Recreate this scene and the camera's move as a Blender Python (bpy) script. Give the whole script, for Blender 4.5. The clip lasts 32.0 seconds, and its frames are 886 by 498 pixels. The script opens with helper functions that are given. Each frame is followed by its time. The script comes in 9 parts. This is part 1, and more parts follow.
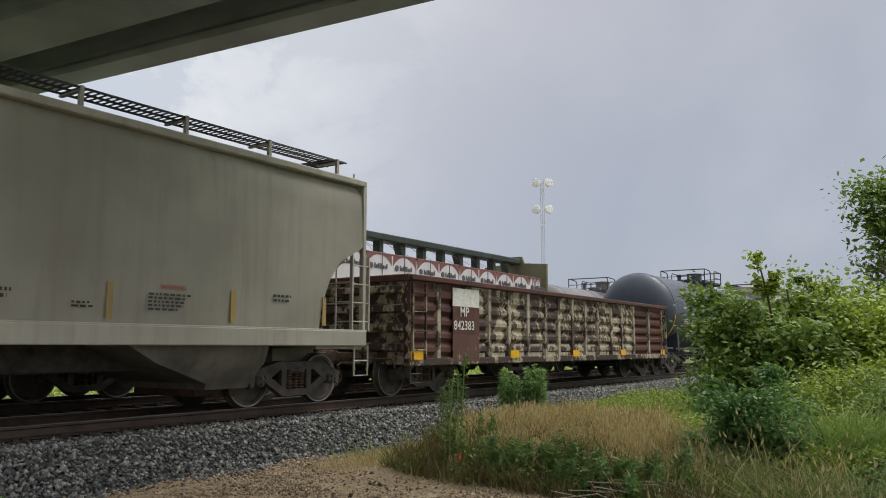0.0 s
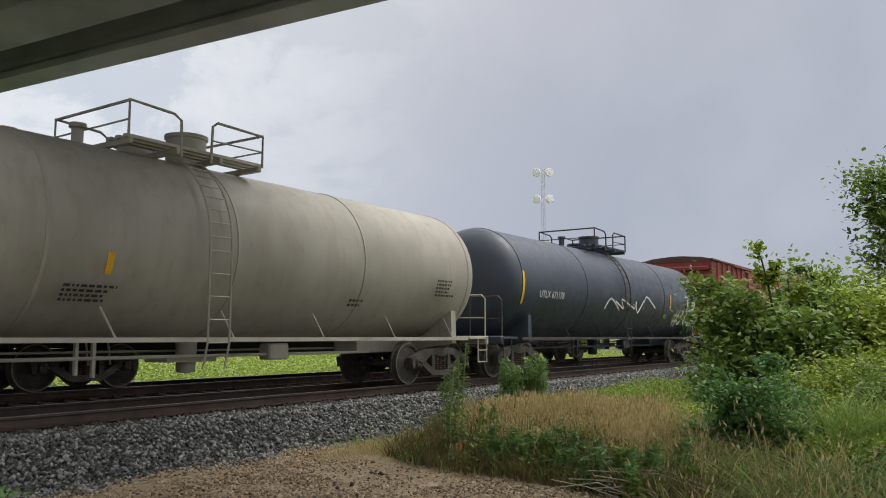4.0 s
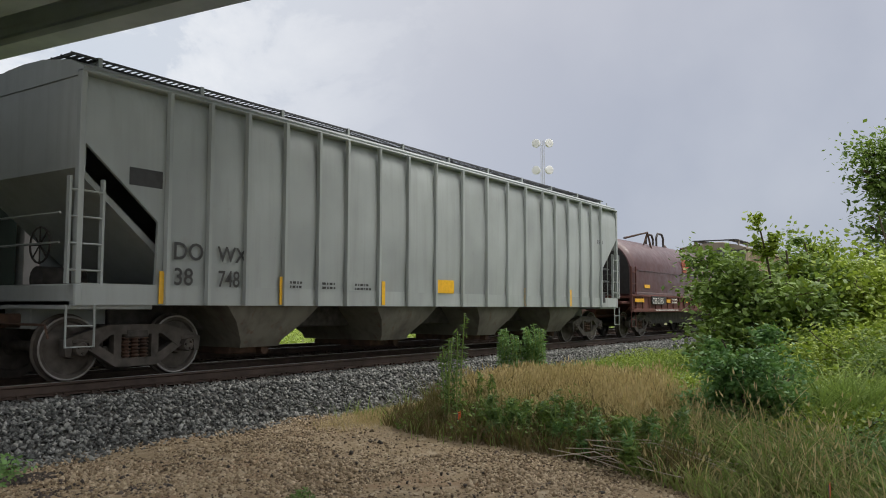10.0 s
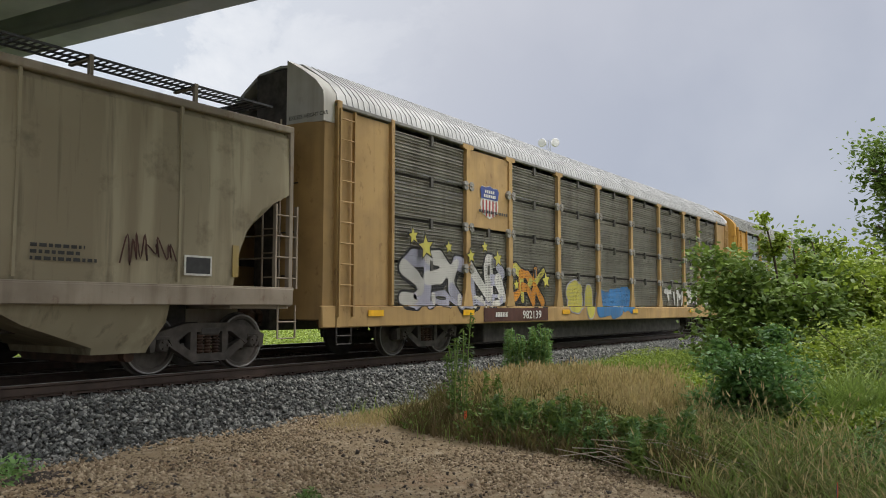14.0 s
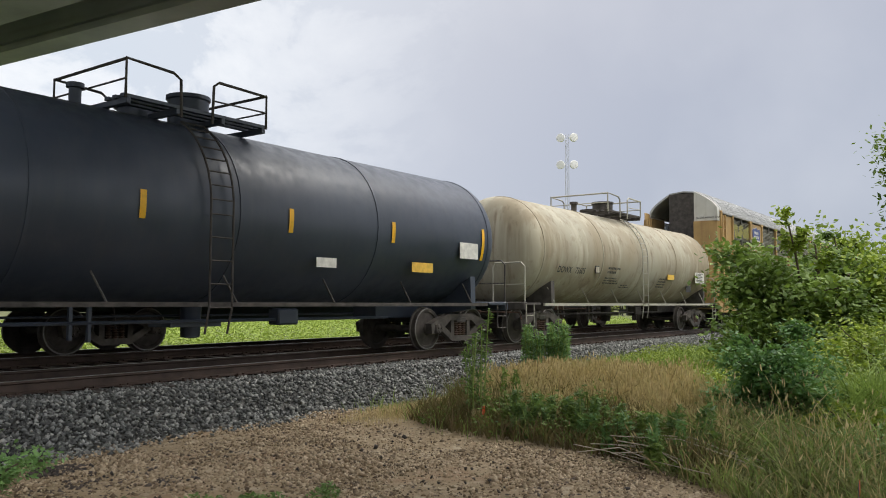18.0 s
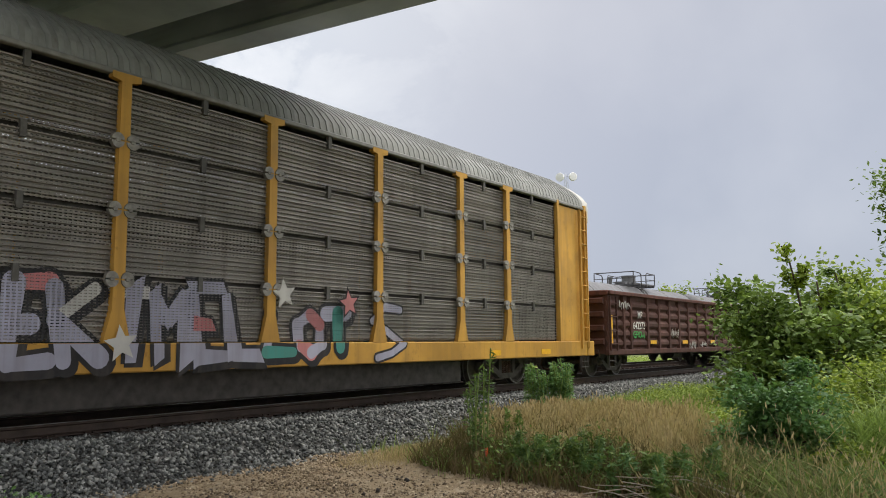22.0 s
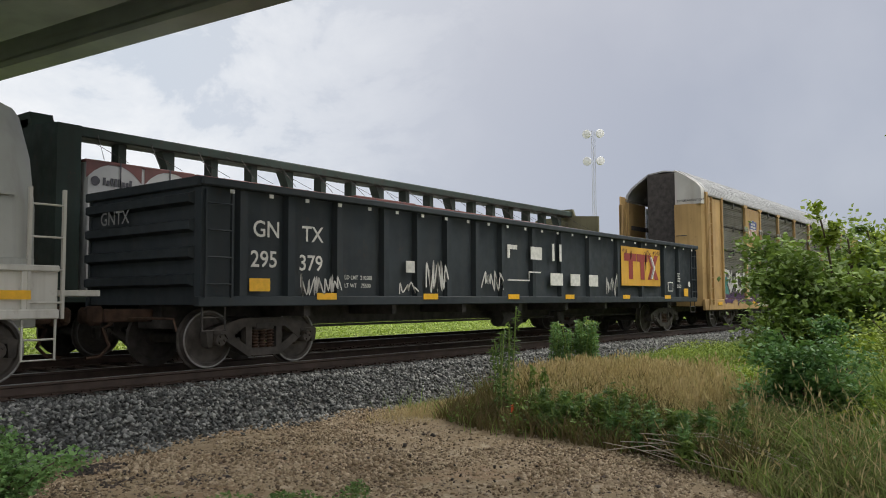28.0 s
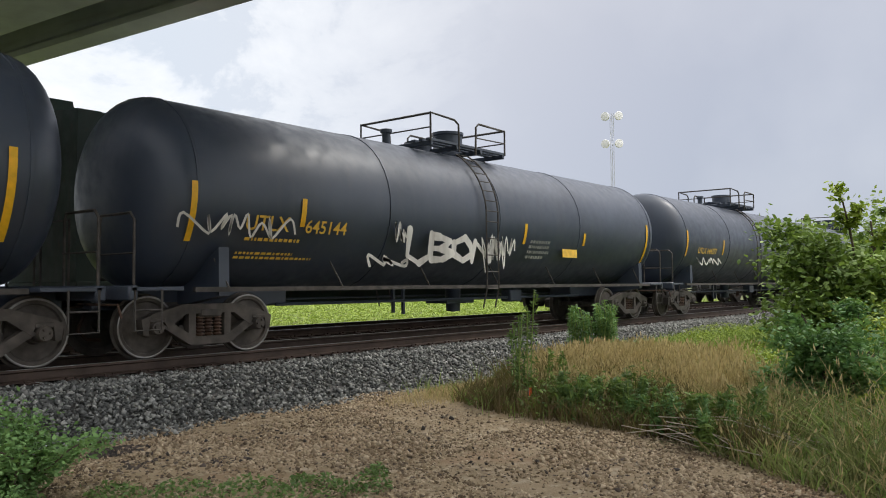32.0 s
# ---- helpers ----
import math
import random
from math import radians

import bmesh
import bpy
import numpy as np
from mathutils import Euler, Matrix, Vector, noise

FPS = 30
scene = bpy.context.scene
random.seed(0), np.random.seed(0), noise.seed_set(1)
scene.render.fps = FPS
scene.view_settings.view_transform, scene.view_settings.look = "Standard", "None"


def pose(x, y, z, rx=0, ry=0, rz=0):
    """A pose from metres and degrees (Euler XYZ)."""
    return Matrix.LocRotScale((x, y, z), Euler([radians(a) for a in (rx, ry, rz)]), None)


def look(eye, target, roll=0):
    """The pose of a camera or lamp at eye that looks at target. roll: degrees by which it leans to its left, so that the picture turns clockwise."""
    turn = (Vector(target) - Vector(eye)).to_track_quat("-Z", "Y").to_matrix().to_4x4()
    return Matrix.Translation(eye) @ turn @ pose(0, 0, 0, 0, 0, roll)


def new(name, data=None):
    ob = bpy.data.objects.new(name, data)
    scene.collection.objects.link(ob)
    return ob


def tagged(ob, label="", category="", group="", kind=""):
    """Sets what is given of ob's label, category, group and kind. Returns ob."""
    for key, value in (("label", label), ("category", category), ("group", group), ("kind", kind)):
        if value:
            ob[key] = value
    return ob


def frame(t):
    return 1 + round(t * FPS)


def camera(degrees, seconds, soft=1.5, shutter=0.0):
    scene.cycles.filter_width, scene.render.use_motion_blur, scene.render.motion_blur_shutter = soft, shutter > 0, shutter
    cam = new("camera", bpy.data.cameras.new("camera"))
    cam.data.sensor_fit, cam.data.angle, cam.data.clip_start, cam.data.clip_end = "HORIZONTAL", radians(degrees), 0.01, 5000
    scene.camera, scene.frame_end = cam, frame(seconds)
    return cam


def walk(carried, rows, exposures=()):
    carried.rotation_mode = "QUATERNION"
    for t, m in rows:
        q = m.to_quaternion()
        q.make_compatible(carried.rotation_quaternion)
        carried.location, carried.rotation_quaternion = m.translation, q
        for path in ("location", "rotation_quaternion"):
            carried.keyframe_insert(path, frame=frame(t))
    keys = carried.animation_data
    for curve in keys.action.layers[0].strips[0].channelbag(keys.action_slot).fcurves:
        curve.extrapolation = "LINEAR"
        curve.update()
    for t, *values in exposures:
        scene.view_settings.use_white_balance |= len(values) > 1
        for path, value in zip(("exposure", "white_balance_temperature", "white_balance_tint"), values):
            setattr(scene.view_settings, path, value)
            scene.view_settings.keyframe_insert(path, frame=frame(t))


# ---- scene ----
cam = camera(58.15, 32.0, 1.0)
PATH = [
    (0.0, look((0, 0, 1.034), (8.2101, 5.5762, 2.2590), 0.032)),
    (0.5, look((0, 0, 1.034), (8.2092, 5.5787, 2.2534), 0.020)),
    (1.0, look((0, 0, 1.034), (8.2100, 5.5776, 2.2530), 0.032)),
    (1.5, look((0, 0, 1.034), (8.2084, 5.5802, 2.2519), 0.016)),
    (2.0, look((0, 0, 1.034), (8.2087, 5.5802, 2.2504), 0.011)),
    (2.5, look((0, 0, 1.034), (8.2134, 5.5796, 2.2203), 0.056)),
    (3.0, look((0, 0, 1.034), (8.2180, 5.5831, 2.1716), 0.052)),
    (3.5, look((0, 0, 1.034), (8.2172, 5.5880, 2.1527), 0.001)),
    (5.5, look((0, 0, 1.034), (8.2278, 5.5937, 2.0404), 0.032)),
    (6.0, look((0, 0, 1.034), (8.2305, 5.5946, 2.0129), 0.102)),
    (6.5, look((0, 0, 1.034), (8.2348, 5.5985, 1.9530), 0.071)),
    (7.0, look((0, 0, 1.034), (8.2439, 5.5968, 1.8790), 0.058)),
    (7.5, look((0, 0, 1.034), (8.2508, 5.5972, 1.8060), 0.063)),
    (8.0, look((0, 0, 1.034), (8.2523, 5.6000, 1.7686), 0.127)),
    (8.5, look((0, 0, 1.034), (8.2524, 5.6001, 1.7669), 0.109)),
    (9.0, look((0, 0, 1.034), (8.2526, 5.5997, 1.7677), 0.102)),
    (9.5, look((0, 0, 1.034), (8.2523, 5.6000, 1.7686), 0.131)),
    (10.0, look((0, 0, 1.034), (8.2523, 5.6000, 1.7686), 0.131)),
    (10.5, look((0, 0, 1.034), (8.2526, 5.5997, 1.7677), 0.103)),
    (11.0, look((0, 0, 1.034), (8.2370, 5.6226, 1.7680), 0.111)),
    (11.5, look((0, 0, 1.034), (8.2226, 5.6438, 1.7659), 0.144)),
    (12.0, look((0, 0, 1.034), (8.2157, 5.6538, 1.7668), 0.187)),
    (12.5, look((0, 0, 1.034), (8.2140, 5.6564, 1.7658), 0.177)),
    (13.0, look((0, 0, 1.034), (8.2134, 5.6572, 1.7660), 0.163)),
    (13.5, look((0, 0, 1.034), (8.2124, 5.6587, 1.7655), 0.103)),
    (14.0, look((0, 0, 1.034), (8.2097, 5.6628, 1.7640), 0.124)),
    (14.5, look((0, 0, 1.034), (8.1961, 5.6826, 1.7630), 0.101)),
    (16.5, look((0, 0, 1.034), (8.0979, 5.8293, 1.7004), 0.103)),
    (17.0, look((0, 0, 1.034), (8.0837, 5.8485, 1.7043), 0.191)),
    (17.5, look((0, 0, 1.034), (8.0806, 5.8527, 1.7041), 0.231)),
    (18.0, look((0, 0, 1.034), (8.0827, 5.8496, 1.7058), 0.188)),
    (18.5, look((0, 0, 1.034), (8.0817, 5.8510, 1.7072), 0.202)),
    (19.0, look((0, 0, 1.034), (8.0819, 5.8506, 1.7069), 0.237)),
    (19.5, look((0, 0, 1.034), (8.0827, 5.8501, 1.7029), 0.207)),
    (20.0, look((0, 0, 1.034), (8.0684, 5.8677, 1.7205), 0.107)),
    (20.5, look((0, 0, 1.034), (8.0733, 5.8570, 1.7541), 0.144)),
    (21.0, look((0, 0, 1.034), (8.0692, 5.8426, 1.9013), -0.100)),
    (21.5, look((0, 0, 1.034), (8.0562, 5.8350, 2.0589), -0.242)),
    (22.0, look((0, 0, 1.034), (8.0394, 5.8306, 2.2052), -0.360)),
    (22.5, look((0, 0, 1.034), (8.0210, 5.8560, 2.2048), -0.478)),
    (23.0, look((0, 0, 1.034), (7.9782, 5.9298, 2.1228), -0.472)),
    (23.5, look((0, 0, 1.034), (7.9320, 6.0137, 1.9930), -0.384)),
    (24.0, look((0, 0, 1.034), (7.8944, 6.0774, 1.8961), -0.302)),
    (24.5, look((0, 0, 1.034), (7.8797, 6.1047, 1.8356), -0.368)),
    (25.0, look((0, 0, 1.034), (7.8771, 6.1112, 1.8115), -0.345)),
    (25.5, look((0, 0, 1.034), (7.8792, 6.1107, 1.7933), -0.392)),
    (27.5, look((0, 0, 1.034), (7.8846, 6.1163, 1.6847), -0.298)),
    (28.0, look((0, 0, 1.034), (7.8838, 6.1172, 1.6861), -0.303)),
    (28.5, look((0, 0, 1.034), (7.8840, 6.1169, 1.6860), -0.317)),
    (29.0, look((0, 0, 1.034), (7.8852, 6.1213, 1.6288), -0.419)),
    (29.5, look((0, 0, 1.034), (7.8816, 6.1336, 1.5438), -0.483)),
    (30.0, look((0, 0, 1.034), (7.8496, 6.1778, 1.5009), -0.467)),
    (30.5, look((0, 0, 1.034), (7.8327, 6.2001, 1.4905), -0.453)),
    (31.0, look((0, 0, 1.034), (7.8302, 6.2032, 1.4906), -0.481)),
    (31.5, look((0, 0, 1.034), (7.8041, 6.2364, 1.4854), -0.529)),
    (32.0, look((0, 0, 1.034), (7.7529, 6.3000, 1.4845), -0.443)),
]
walk(cam, PATH, [(0.0, -0.1), (1.0, -0.29), (2.0, -0.36), (3.0, -0.2), (5.5, -0.02), (7.0, 0.05), (12.0, -0.05), (14.0, 0.02), (18.0, 0.12), (22.0, 0.14), (23.0, 0.12), (24.0, -0.06), (25.5, -0.08), (28.5, 0.0), (30.0, 0.34), (31.0, 0.47), (32.0, 0.2)])

# ---- light ----
world = bpy.data.worlds.new("overcast_sky")
scene.world = world
world.use_nodes = True
wn, wl = world.node_tree.nodes, world.node_tree.links
wn.clear()


def wnode(kind, **values):
    n = wn.new(kind)
    for key, value in values.items():
        n.inputs[key].default_value = value
    return n


SUN_FROM = Vector((0.55, -0.35, 1.0)).normalized()
sky = wn.new("ShaderNodeTexSky")
sky.sky_type, sky.sun_disc = "NISHITA", False
sky.sun_elevation = math.asin(SUN_FROM.z)
sky.sun_rotation = math.atan2(SUN_FROM.x, SUN_FROM.y)
coord = wn.new("ShaderNodeTexCoord")
split = wn.new("ShaderNodeSeparateXYZ")
wl.new(coord.outputs["Generated"], split.inputs[0])


def wramp(stops, source):
    r = wn.new("ShaderNodeValToRGB")
    while len(r.color_ramp.elements) < len(stops):
        r.color_ramp.elements.new(0.5)
    for e, (at, c) in zip(r.color_ramp.elements, stops):
        e.position, e.color = at, (*c, 1)
    wl.new(source, r.inputs[0])
    return r.outputs[0]


def wmath(op, a, b):
    n = wn.new("ShaderNodeMath")
    n.operation = op
    for i, v in enumerate((a, b)):
        if isinstance(v, (int, float)):
            n.inputs[i].default_value = v
        else:
            wl.new(v, n.inputs[i])
    return n.outputs[0]


def wmix(f, a, b):
    n = wn.new("ShaderNodeMixRGB")
    for i, v in enumerate((f, a, b)):
        if isinstance(v, (int, float)):
            n.inputs[i].default_value = v
        elif isinstance(v, tuple):
            n.inputs[i].default_value = (*v, 1)
        else:
            wl.new(v, n.inputs[i])
    return n.outputs[0]


# a storm-grey cloud deck to the east, breaking into white cumulus to the north-west
side = wmath("MULTIPLY_ADD", split.outputs["X"], 0.5)
side.node.inputs[2].default_value = 0.5
deck = wramp(((0.0, (0.27, 0.28, 0.30)), (0.32, (0.35, 0.36, 0.38)), (0.50, (0.88, 0.88, 0.88)), (0.66, (0.82, 0.82, 0.83)), (0.80, (0.70, 0.70, 0.725)), (0.93, (0.48, 0.49, 0.545)), (1.0, (0.37, 0.39, 0.455))), side)
low = wramp(((0.0, (0.82, 0.87, 0.97)), (0.12, (0.90, 0.93, 0.98)), (0.42, (1, 1, 1)), (0.62, (2.35, 2.31, 2.26)), (1.0, (3.3, 3.22, 3.14))), split.outputs["Z"])
mul = wn.new("ShaderNodeMixRGB")
mul.blend_type = "MULTIPLY"
mul.inputs[0].default_value = 1
wl.new(deck, mul.inputs[1])
wl.new(low, mul.inputs[2])
south = wramp(((0.0, (1.6, 1.56, 1.50)), (0.35, (1.5, 1.46, 1.42)), (0.55, (1, 1, 1)), (1.0, (1, 1, 1))), wmath("MULTIPLY_ADD", split.outputs["Y"], 0.5))
south.node.inputs[0].links[0].from_node.inputs[2].default_value = 0.5
clear = wn.new("ShaderNodeMixRGB")
clear.blend_type = "MULTIPLY"
clear.inputs[0].default_value = 1
wl.new(mul.outputs[0], clear.inputs[1])
wl.new(south, clear.inputs[2])
streak = wnode("ShaderNodeTexNoise", Scale=3.2, Detail=5.0, Roughness=0.5)
wl.new(coord.outputs["Generated"], streak.inputs["Vector"])
grey = wmix(wmath("MULTIPLY", wmath("SUBTRACT", streak.outputs["Fac"], 0.42), 0.55), clear.outputs[0], (0.98, 0.97, 0.97))
puff = wnode("ShaderNodeTexNoise", Scale=5.0, Detail=12.0, Roughness=0.60, Distortion=0.25)
shift = wn.new("ShaderNodeMapping")
shift.inputs["Scale"].default_value = (1.0, 1.0, 1.5)
shift.inputs["Location"].default_value = (0.35, 0.1, 0.2)
wl.new(coord.outputs["Generated"], shift.inputs[0])
wl.new(shift.outputs[0], puff.inputs["Vector"])
west = wramp(((0.0, (0, 0, 0)), (0.48, (0, 0, 0)), (0.62, (1, 1, 1)), (0.75, (1, 1, 1)), (0.90, (0, 0, 0)), (1.0, (0, 0, 0))), side)
lump = wramp(((0.44, (0, 0, 0)), (0.485, (0.5, 0.5, 0.5)), (0.62, (1, 1, 1))), puff.outputs["Fac"])
blue = wmix(wmath("MULTIPLY", west, 0.62), grey, (0.55, 0.62, 0.71))
cover = wmix(wmath("MULTIPLY", wmath("MULTIPLY", west, lump), 0.85), blue, (0.97, 0.965, 0.96))
tint = wn.new("ShaderNodeMixRGB")
tint.blend_type = "MIX"
tint.inputs[0].default_value = 0.90
dim = wn.new("ShaderNodeMixRGB")
dim.blend_type = "MULTIPLY"
dim.inputs[0].default_value = 1
dim.inputs[2].default_value = (0.1, 0.1, 0.1, 1)
wl.new(sky.outputs[0], dim.inputs[1])
wl.new(dim.outputs[0], tint.inputs[1])
wl.new(cover, tint.inputs[2])
back = wn.new("ShaderNodeBackground")
back.inputs["Strength"].default_value = 1.12
wl.new(tint.outputs[0], back.inputs["Color"])
wl.new(back.outputs[0], wn.new("ShaderNodeOutputWorld").inputs["Surface"])

sun = new("sun", bpy.data.lights.new("sun", "SUN"))
sun.data.energy, sun.data.angle, sun.data.color = 1.8, radians(30), (1.0, 0.95, 0.87)
sun.matrix_world = look(SUN_FROM * 200, (0, 0, 0))

# ---- materials ----
MATS = {}


class Nodes:
    """A small builder of node materials."""

    def __init__(self, name):
        self.mat = bpy.data.materials.new(name)
        self.mat.use_nodes = True
        self.t = self.mat.node_tree
        self.bsdf = self.t.nodes["Principled BSDF"]
        self.pos = self.t.nodes.new("ShaderNodeTexCoord").outputs["Object"]

    def put(self, slot, value):
        if isinstance(value, (int, float)):
            slot.default_value = value
        elif isinstance(value, tuple):
            slot.default_value = (*value, 1) if len(slot.default_value) == 4 else value
        else:
            self.t.links.new(value, slot)

    def noise(self, scale, detail=4.0, stretch=None, rough=0.55, seed=0.0):
        n = self.t.nodes.new("ShaderNodeTexNoise")
        n.inputs["Scale"].default_value, n.inputs["Detail"].default_value, n.inputs["Roughness"].default_value = scale, detail, rough
        m = self.t.nodes.new("ShaderNodeMapping")
        m.inputs["Scale"].default_value = stretch or (1, 1, 1)
        m.inputs["Location"].default_value = (seed, seed * 0.7, seed * 1.3)
        self.t.links.new(self.pos, m.inputs[0])
        info = self.t.nodes.new("ShaderNodeObjectInfo")
        add = self.t.nodes.new("ShaderNodeVectorMath")
        self.t.links.new(m.outputs[0], add.inputs[0])
        spread = self.t.nodes.new("ShaderNodeMath")
        spread.operation = "MULTIPLY"
        spread.inputs[1].default_value = 37.0
        self.t.links.new(info.outputs["Random"], spread.inputs[0])
        self.t.links.new(spread.outputs[0], add.inputs[1])
        self.t.links.new(add.outputs[0], n.inputs["Vector"])
        return n.outputs["Fac"]

    def band(self, source, low, high, a=0.0, b=1.0):
        m = self.t.nodes.new("ShaderNodeMapRange")
        for i, v in enumerate((low, high, a, b)):
            m.inputs[i + 1].default_value = v
        self.put(m.inputs[0], source)
        return m.outputs[0]

    def mix(self, f, a, b, blend="MIX"):
        m = self.t.nodes.new("ShaderNodeMixRGB")
        m.blend_type = blend
        for s, v in zip(m.inputs, (f, a, b)):
            self.put(s, v)
        return m.outputs[0]

    def mul(self, a, b):
        m = self.t.nodes.new("ShaderNodeMath")
        m.operation = "MULTIPLY"
        self.put(m.inputs[0], a)
        self.put(m.inputs[1], b)
        return m.outputs[0]

    def done(self, colour, rough=0.6, metal=0.0, bump=None, strength=0.3, distance=0.01):
        self.put(self.bsdf.inputs["Base Color"], colour)
        self.put(self.bsdf.inputs["Roughness"], rough)
        self.put(self.bsdf.inputs["Metallic"], metal)
        if bump is not None:
            b = self.t.nodes.new("ShaderNodeBump")
            b.inputs["Strength"].default_value, b.inputs["Distance"].default_value = strength, distance
            self.put(b.inputs["Height"], bump)
            self.t.links.new(b.outputs[0], self.bsdf.inputs["Normal"])
        return self.mat


def paint(name, colour, dirt=(0.10, 0.085, 0.07), wear=0.35, rust=0.15, rough=0.5, rust_colour=(0.13, 0.055, 0.03), streaks=0.5):
    """Weathered paint on steel: fading, vertical grime streaks, patches of rust."""
    if name in MATS:
        return MATS[name]
    n = Nodes(name)
    fade = n.band(n.noise(0.5, 3), 0.3, 0.7)
    lighter = tuple(min(1, c * 1.15 + 0.01) for c in colour)
    darker = tuple(c * 0.82 for c in colour)
    base = n.mix(fade, darker, lighter)
    run = n.band(n.noise(1.0, 6, (5.0, 5.0, 0.35), seed=3), 0.48, 0.78)
    base = n.mix(n.mul(run, streaks), base, dirt)
    cloud = n.band(n.noise(1.3, 6, seed=7), 0.45, 0.75)
    base = n.mix(n.mul(cloud, wear), base, dirt)
    fleck = n.band(n.noise(6.0, 8, (1, 1, 0.6), rough=0.7, seed=11), 0.60 - 0.1 * rust, 0.68)
    base = n.mix(n.mul(fleck, min(1.0, rust * 2.5)), base, rust_colour)
    grain = n.noise(60, 3)
    n.bsdf.inputs["Specular IOR Level"].default_value = 0.5 if rough < 0.42 else 0.22
    MATS[name] = n.done(base, n.band(n.noise(4, 4), 0.3, 0.7, rough - 0.12, rough + 0.15), 0.0, grain, 0.08, 0.003)
    return MATS[name]


def washed(name, pale, brown, dark):
    """Old paint with pale vertical washes between brown stains and dark drips."""
    n = Nodes(name)
    base = n.mix(n.band(n.noise(0.42, 4, (1, 1, 0.8)), 0.38, 0.62), pale, brown)
    wash = n.band(n.noise(1.0, 5, (2.2, 2.2, 0.16), seed=3), 0.52, 0.66)
    base = n.mix(n.mul(wash, 0.55), base, tuple(c * 1.35 for c in pale))
    drip = n.band(n.noise(1.0, 6, (6.0, 6.0, 0.3), seed=9), 0.56, 0.72)
    base = n.mix(n.mul(drip, 0.65), base, dark)
    blot = n.band(n.noise(1.6, 7, rough=0.65, seed=5), 0.56, 0.70)
    base = n.mix(n.mul(blot, 0.5), base, dark)
    n.bsdf.inputs["Specular IOR Level"].default_value = 0.2
    MATS[name] = n.done(base, 0.75, 0.0, n.noise(60, 3), 0.08, 0.003)
    return MATS[name]


def plain(name, colour, rough=0.6, metal=0.0, vary=0.2, scale=8.0, bump=0.1):
    if name in MATS:
        return MATS[name]
    n = Nodes(name)
    a = n.mix(n.band(n.noise(scale, 5), 0.3, 0.7), tuple(c * (1 - vary) for c in colour), tuple(min(1, c * (1 + vary)) for c in colour))
    MATS[name] = n.done(a, rough, metal, n.noise(scale * 6, 4), bump, 0.004)
    return MATS[name]


def peeling(name, under, over, cover=0.5, scale=2.2):
    """Old pale paint flaking off a rusty side."""
    if name in MATS:
        return MATS[name]
    n = Nodes(name)
    a = n.mix(n.band(n.noise(0.8, 4), 0.35, 0.65), tuple(c * 0.7 for c in under), under)
    f = n.mix(n.mul(n.band(n.noise(0.75, 3, (1, 1, 0.7), seed=15), 0.3, 0.7), 0.5), n.noise(scale, 9, (1.2, 1.2, 0.8), rough=0.72, seed=5), (0.32, 0.32, 0.32))
    flake = n.band(f, 0.62 - 0.22 * cover, 0.655 - 0.22 * cover)
    b = n.mix(n.band(n.noise(9, 5, seed=2), 0.35, 0.7), over, tuple(c * 0.55 for c in over))
    col = n.mix(flake, a, b)
    run = n.band(n.noise(1.0, 6, (6, 6, 0.3), seed=9), 0.5, 0.75)
    col = n.mix(n.mul(run, 0.6), col, (0.05, 0.035, 0.028))
    MATS[name] = n.done(col, 0.75, 0.0, flake, 0.2, 0.004)
    return MATS[name]


def perforated(name, colour, rough=0.55, metal=0.25, grime=0.55, open_share=0.42):
    """Dull sheet steel with rows of punched slots that one can see through."""
    n = Nodes(name)
    base = n.mix(n.band(n.noise(0.9, 5), 0.3, 0.7), tuple(c * 0.7 for c in colour), tuple(c * 1.2 for c in colour))
    base = n.mix(n.mul(n.band(n.noise(1.0, 6, (5, 5, 0.3), seed=3), 0.5, 0.75), grime), base, (0.10, 0.085, 0.07))
    MATS[name] = n.done(base, rough, metal, n.noise(40, 4), 0.1, 0.004)
    s = n.t.nodes.new("ShaderNodeSeparateXYZ")
    n.put(s.inputs[0], n.pos)

    def slot(axis, pitch, share):
        k = n.mul(s.outputs[axis], 1 / pitch)
        f = n.t.nodes.new("ShaderNodeMath")
        f.operation = "FRACT"
        n.put(f.inputs[0], k)
        g = n.t.nodes.new("ShaderNodeMath")
        g.operation = "LESS_THAN"
        n.put(g.inputs[0], f.outputs[0])
        g.inputs[1].default_value = share
        return g.outputs[0]
    hole = n.mul(slot("X", 0.07, 0.62), slot("Z", 0.0395, open_share))
    solid = n.t.nodes.new("ShaderNodeMath")
    solid.operation = "SUBTRACT"
    solid.inputs[0].default_value = 1.0
    n.put(solid.inputs[1], hole)
    n.put(n.bsdf.inputs["Alpha"], solid.outputs[0])
    return n.mat


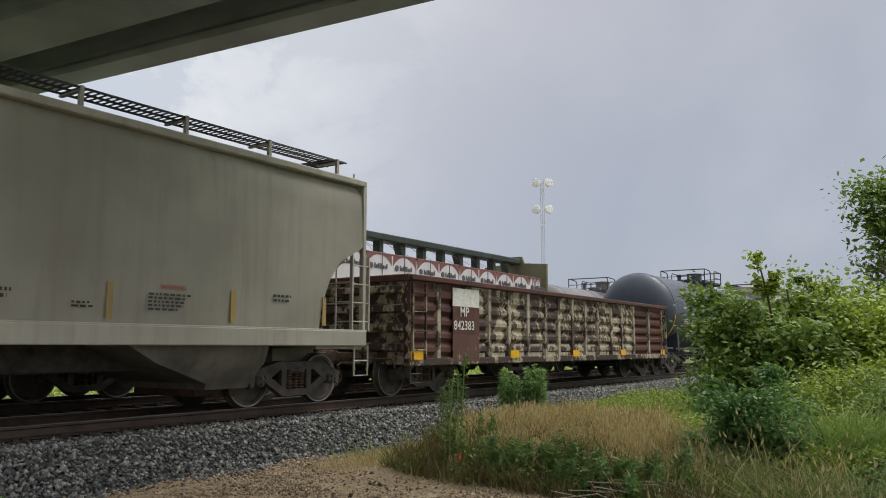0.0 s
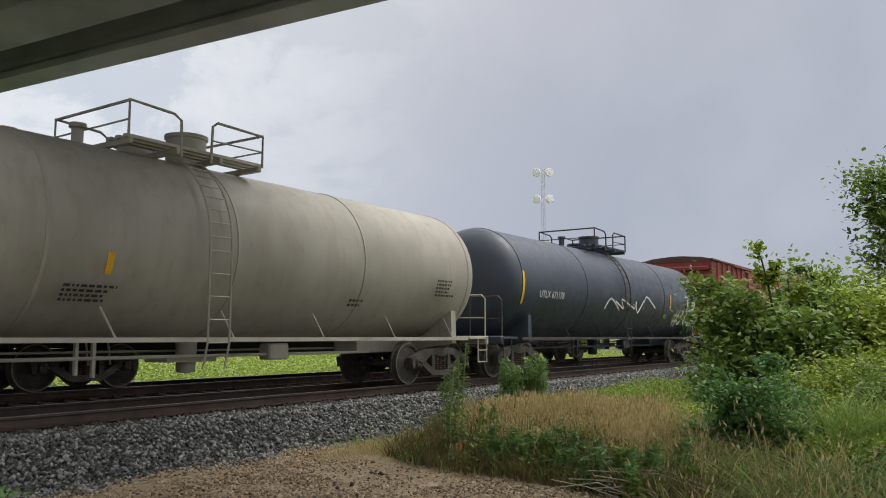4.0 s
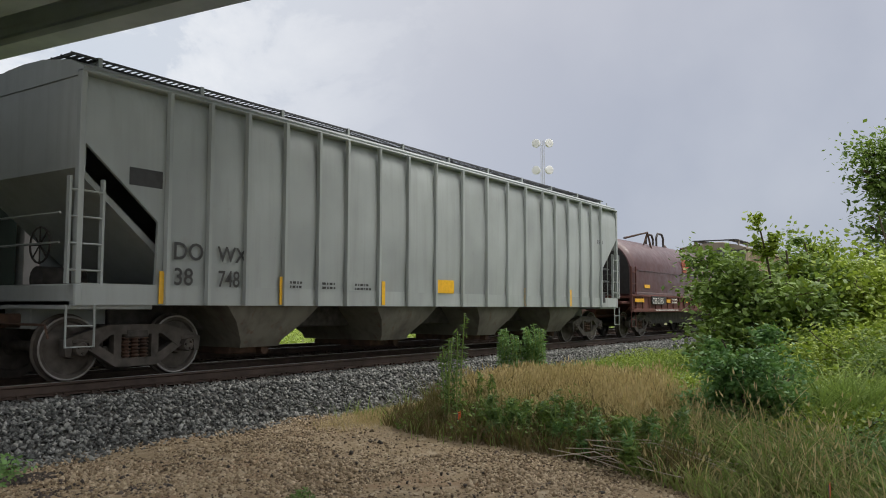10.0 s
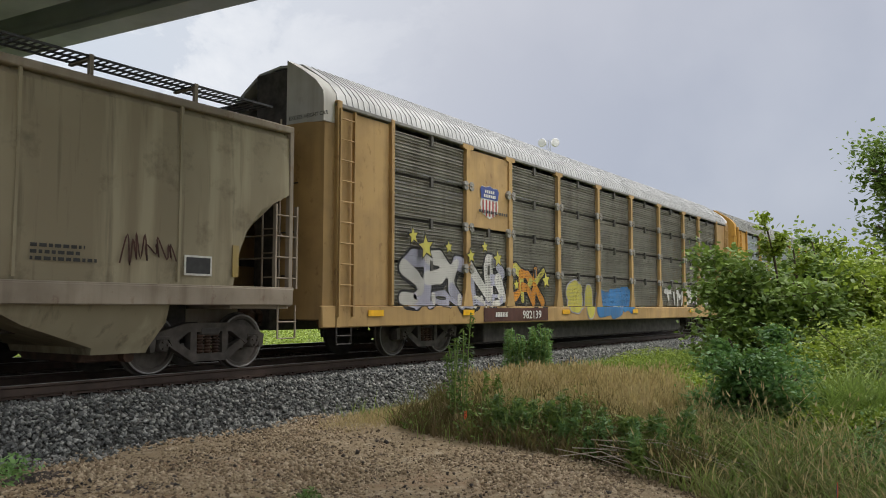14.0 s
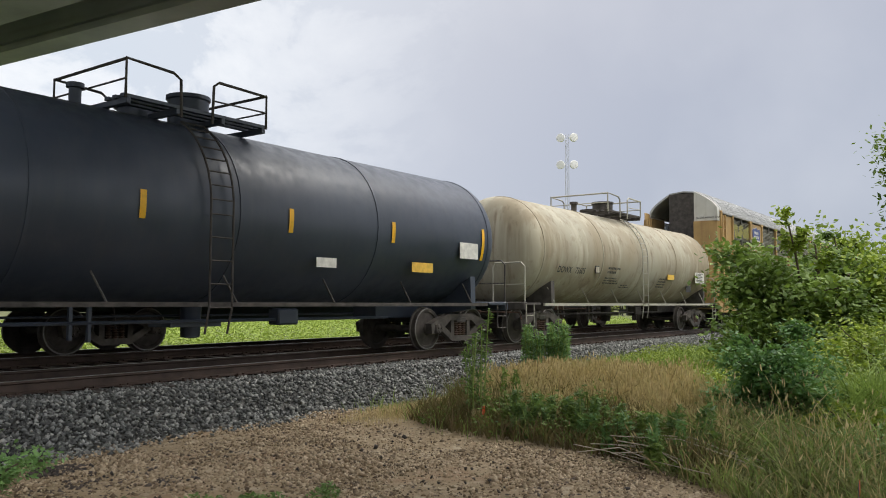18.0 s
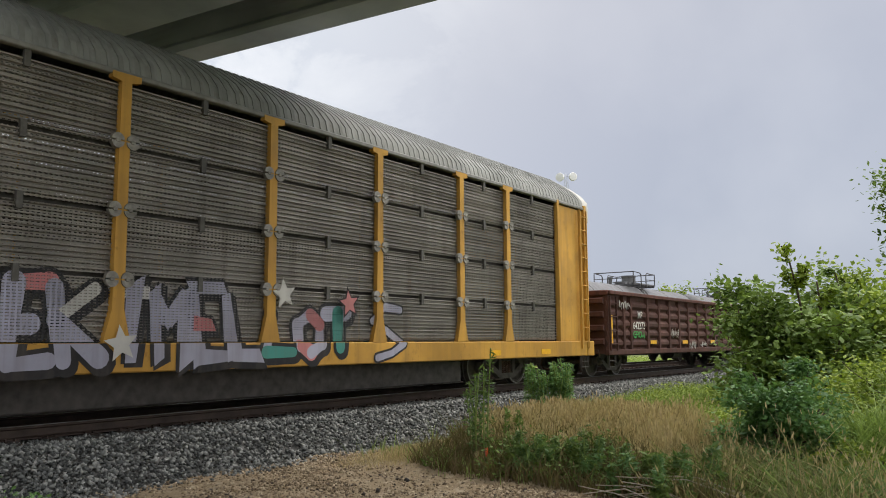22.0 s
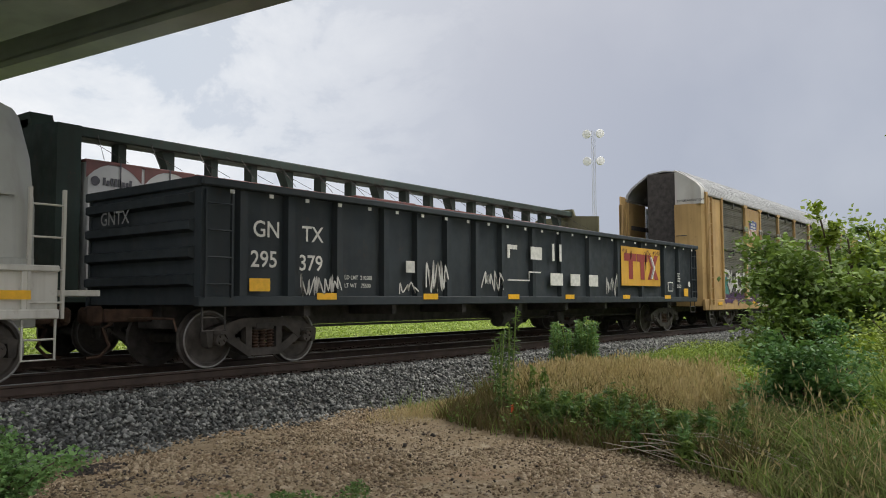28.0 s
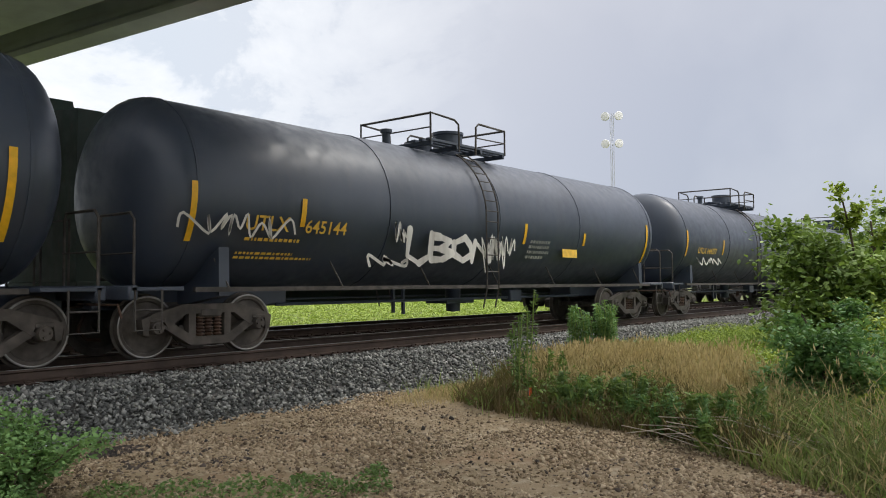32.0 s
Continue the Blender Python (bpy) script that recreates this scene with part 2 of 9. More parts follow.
def leaf_material(name, dark, light, rough=0.5):
    """Leaves: colour changes from leaf to leaf."""
    n = Nodes(name)
    g = n.t.nodes.new("ShaderNodeNewGeometry")
    isl = g.outputs["Random Per Island"]
    base = n.mix(isl, dark, light)
    base = n.mix(n.mul(n.band(n.noise(1.1, 3), 0.4, 0.7), 0.4), base, tuple(c * 1.15 for c in light), "MIX")
    MATS[name] = n.done(base, rough)
    n.bsdf.inputs["Specular IOR Level"].default_value = 0.3
    trans = n.t.nodes.new("ShaderNodeBsdfTranslucent")
    n.put(trans.inputs["Color"], n.mix(0.5, base, (0.20, 0.30, 0.03)))
    both = n.t.nodes.new("ShaderNodeMixShader")
    both.inputs[0].default_value = 0.30
    n.t.links.new(n.bsdf.outputs[0], both.inputs[1])
    n.t.links.new(trans.outputs[0], both.inputs[2])
    n.t.links.new(both.outputs[0], n.t.nodes["Material Output"].inputs["Surface"])
    return n.mat


def concrete():
    n = Nodes("bridge_concrete")
    base = n.mix(n.band(n.noise(0.7, 5), 0.3, 0.7), (0.28, 0.305, 0.335), (0.40, 0.425, 0.45))
    base = n.mix(n.mul(n.band(n.noise(1.2, 7, (0.4, 0.25, 3), seed=4), 0.5, 0.75), 0.6), base, (0.17, 0.17, 0.165))
    return n.done(base, 0.85, 0, n.noise(25, 8), 0.25, 0.01)


def rocks(name, a, b, c):
    """Broken stone: each piece has its own shade."""
    n = Nodes(name)
    g = n.t.nodes.new("ShaderNodeNewGeometry")
    isl = g.outputs["Random Per Island"]
    r = n.t.nodes.new("ShaderNodeValToRGB")
    e = r.color_ramp.elements
    e.new(0.5)
    for el, (at, col) in zip(e, ((0.0, a), (0.55, b), (1.0, c))):
        el.position, el.color = at, (*col, 1)
    n.put(r.inputs[0], isl)
    col = n.mix(n.band(n.noise(30, 4), 0.3, 0.7), n.mix(0.3, r.outputs[0], (0.02, 0.02, 0.02)), r.outputs[0])
    return n.done(col, 0.85, 0, n.noise(80, 4), 0.3, 0.004)


def earth():
    """Ground sheet: pale caliche dirt near the track, green verge elsewhere."""
    n = Nodes("ground_dirt")
    dirt = n.mix(n.band(n.noise(1.4, 6), 0.3, 0.7), (0.26, 0.195, 0.115), (0.38, 0.29, 0.18))
    dirt = n.mix(n.mul(n.band(n.noise(5, 8, rough=0.7, seed=4), 0.52, 0.62), 0.8), dirt, (0.48, 0.40, 0.285))
    dirt = n.mix(n.mul(n.band(n.noise(0.7, 5, seed=8), 0.52, 0.66), 0.55), dirt, (0.30, 0.165, 0.09))
    dirt = n.mix(n.mul(n.band(n.noise(14, 8, rough=0.8, seed=2), 0.60, 0.66), 0.8), dirt, (0.10, 0.07, 0.05))
    grass = n.mix(n.band(n.noise(0.6, 6), 0.3, 0.7), (0.07, 0.09, 0.025), (0.15, 0.15, 0.06))
    s = n.t.nodes.new("ShaderNodeSeparateXYZ")
    n.put(s.inputs[0], n.pos)
    far = n.t.nodes.new("ShaderNodeVectorMath")
    far.operation = "DISTANCE"
    far.inputs[1].default_value = (1.0, 8.0, -0.7)
    n.put(far.inputs[0], n.pos)
    edge = n.t.nodes.new("ShaderNodeMath")
    edge.operation = "ADD"
    n.put(edge.inputs[0], far.outputs["Value"])
    n.put(edge.inputs[1], n.band(n.noise(1.0, 5, seed=6), 0.3, 0.7, -0.8, 0.8))
    verge = n.band(edge.outputs[0], 8.3, 9.3)
    return n.done(n.mix(verge, dirt, grass), 0.95, 0, n.noise(18, 10, rough=0.7), 0.6, 0.02)

# ---- mesh building ----
class Shape:
    """Collects vertices and faces, and becomes one mesh."""

    def __init__(self):
        self.v, self.f, self.m, self.slot = [], [], [], 0

    def add(self, verts, faces):
        k = len(self.v)
        self.v += [tuple(p) for p in verts]
        self.f += [tuple(i + k for i in f) for f in faces]
        self.m += [self.slot] * len(faces)
        return self

    def box(self, x0, x1, y0, y1, z0, z1, c=0.0):
        if c <= 0:
            v = [(x, y, z) for x in (x0, x1) for y in (y0, y1) for z in (z0, z1)]
            return self.add(v, [(0, 1, 3, 2), (4, 6, 7, 5), (0, 4, 5, 1), (2, 3, 7, 6), (0, 2, 6, 4), (1, 5, 7, 3)])
        c = min(c, (x1 - x0) * 0.45, (y1 - y0) * 0.45, (z1 - z0) * 0.45)
        v, at = [], {}
        for i, x in enumerate((x0, x1)):
            for j, y in enumerate((y0, y1)):
                for k, z in enumerate((z0, z1)):
                    sx, sy, sz = (c if i == 0 else -c), (c if j == 0 else -c), (c if k == 0 else -c)
                    at[i, j, k] = len(v)
                    v += [(x, y + sy, z + sz), (x + sx, y, z + sz), (x + sx, y + sy, z)]
        f = []
        for i in (0, 1):
            q = [at[i, 0, 0], at[i, 1, 0], at[i, 1, 1], at[i, 0, 1]]
            f.append(tuple(q if i else q[::-1]))
            q = [at[0, i, 0] + 1, at[1, i, 0] + 1, at[1, i, 1] + 1, at[0, i, 1] + 1]
            f.append(tuple(q[::-1] if i else q))
            q = [at[0, 0, i] + 2, at[1, 0, i] + 2, at[1, 1, i] + 2, at[0, 1, i] + 2]
            f.append(tuple(q if i else q[::-1]))
        for a in (0, 1):
            for b in (0, 1):
                f.append((at[a, b, 0], at[a, b, 1], at[a, b, 1] + 1, at[a, b, 0] + 1))
                f.append((at[a, 0, b], at[a, 1, b], at[a, 1, b] + 2, at[a, 0, b] + 2))
                f.append((at[0, a, b] + 1, at[1, a, b] + 1, at[1, a, b] + 2, at[0, a, b] + 2))
        f += [(k, k + 1, k + 2) for k in at.values()]
        return self.add(v, f)

    def prism(self, poly, a0, a1, axis="y"):
        """A flat outline in the two other axes, pushed along one axis."""
        def at(p, a):
            return (p[0], a, p[1]) if axis == "y" else (a, p[0], p[1]) if axis == "x" else (p[0], p[1], a)
        n = len(poly)
        v = [at(p, a0) for p in poly] + [at(p, a1) for p in poly]
        f = [tuple(range(n)), tuple(range(2 * n - 1, n - 1, -1))]
        f += [(i, i + n, (i + 1) % n + n, (i + 1) % n) for i in range(n)]
        return self.add(v, f)

    def loft(self, rings, cap=True, closed=True):
        n, v, f = len(rings[0]), [p for r in rings for p in r], []
        for k in range(len(rings) - 1):
            for i in range(n if closed else n - 1):
                j = (i + 1) % n
                f.append((k * n + i, k * n + j, (k + 1) * n + j, (k + 1) * n + i))
        if cap:
            f += [tuple(range(n - 1, -1, -1)), tuple(range((len(rings) - 1) * n, len(rings) * n))]
        return self.add(v, f)

    def tube(self, points, r, n=6):
        """A round bar along a line of points."""
        pts = [Vector(p) for p in points]
        rings = []
        for i, p in enumerate(pts):
            d = (pts[min(i + 1, len(pts) - 1)] - pts[max(i - 1, 0)]).normalized()
            a = d.orthogonal().normalized() if not rings else (a - d * a.dot(d)).normalized()
            b = d.cross(a)
            rings.append([p + (a * math.cos(t) + b * math.sin(t)) * r for t in [2 * math.pi * k / n for k in range(n)]])
        return self.loft(rings)

    def lathe(self, profile, centre, axis="x", n=24, cap=True):
        """Turns (place on the axis, radius) pairs about an axis."""
        rings = []
        for a, r in profile:
            ring = []
            for k in range(n):
                t = 2 * math.pi * k / n
                c, s = math.cos(t) * r, math.sin(t) * r
                q = (a, c, s) if axis == "x" else (s, a, c) if axis == "y" else (c, s, a)
                ring.append(tuple(u + w for u, w in zip(centre, q)))
            rings.append(ring)
        return self.loft(rings, cap)

    def mesh(self, name, smooth=True):
        me = bpy.data.meshes.new(name)
        me.from_pydata(self.v, [], self.f)
        if any(self.m):
            me.polygons.foreach_set("material_index", self.m)
        b = bmesh.new()
        b.from_mesh(me)
        bmesh.ops.recalc_face_normals(b, faces=b.faces)
        b.to_mesh(me)
        b.free()
        if smooth:
            me.polygons.foreach_set("use_smooth", [True] * len(me.polygons))
            me.set_sharp_from_angle(angle=radians(38))
        return me


def part(name, shape, material, parent=None, label="", m=None):
    """One mesh object, under a thing or under one of its parts."""
    me = shape.mesh(name) if isinstance(shape, Shape) else shape
    if not me.materials:
        for x in material if isinstance(material, (list, tuple)) else [material]:
            me.materials.append(x)
    ob = new(name, me)
    ob.parent = parent
    if m is not None:
        ob.matrix_basis = m
    return tagged(ob, label)


def group_at(name, m, label, category, group="", kind=""):
    ob = new(name)
    ob.empty_display_size = 0.3
    ob.matrix_basis = m
    return tagged(ob, label, category, group, kind)


def bulk(name, v, f, material, label, category="", parent=None):
    """Very many small pieces as one mesh, from arrays."""
    me = bpy.data.meshes.new(name)
    v, f = np.asarray(v, np.float32), np.asarray(f, np.int32)
    me.vertices.add(len(v))
    me.vertices.foreach_set("co", v.ravel())
    k = f.shape[1]
    me.loops.add(f.size)
    me.loops.foreach_set("vertex_index", f.ravel())
    me.polygons.add(len(f))
    me.polygons.foreach_set("loop_start", np.arange(0, f.size, k, dtype=np.int32))
    me.update(calc_edges=True)
    me.materials.append(material)
    ob = new(name, me)
    ob.parent = parent
    return tagged(ob, label, category, "", "stuff" if not parent else "")

# ---- railway wagons ----
TRACK_Y, SPEED = 11.38, 16.6
SIDE = 1.57

hood_end_black = plain("hood_black", (0.018, 0.016, 0.016), 0.7, 0.0, 0.4, 5.0)
dusty_iron = plain("dusty_iron", (0.078, 0.068, 0.06), 0.85, 0.0, 0.45, 5.0)
wheel_iron = plain("wheel_iron", (0.085, 0.073, 0.064), 0.8, 0.0, 0.4, 6.0)
iron = plain("running_gear_iron", (0.062, 0.055, 0.05), 0.8, 0.0, 0.45, 6.0)
rim_steel = plain("polished_wheel_rim", (0.26, 0.25, 0.24), 0.4, 0.8, 0.15, 20.0)
rust_iron = plain("rusty_iron", (0.075, 0.042, 0.028), 0.85, 0.0, 0.5, 5.0)
galvanised = plain("galvanised_grating", (0.20, 0.21, 0.22), 0.5, 0.6, 0.2, 10.0)
walkway_steel = plain("walkway_steel", (0.055, 0.056, 0.06), 0.6, 0.2, 0.3, 10.0)
reflector_yellow = plain("reflector_yellow", (0.80, 0.44, 0.015), 0.45, 0, 0.12, 12.0, 0.02)
reflector_faded = paint("reflector_faded", (0.46, 0.33, 0.10), (0.27, 0.24, 0.18), 0.6, 0.02, 0.6)
stencil_black = plain("stencil_black", (0.03, 0.03, 0.03), 0.6, 0, 0.3, 9.0, 0.02)
stencil_white = plain("stencil_white", (0.66, 0.65, 0.60), 0.6, 0, 0.18, 9.0, 0.02)
stencil_faint = plain("stencil_faint", (0.30, 0.30, 0.29), 0.6, 0, 0.3, 9.0, 0.02)
stencil_yellow = plain("stencil_yellow", (0.72, 0.45, 0.06), 0.6, 0, 0.2, 9.0, 0.02)
worn_red = plain("stencil_worn_red", (0.33, 0.22, 0.17), 0.7, 0, 0.2, 9.0, 0.02)
stencil_red = plain("stencil_red", (0.35, 0.05, 0.04), 0.6, 0, 0.2, 9.0, 0.02)
logo_blue = plain("logo_blue", (0.035, 0.06, 0.24), 0.5, 0, 0.15, 9.0, 0.02)
SPRAY = {"spray_white": (0.62, 0.61, 0.57), "spray_black": (0.022, 0.022, 0.025), "spray_blue": (0.05, 0.20, 0.45), "spray_teal": (0.07, 0.28, 0.24), "spray_green": (0.06, 0.36, 0.09), "spray_yellow": (0.55, 0.50, 0.10), "spray_orange": (0.60, 0.25, 0.03), "spray_lilac": (0.40, 0.40, 0.50), "spray_purple": (0.075, 0.032, 0.10), "faint_purple": (0.33, 0.29, 0.31), "spray_mustard": (0.36, 0.33, 0.085), "spray_aqua": (0.33, 0.45, 0.46), "spray_pink": (0.52, 0.20, 0.20)}


def spray(name):
    return paint(name, SPRAY[name], (0.14, 0.115, 0.095), 0.3, 0.06, 0.6, (0.12, 0.06, 0.04), 0.45)


spray_white, spray_black, spray_blue, spray_teal, spray_green, spray_yellow, spray_orange, spray_lilac, spray_purple, faint_purple, spray_mustard, spray_aqua, spray_pink = [spray(k) for k in SPRAY]

WHEELS = []


def bogie_meshes():
    made = {}
    s = Shape()
    for sgn in (-1, 1):
        s.lathe([(sgn * 0.86, 0.002), (sgn * 0.86, 0.13), (sgn * 0.80, 0.15), (sgn * 0.765, 0.36), (sgn * 0.80, 0.38), (sgn * 0.80, 0.452), (sgn * 0.70, 0.457),
                 (sgn * 0.685, 0.487), (sgn * 0.66, 0.487), (sgn * 0.655, 0.38), (sgn * 0.69, 0.36), (sgn * 0.70, 0.15), (sgn * 0.64, 0.12), (sgn * 0.64, 0.002)], (0, 0, 0), "y", 32)
        s.slot = 1
        s.lathe([(sgn * 0.803, 0.422), (sgn * 0.806, 0.427), (sgn * 0.806, 0.448), (sgn * 0.803, 0.452)], (0, 0, 0), "y", 32, False)
        s.slot = 0
        s.lathe([(sgn * 0.90, 0.10), (sgn * 1.10, 0.105), (sgn * 1.13, 0.09), (sgn * 1.14, 0.002)], (0, 0, 0), "y", 14)
        for k in range(3):
            t = 2.1 * k
            s.lathe([(sgn * 1.13, 0.022), (sgn * 1.165, 0.020)], (0.055 * math.cos(t), 0, 0.055 * math.sin(t)), "y", 6)
    s.lathe([(-0.9, 0.08), (0.9, 0.08)], (0, 0, 0), "y", 12)
    made["wheelset"] = s.mesh("wheelset")
    s = Shape()
    y0, y1 = -1.09, -0.93
    s.prism([(-1.10, 0.36), (-1.13, 0.58), (-0.92, 0.66), (-0.46, 0.78), (0.46, 0.78), (0.92, 0.66), (1.13, 0.58), (1.10, 0.36), (1.02, 0.36), (1.00, 0.55), (0.78, 0.55), (0.72, 0.44), (0.42, 0.64), (-0.42, 0.64),
             (-0.72, 0.44), (-0.78, 0.55), (-1.00, 0.55), (-1.02, 0.36)], y0, y1)
    s.prism([(-0.80, 0.46), (-0.34, 0.18), (0.34, 0.18), (0.80, 0.46), (0.66, 0.53), (0.28, 0.30), (-0.28, 0.30), (-0.66, 0.53)], y0 + 0.01, y1 - 0.01)
    for sx in (-1, 1):
        s.box(sx * 0.31 - 0.06, sx * 0.31 + 0.06, y0 + 0.015, y1 - 0.015, 0.26, 0.68)
        s.box(sx * 0.885 - 0.13, sx * 0.885 + 0.13, y0 - 0.01, y1, 0.53, 0.60, 0.015)
    made["side_frame"] = s.mesh("side_frame")
    s = Shape()
    prof = [(0.30, 0.045)]
    for k in range(6):
        prof += [(0.31 + k * 0.05, 0.045), (0.322 + k * 0.05, 0.072), (0.336 + k * 0.05, 0.072), (0.348 + k * 0.05, 0.045)]
    s.lathe(prof, (0, -1.02, 0), "z", 10)
    made["spring"] = s.mesh("spring")
    s = Shape()
    s.box(-0.2, 0.2, -1.1, 1.1, 0.58, 0.72, 0.03)
    s.box(-0.35, 0.35, -0.36, 0.36, 0.68, 0.80, 0.03)
    for sx in (-1, 1):
        s.box(sx * 0.42 - 0.03, sx * 0.42 + 0.03, -0.95, 0.95, 0.38, 0.47)
        for sy in (-1, 1):
            s.box(sx * 0.40 - 0.05, sx * 0.40 + 0.05, sy * 0.73 - 0.06, sy * 0.73 + 0.06, 0.3, 0.55, 0.01)
    made["bolster"] = s.mesh("bogie")
    s = Shape()
    s.box(-0.62, 0.30, -0.11, 0.11, 0.74, 0.94, 0.03)
    s.box(-0.86, -0.60, -0.16, 0.10, 0.70, 0.99, 0.06)
    s.box(-0.88, -0.72, 0.05, 0.19, 0.72, 0.97, 0.05)
    s.tube([(-0.55, -0.16, 0.72), (-0.56, -0.24, 0.72), (-0.72, -0.28, 0.66), (-0.62, -0.30, 0.40), (-0.75, -0.28, 0.26), (-0.95, -0.25, 0.24)], 0.028)
    s.tube([(-0.25, -0.2, 0.80), (-0.25, -1.35, 0.80), (-0.22, -1.38, 0.62)], 0.018)
    made["coupler"] = s.mesh("coupler")
    return made


BOGIE = bogie_meshes()
for key, mats in (("wheelset", [wheel_iron, rim_steel]), ("side_frame", [dusty_iron]), ("spring", [rust_iron]), ("bolster", [iron]), ("coupler", [rust_iron])):
    for one in mats:
        BOGIE[key].materials.append(one)


def bogie(car, x, turning=True):
    b = part("bogie", BOGIE["bolster"], iron, car, "", pose(x, 0, 0))
    for k, r in enumerate((0, 180)):
        part("side_frame", BOGIE["side_frame"], iron, b, "", pose(0, 0, 0, 0, 0, r))
        for sx in (-0.15, 0.0, 0.15):
            part("spring", BOGIE["spring"], iron, b, "", pose(0, 0, 0, 0, 0, r) @ pose(sx, 0, 0))
    for dx in (-0.885, 0.885):
        w = part("wheelset", BOGIE["wheelset"], iron, b, "steel wheelset with worn bright rims", pose(dx, 0, 0.457))
        if turning:
            WHEELS.append((w, dx, x, car))


def couplers(car, length):
    part("coupler", BOGIE["coupler"], rust_iron, car, "", pose(0, 0, 0))
    part("coupler", BOGIE["coupler"], rust_iron, car, "", pose(length, 0, 0, 0, 0, 180))


def text_mesh(words, size):
    c = bpy.data.curves.new("lettering", "FONT")
    c.body, c.size, c.align_x, c.resolution_u, c.offset = words, size, "LEFT", 3, size * 0.012
    o = bpy.data.objects.new("lettering", c)
    me = bpy.data.meshes.new_from_object(o)
    bpy.data.objects.remove(o)
    bpy.data.curves.remove(c)
    me.name = "lettering"
    me.materials.clear()
    return me


def lettering(car, words, x, z, size, mat, y=-SIDE - 0.006, lean=0.0, wide=1.0):
    """Painted words on the near side, x and z of their lower left corner."""
    m = pose(x, y, z, 90 - lean) @ Matrix.Diagonal((wide, 1, 1, 1))
    return part("lettering", text_mesh(words, size), mat, car, "", m)


def end_words(car, words, x, y, z, size, mat):
    """Painted words on the leading end, y and z of their lower left corner."""
    return part("lettering", text_mesh(words, size), mat, car, "", pose(x, y, z, 90, 0, -90))


def bars(car, x0, x1, z0, z1, rows, mat, y=-SIDE - 0.005, seed=1, lean=0.0):
    """Small print too worn to read: rows of short bars."""
    rnd, s = random.Random(seed), Shape()
    h = (z1 - z0) / rows
    for r in range(rows):
        x = x0
        end = x0 + (x1 - x0) * rnd.uniform(0.6, 1.0)
        while x < end:
            w = rnd.uniform(0.03, 0.10)
            zb = h * (rows - 1 - r)
            s.add([(x - x0, zb + h * 0.2, 0), (min(x + w, end) - x0, zb + h * 0.2, 0), (min(x + w, end) - x0, zb + h * 0.75, 0), (x - x0, zb + h * 0.75, 0)], [(0, 1, 2, 3)])
            x += w + 0.028
    return part("small_print", s, mat, car, "", pose(x0, y, z0, 90 - lean))


def plate(car, name, x0, x1, z0, z1, mat, y=-SIDE - 0.005, label=""):
    s = Shape()
    s.box(x0, x1, y, y + 0.012, z0, z1)
    return part(name, s, mat, car, label)


def clip_z(poly, level, above):
    """The part of an outline above, or below, a level."""
    out, sgn = [], 1 if above else -1
    for i, p in enumerate(poly):
        q = poly[(i + 1) % len(poly)]
        pin, qin = sgn * (p[1] - level) >= 0, sgn * (q[1] - level) >= 0
        if pin:
            out.append(p)
        if pin != qin:
            k = (level - p[1]) / (q[1] - p[1])
            out.append((p[0] + k * (q[0] - p[0]), level))
    return out if len(out) > 2 else []


# letters as strokes between the fifteen points of a grid three wide and five high (a at the foot, o at the head)
STROKES = {"A": "anc df", "B": "am mnlhg hfba", "C": "onjdbc", "D": "am mnlfba", "E": "omac gh", "F": "oma gh", "G": "onjdbcih", "H": "am co gi", "I": "bn", "K": "am ogc", "L": "mac",
           "M": "amhoc", "N": "amco", "O": "njdbfln", "P": "am mnlhg", "R": "am mnlhg hc", "S": "onjhfba", "T": "mo nb", "U": "mdbfo", "V": "mbo", "W": "mahco", "X": "mc ao", "Y": "mho hb", "Z": "moac"}


def letter_bars(letter, rnd, x0, x1, z0, z1, fat, sharp):
    """The strokes of one letter as fat tapered bars: rounded ends, or slanted points."""
    bend = {k: (rnd.uniform(-0.11, 0.11), rnd.uniform(-0.06, 0.06)) for k in "abcdefghijklmno"}
    lean = rnd.uniform(-0.2, 0.2)
    t = fat * 0.5
    w, h = x1 - x0 - fat, z1 - z0 - fat

    def at(k):
        i = ord(k) - 97
        u, v = (i % 3) / 2 + bend[k][0], (i // 3) / 4 + bend[k][1]
        return x0 + t + w * (u + lean * (v - 0.5)), z0 + t + h * v
    out = []
    for stroke in STROKES.get(letter, "mo nb").split():
        for a, b in zip(stroke[:-1], stroke[1:]):
            (ax, az), (bx, bz) = at(a), at(b)
            n = math.hypot(bx - ax, bz - az) or 1
            ux, uz = (bx - ax) / n, (bz - az) / n
            ta, tb = t * rnd.uniform(0.65, 1.3), t * rnd.uniform(0.65, 1.3)
            if sharp:
                k1, k2 = rnd.uniform(0.3, 1.8) * ta, rnd.uniform(0.3, 1.8) * tb
                out.append([(ax - uz * ta - ux * k1, az + ux * ta - uz * k1), (ax + uz * ta - ux * ta * 0.3, az - ux * ta - uz * ta * 0.3), (bx + uz * tb + ux * k2, bz - ux * tb + uz * k2), (bx - uz * tb + ux * tb * 0.3, bz + ux * tb + uz * tb * 0.3)])
            else:
                g, poly = math.atan2(uz, ux), []
                for q in range(7):
                    e = g + math.pi / 2 + math.pi * q / 6
                    poly.append((ax + ta * math.cos(e), az + ta * math.sin(e)))
                for q in range(7):
                    e = g - math.pi / 2 + math.pi * q / 6
                    poly.append((bx + tb * math.cos(e), bz + tb * math.sin(e)))
                out.append(poly)
    return out


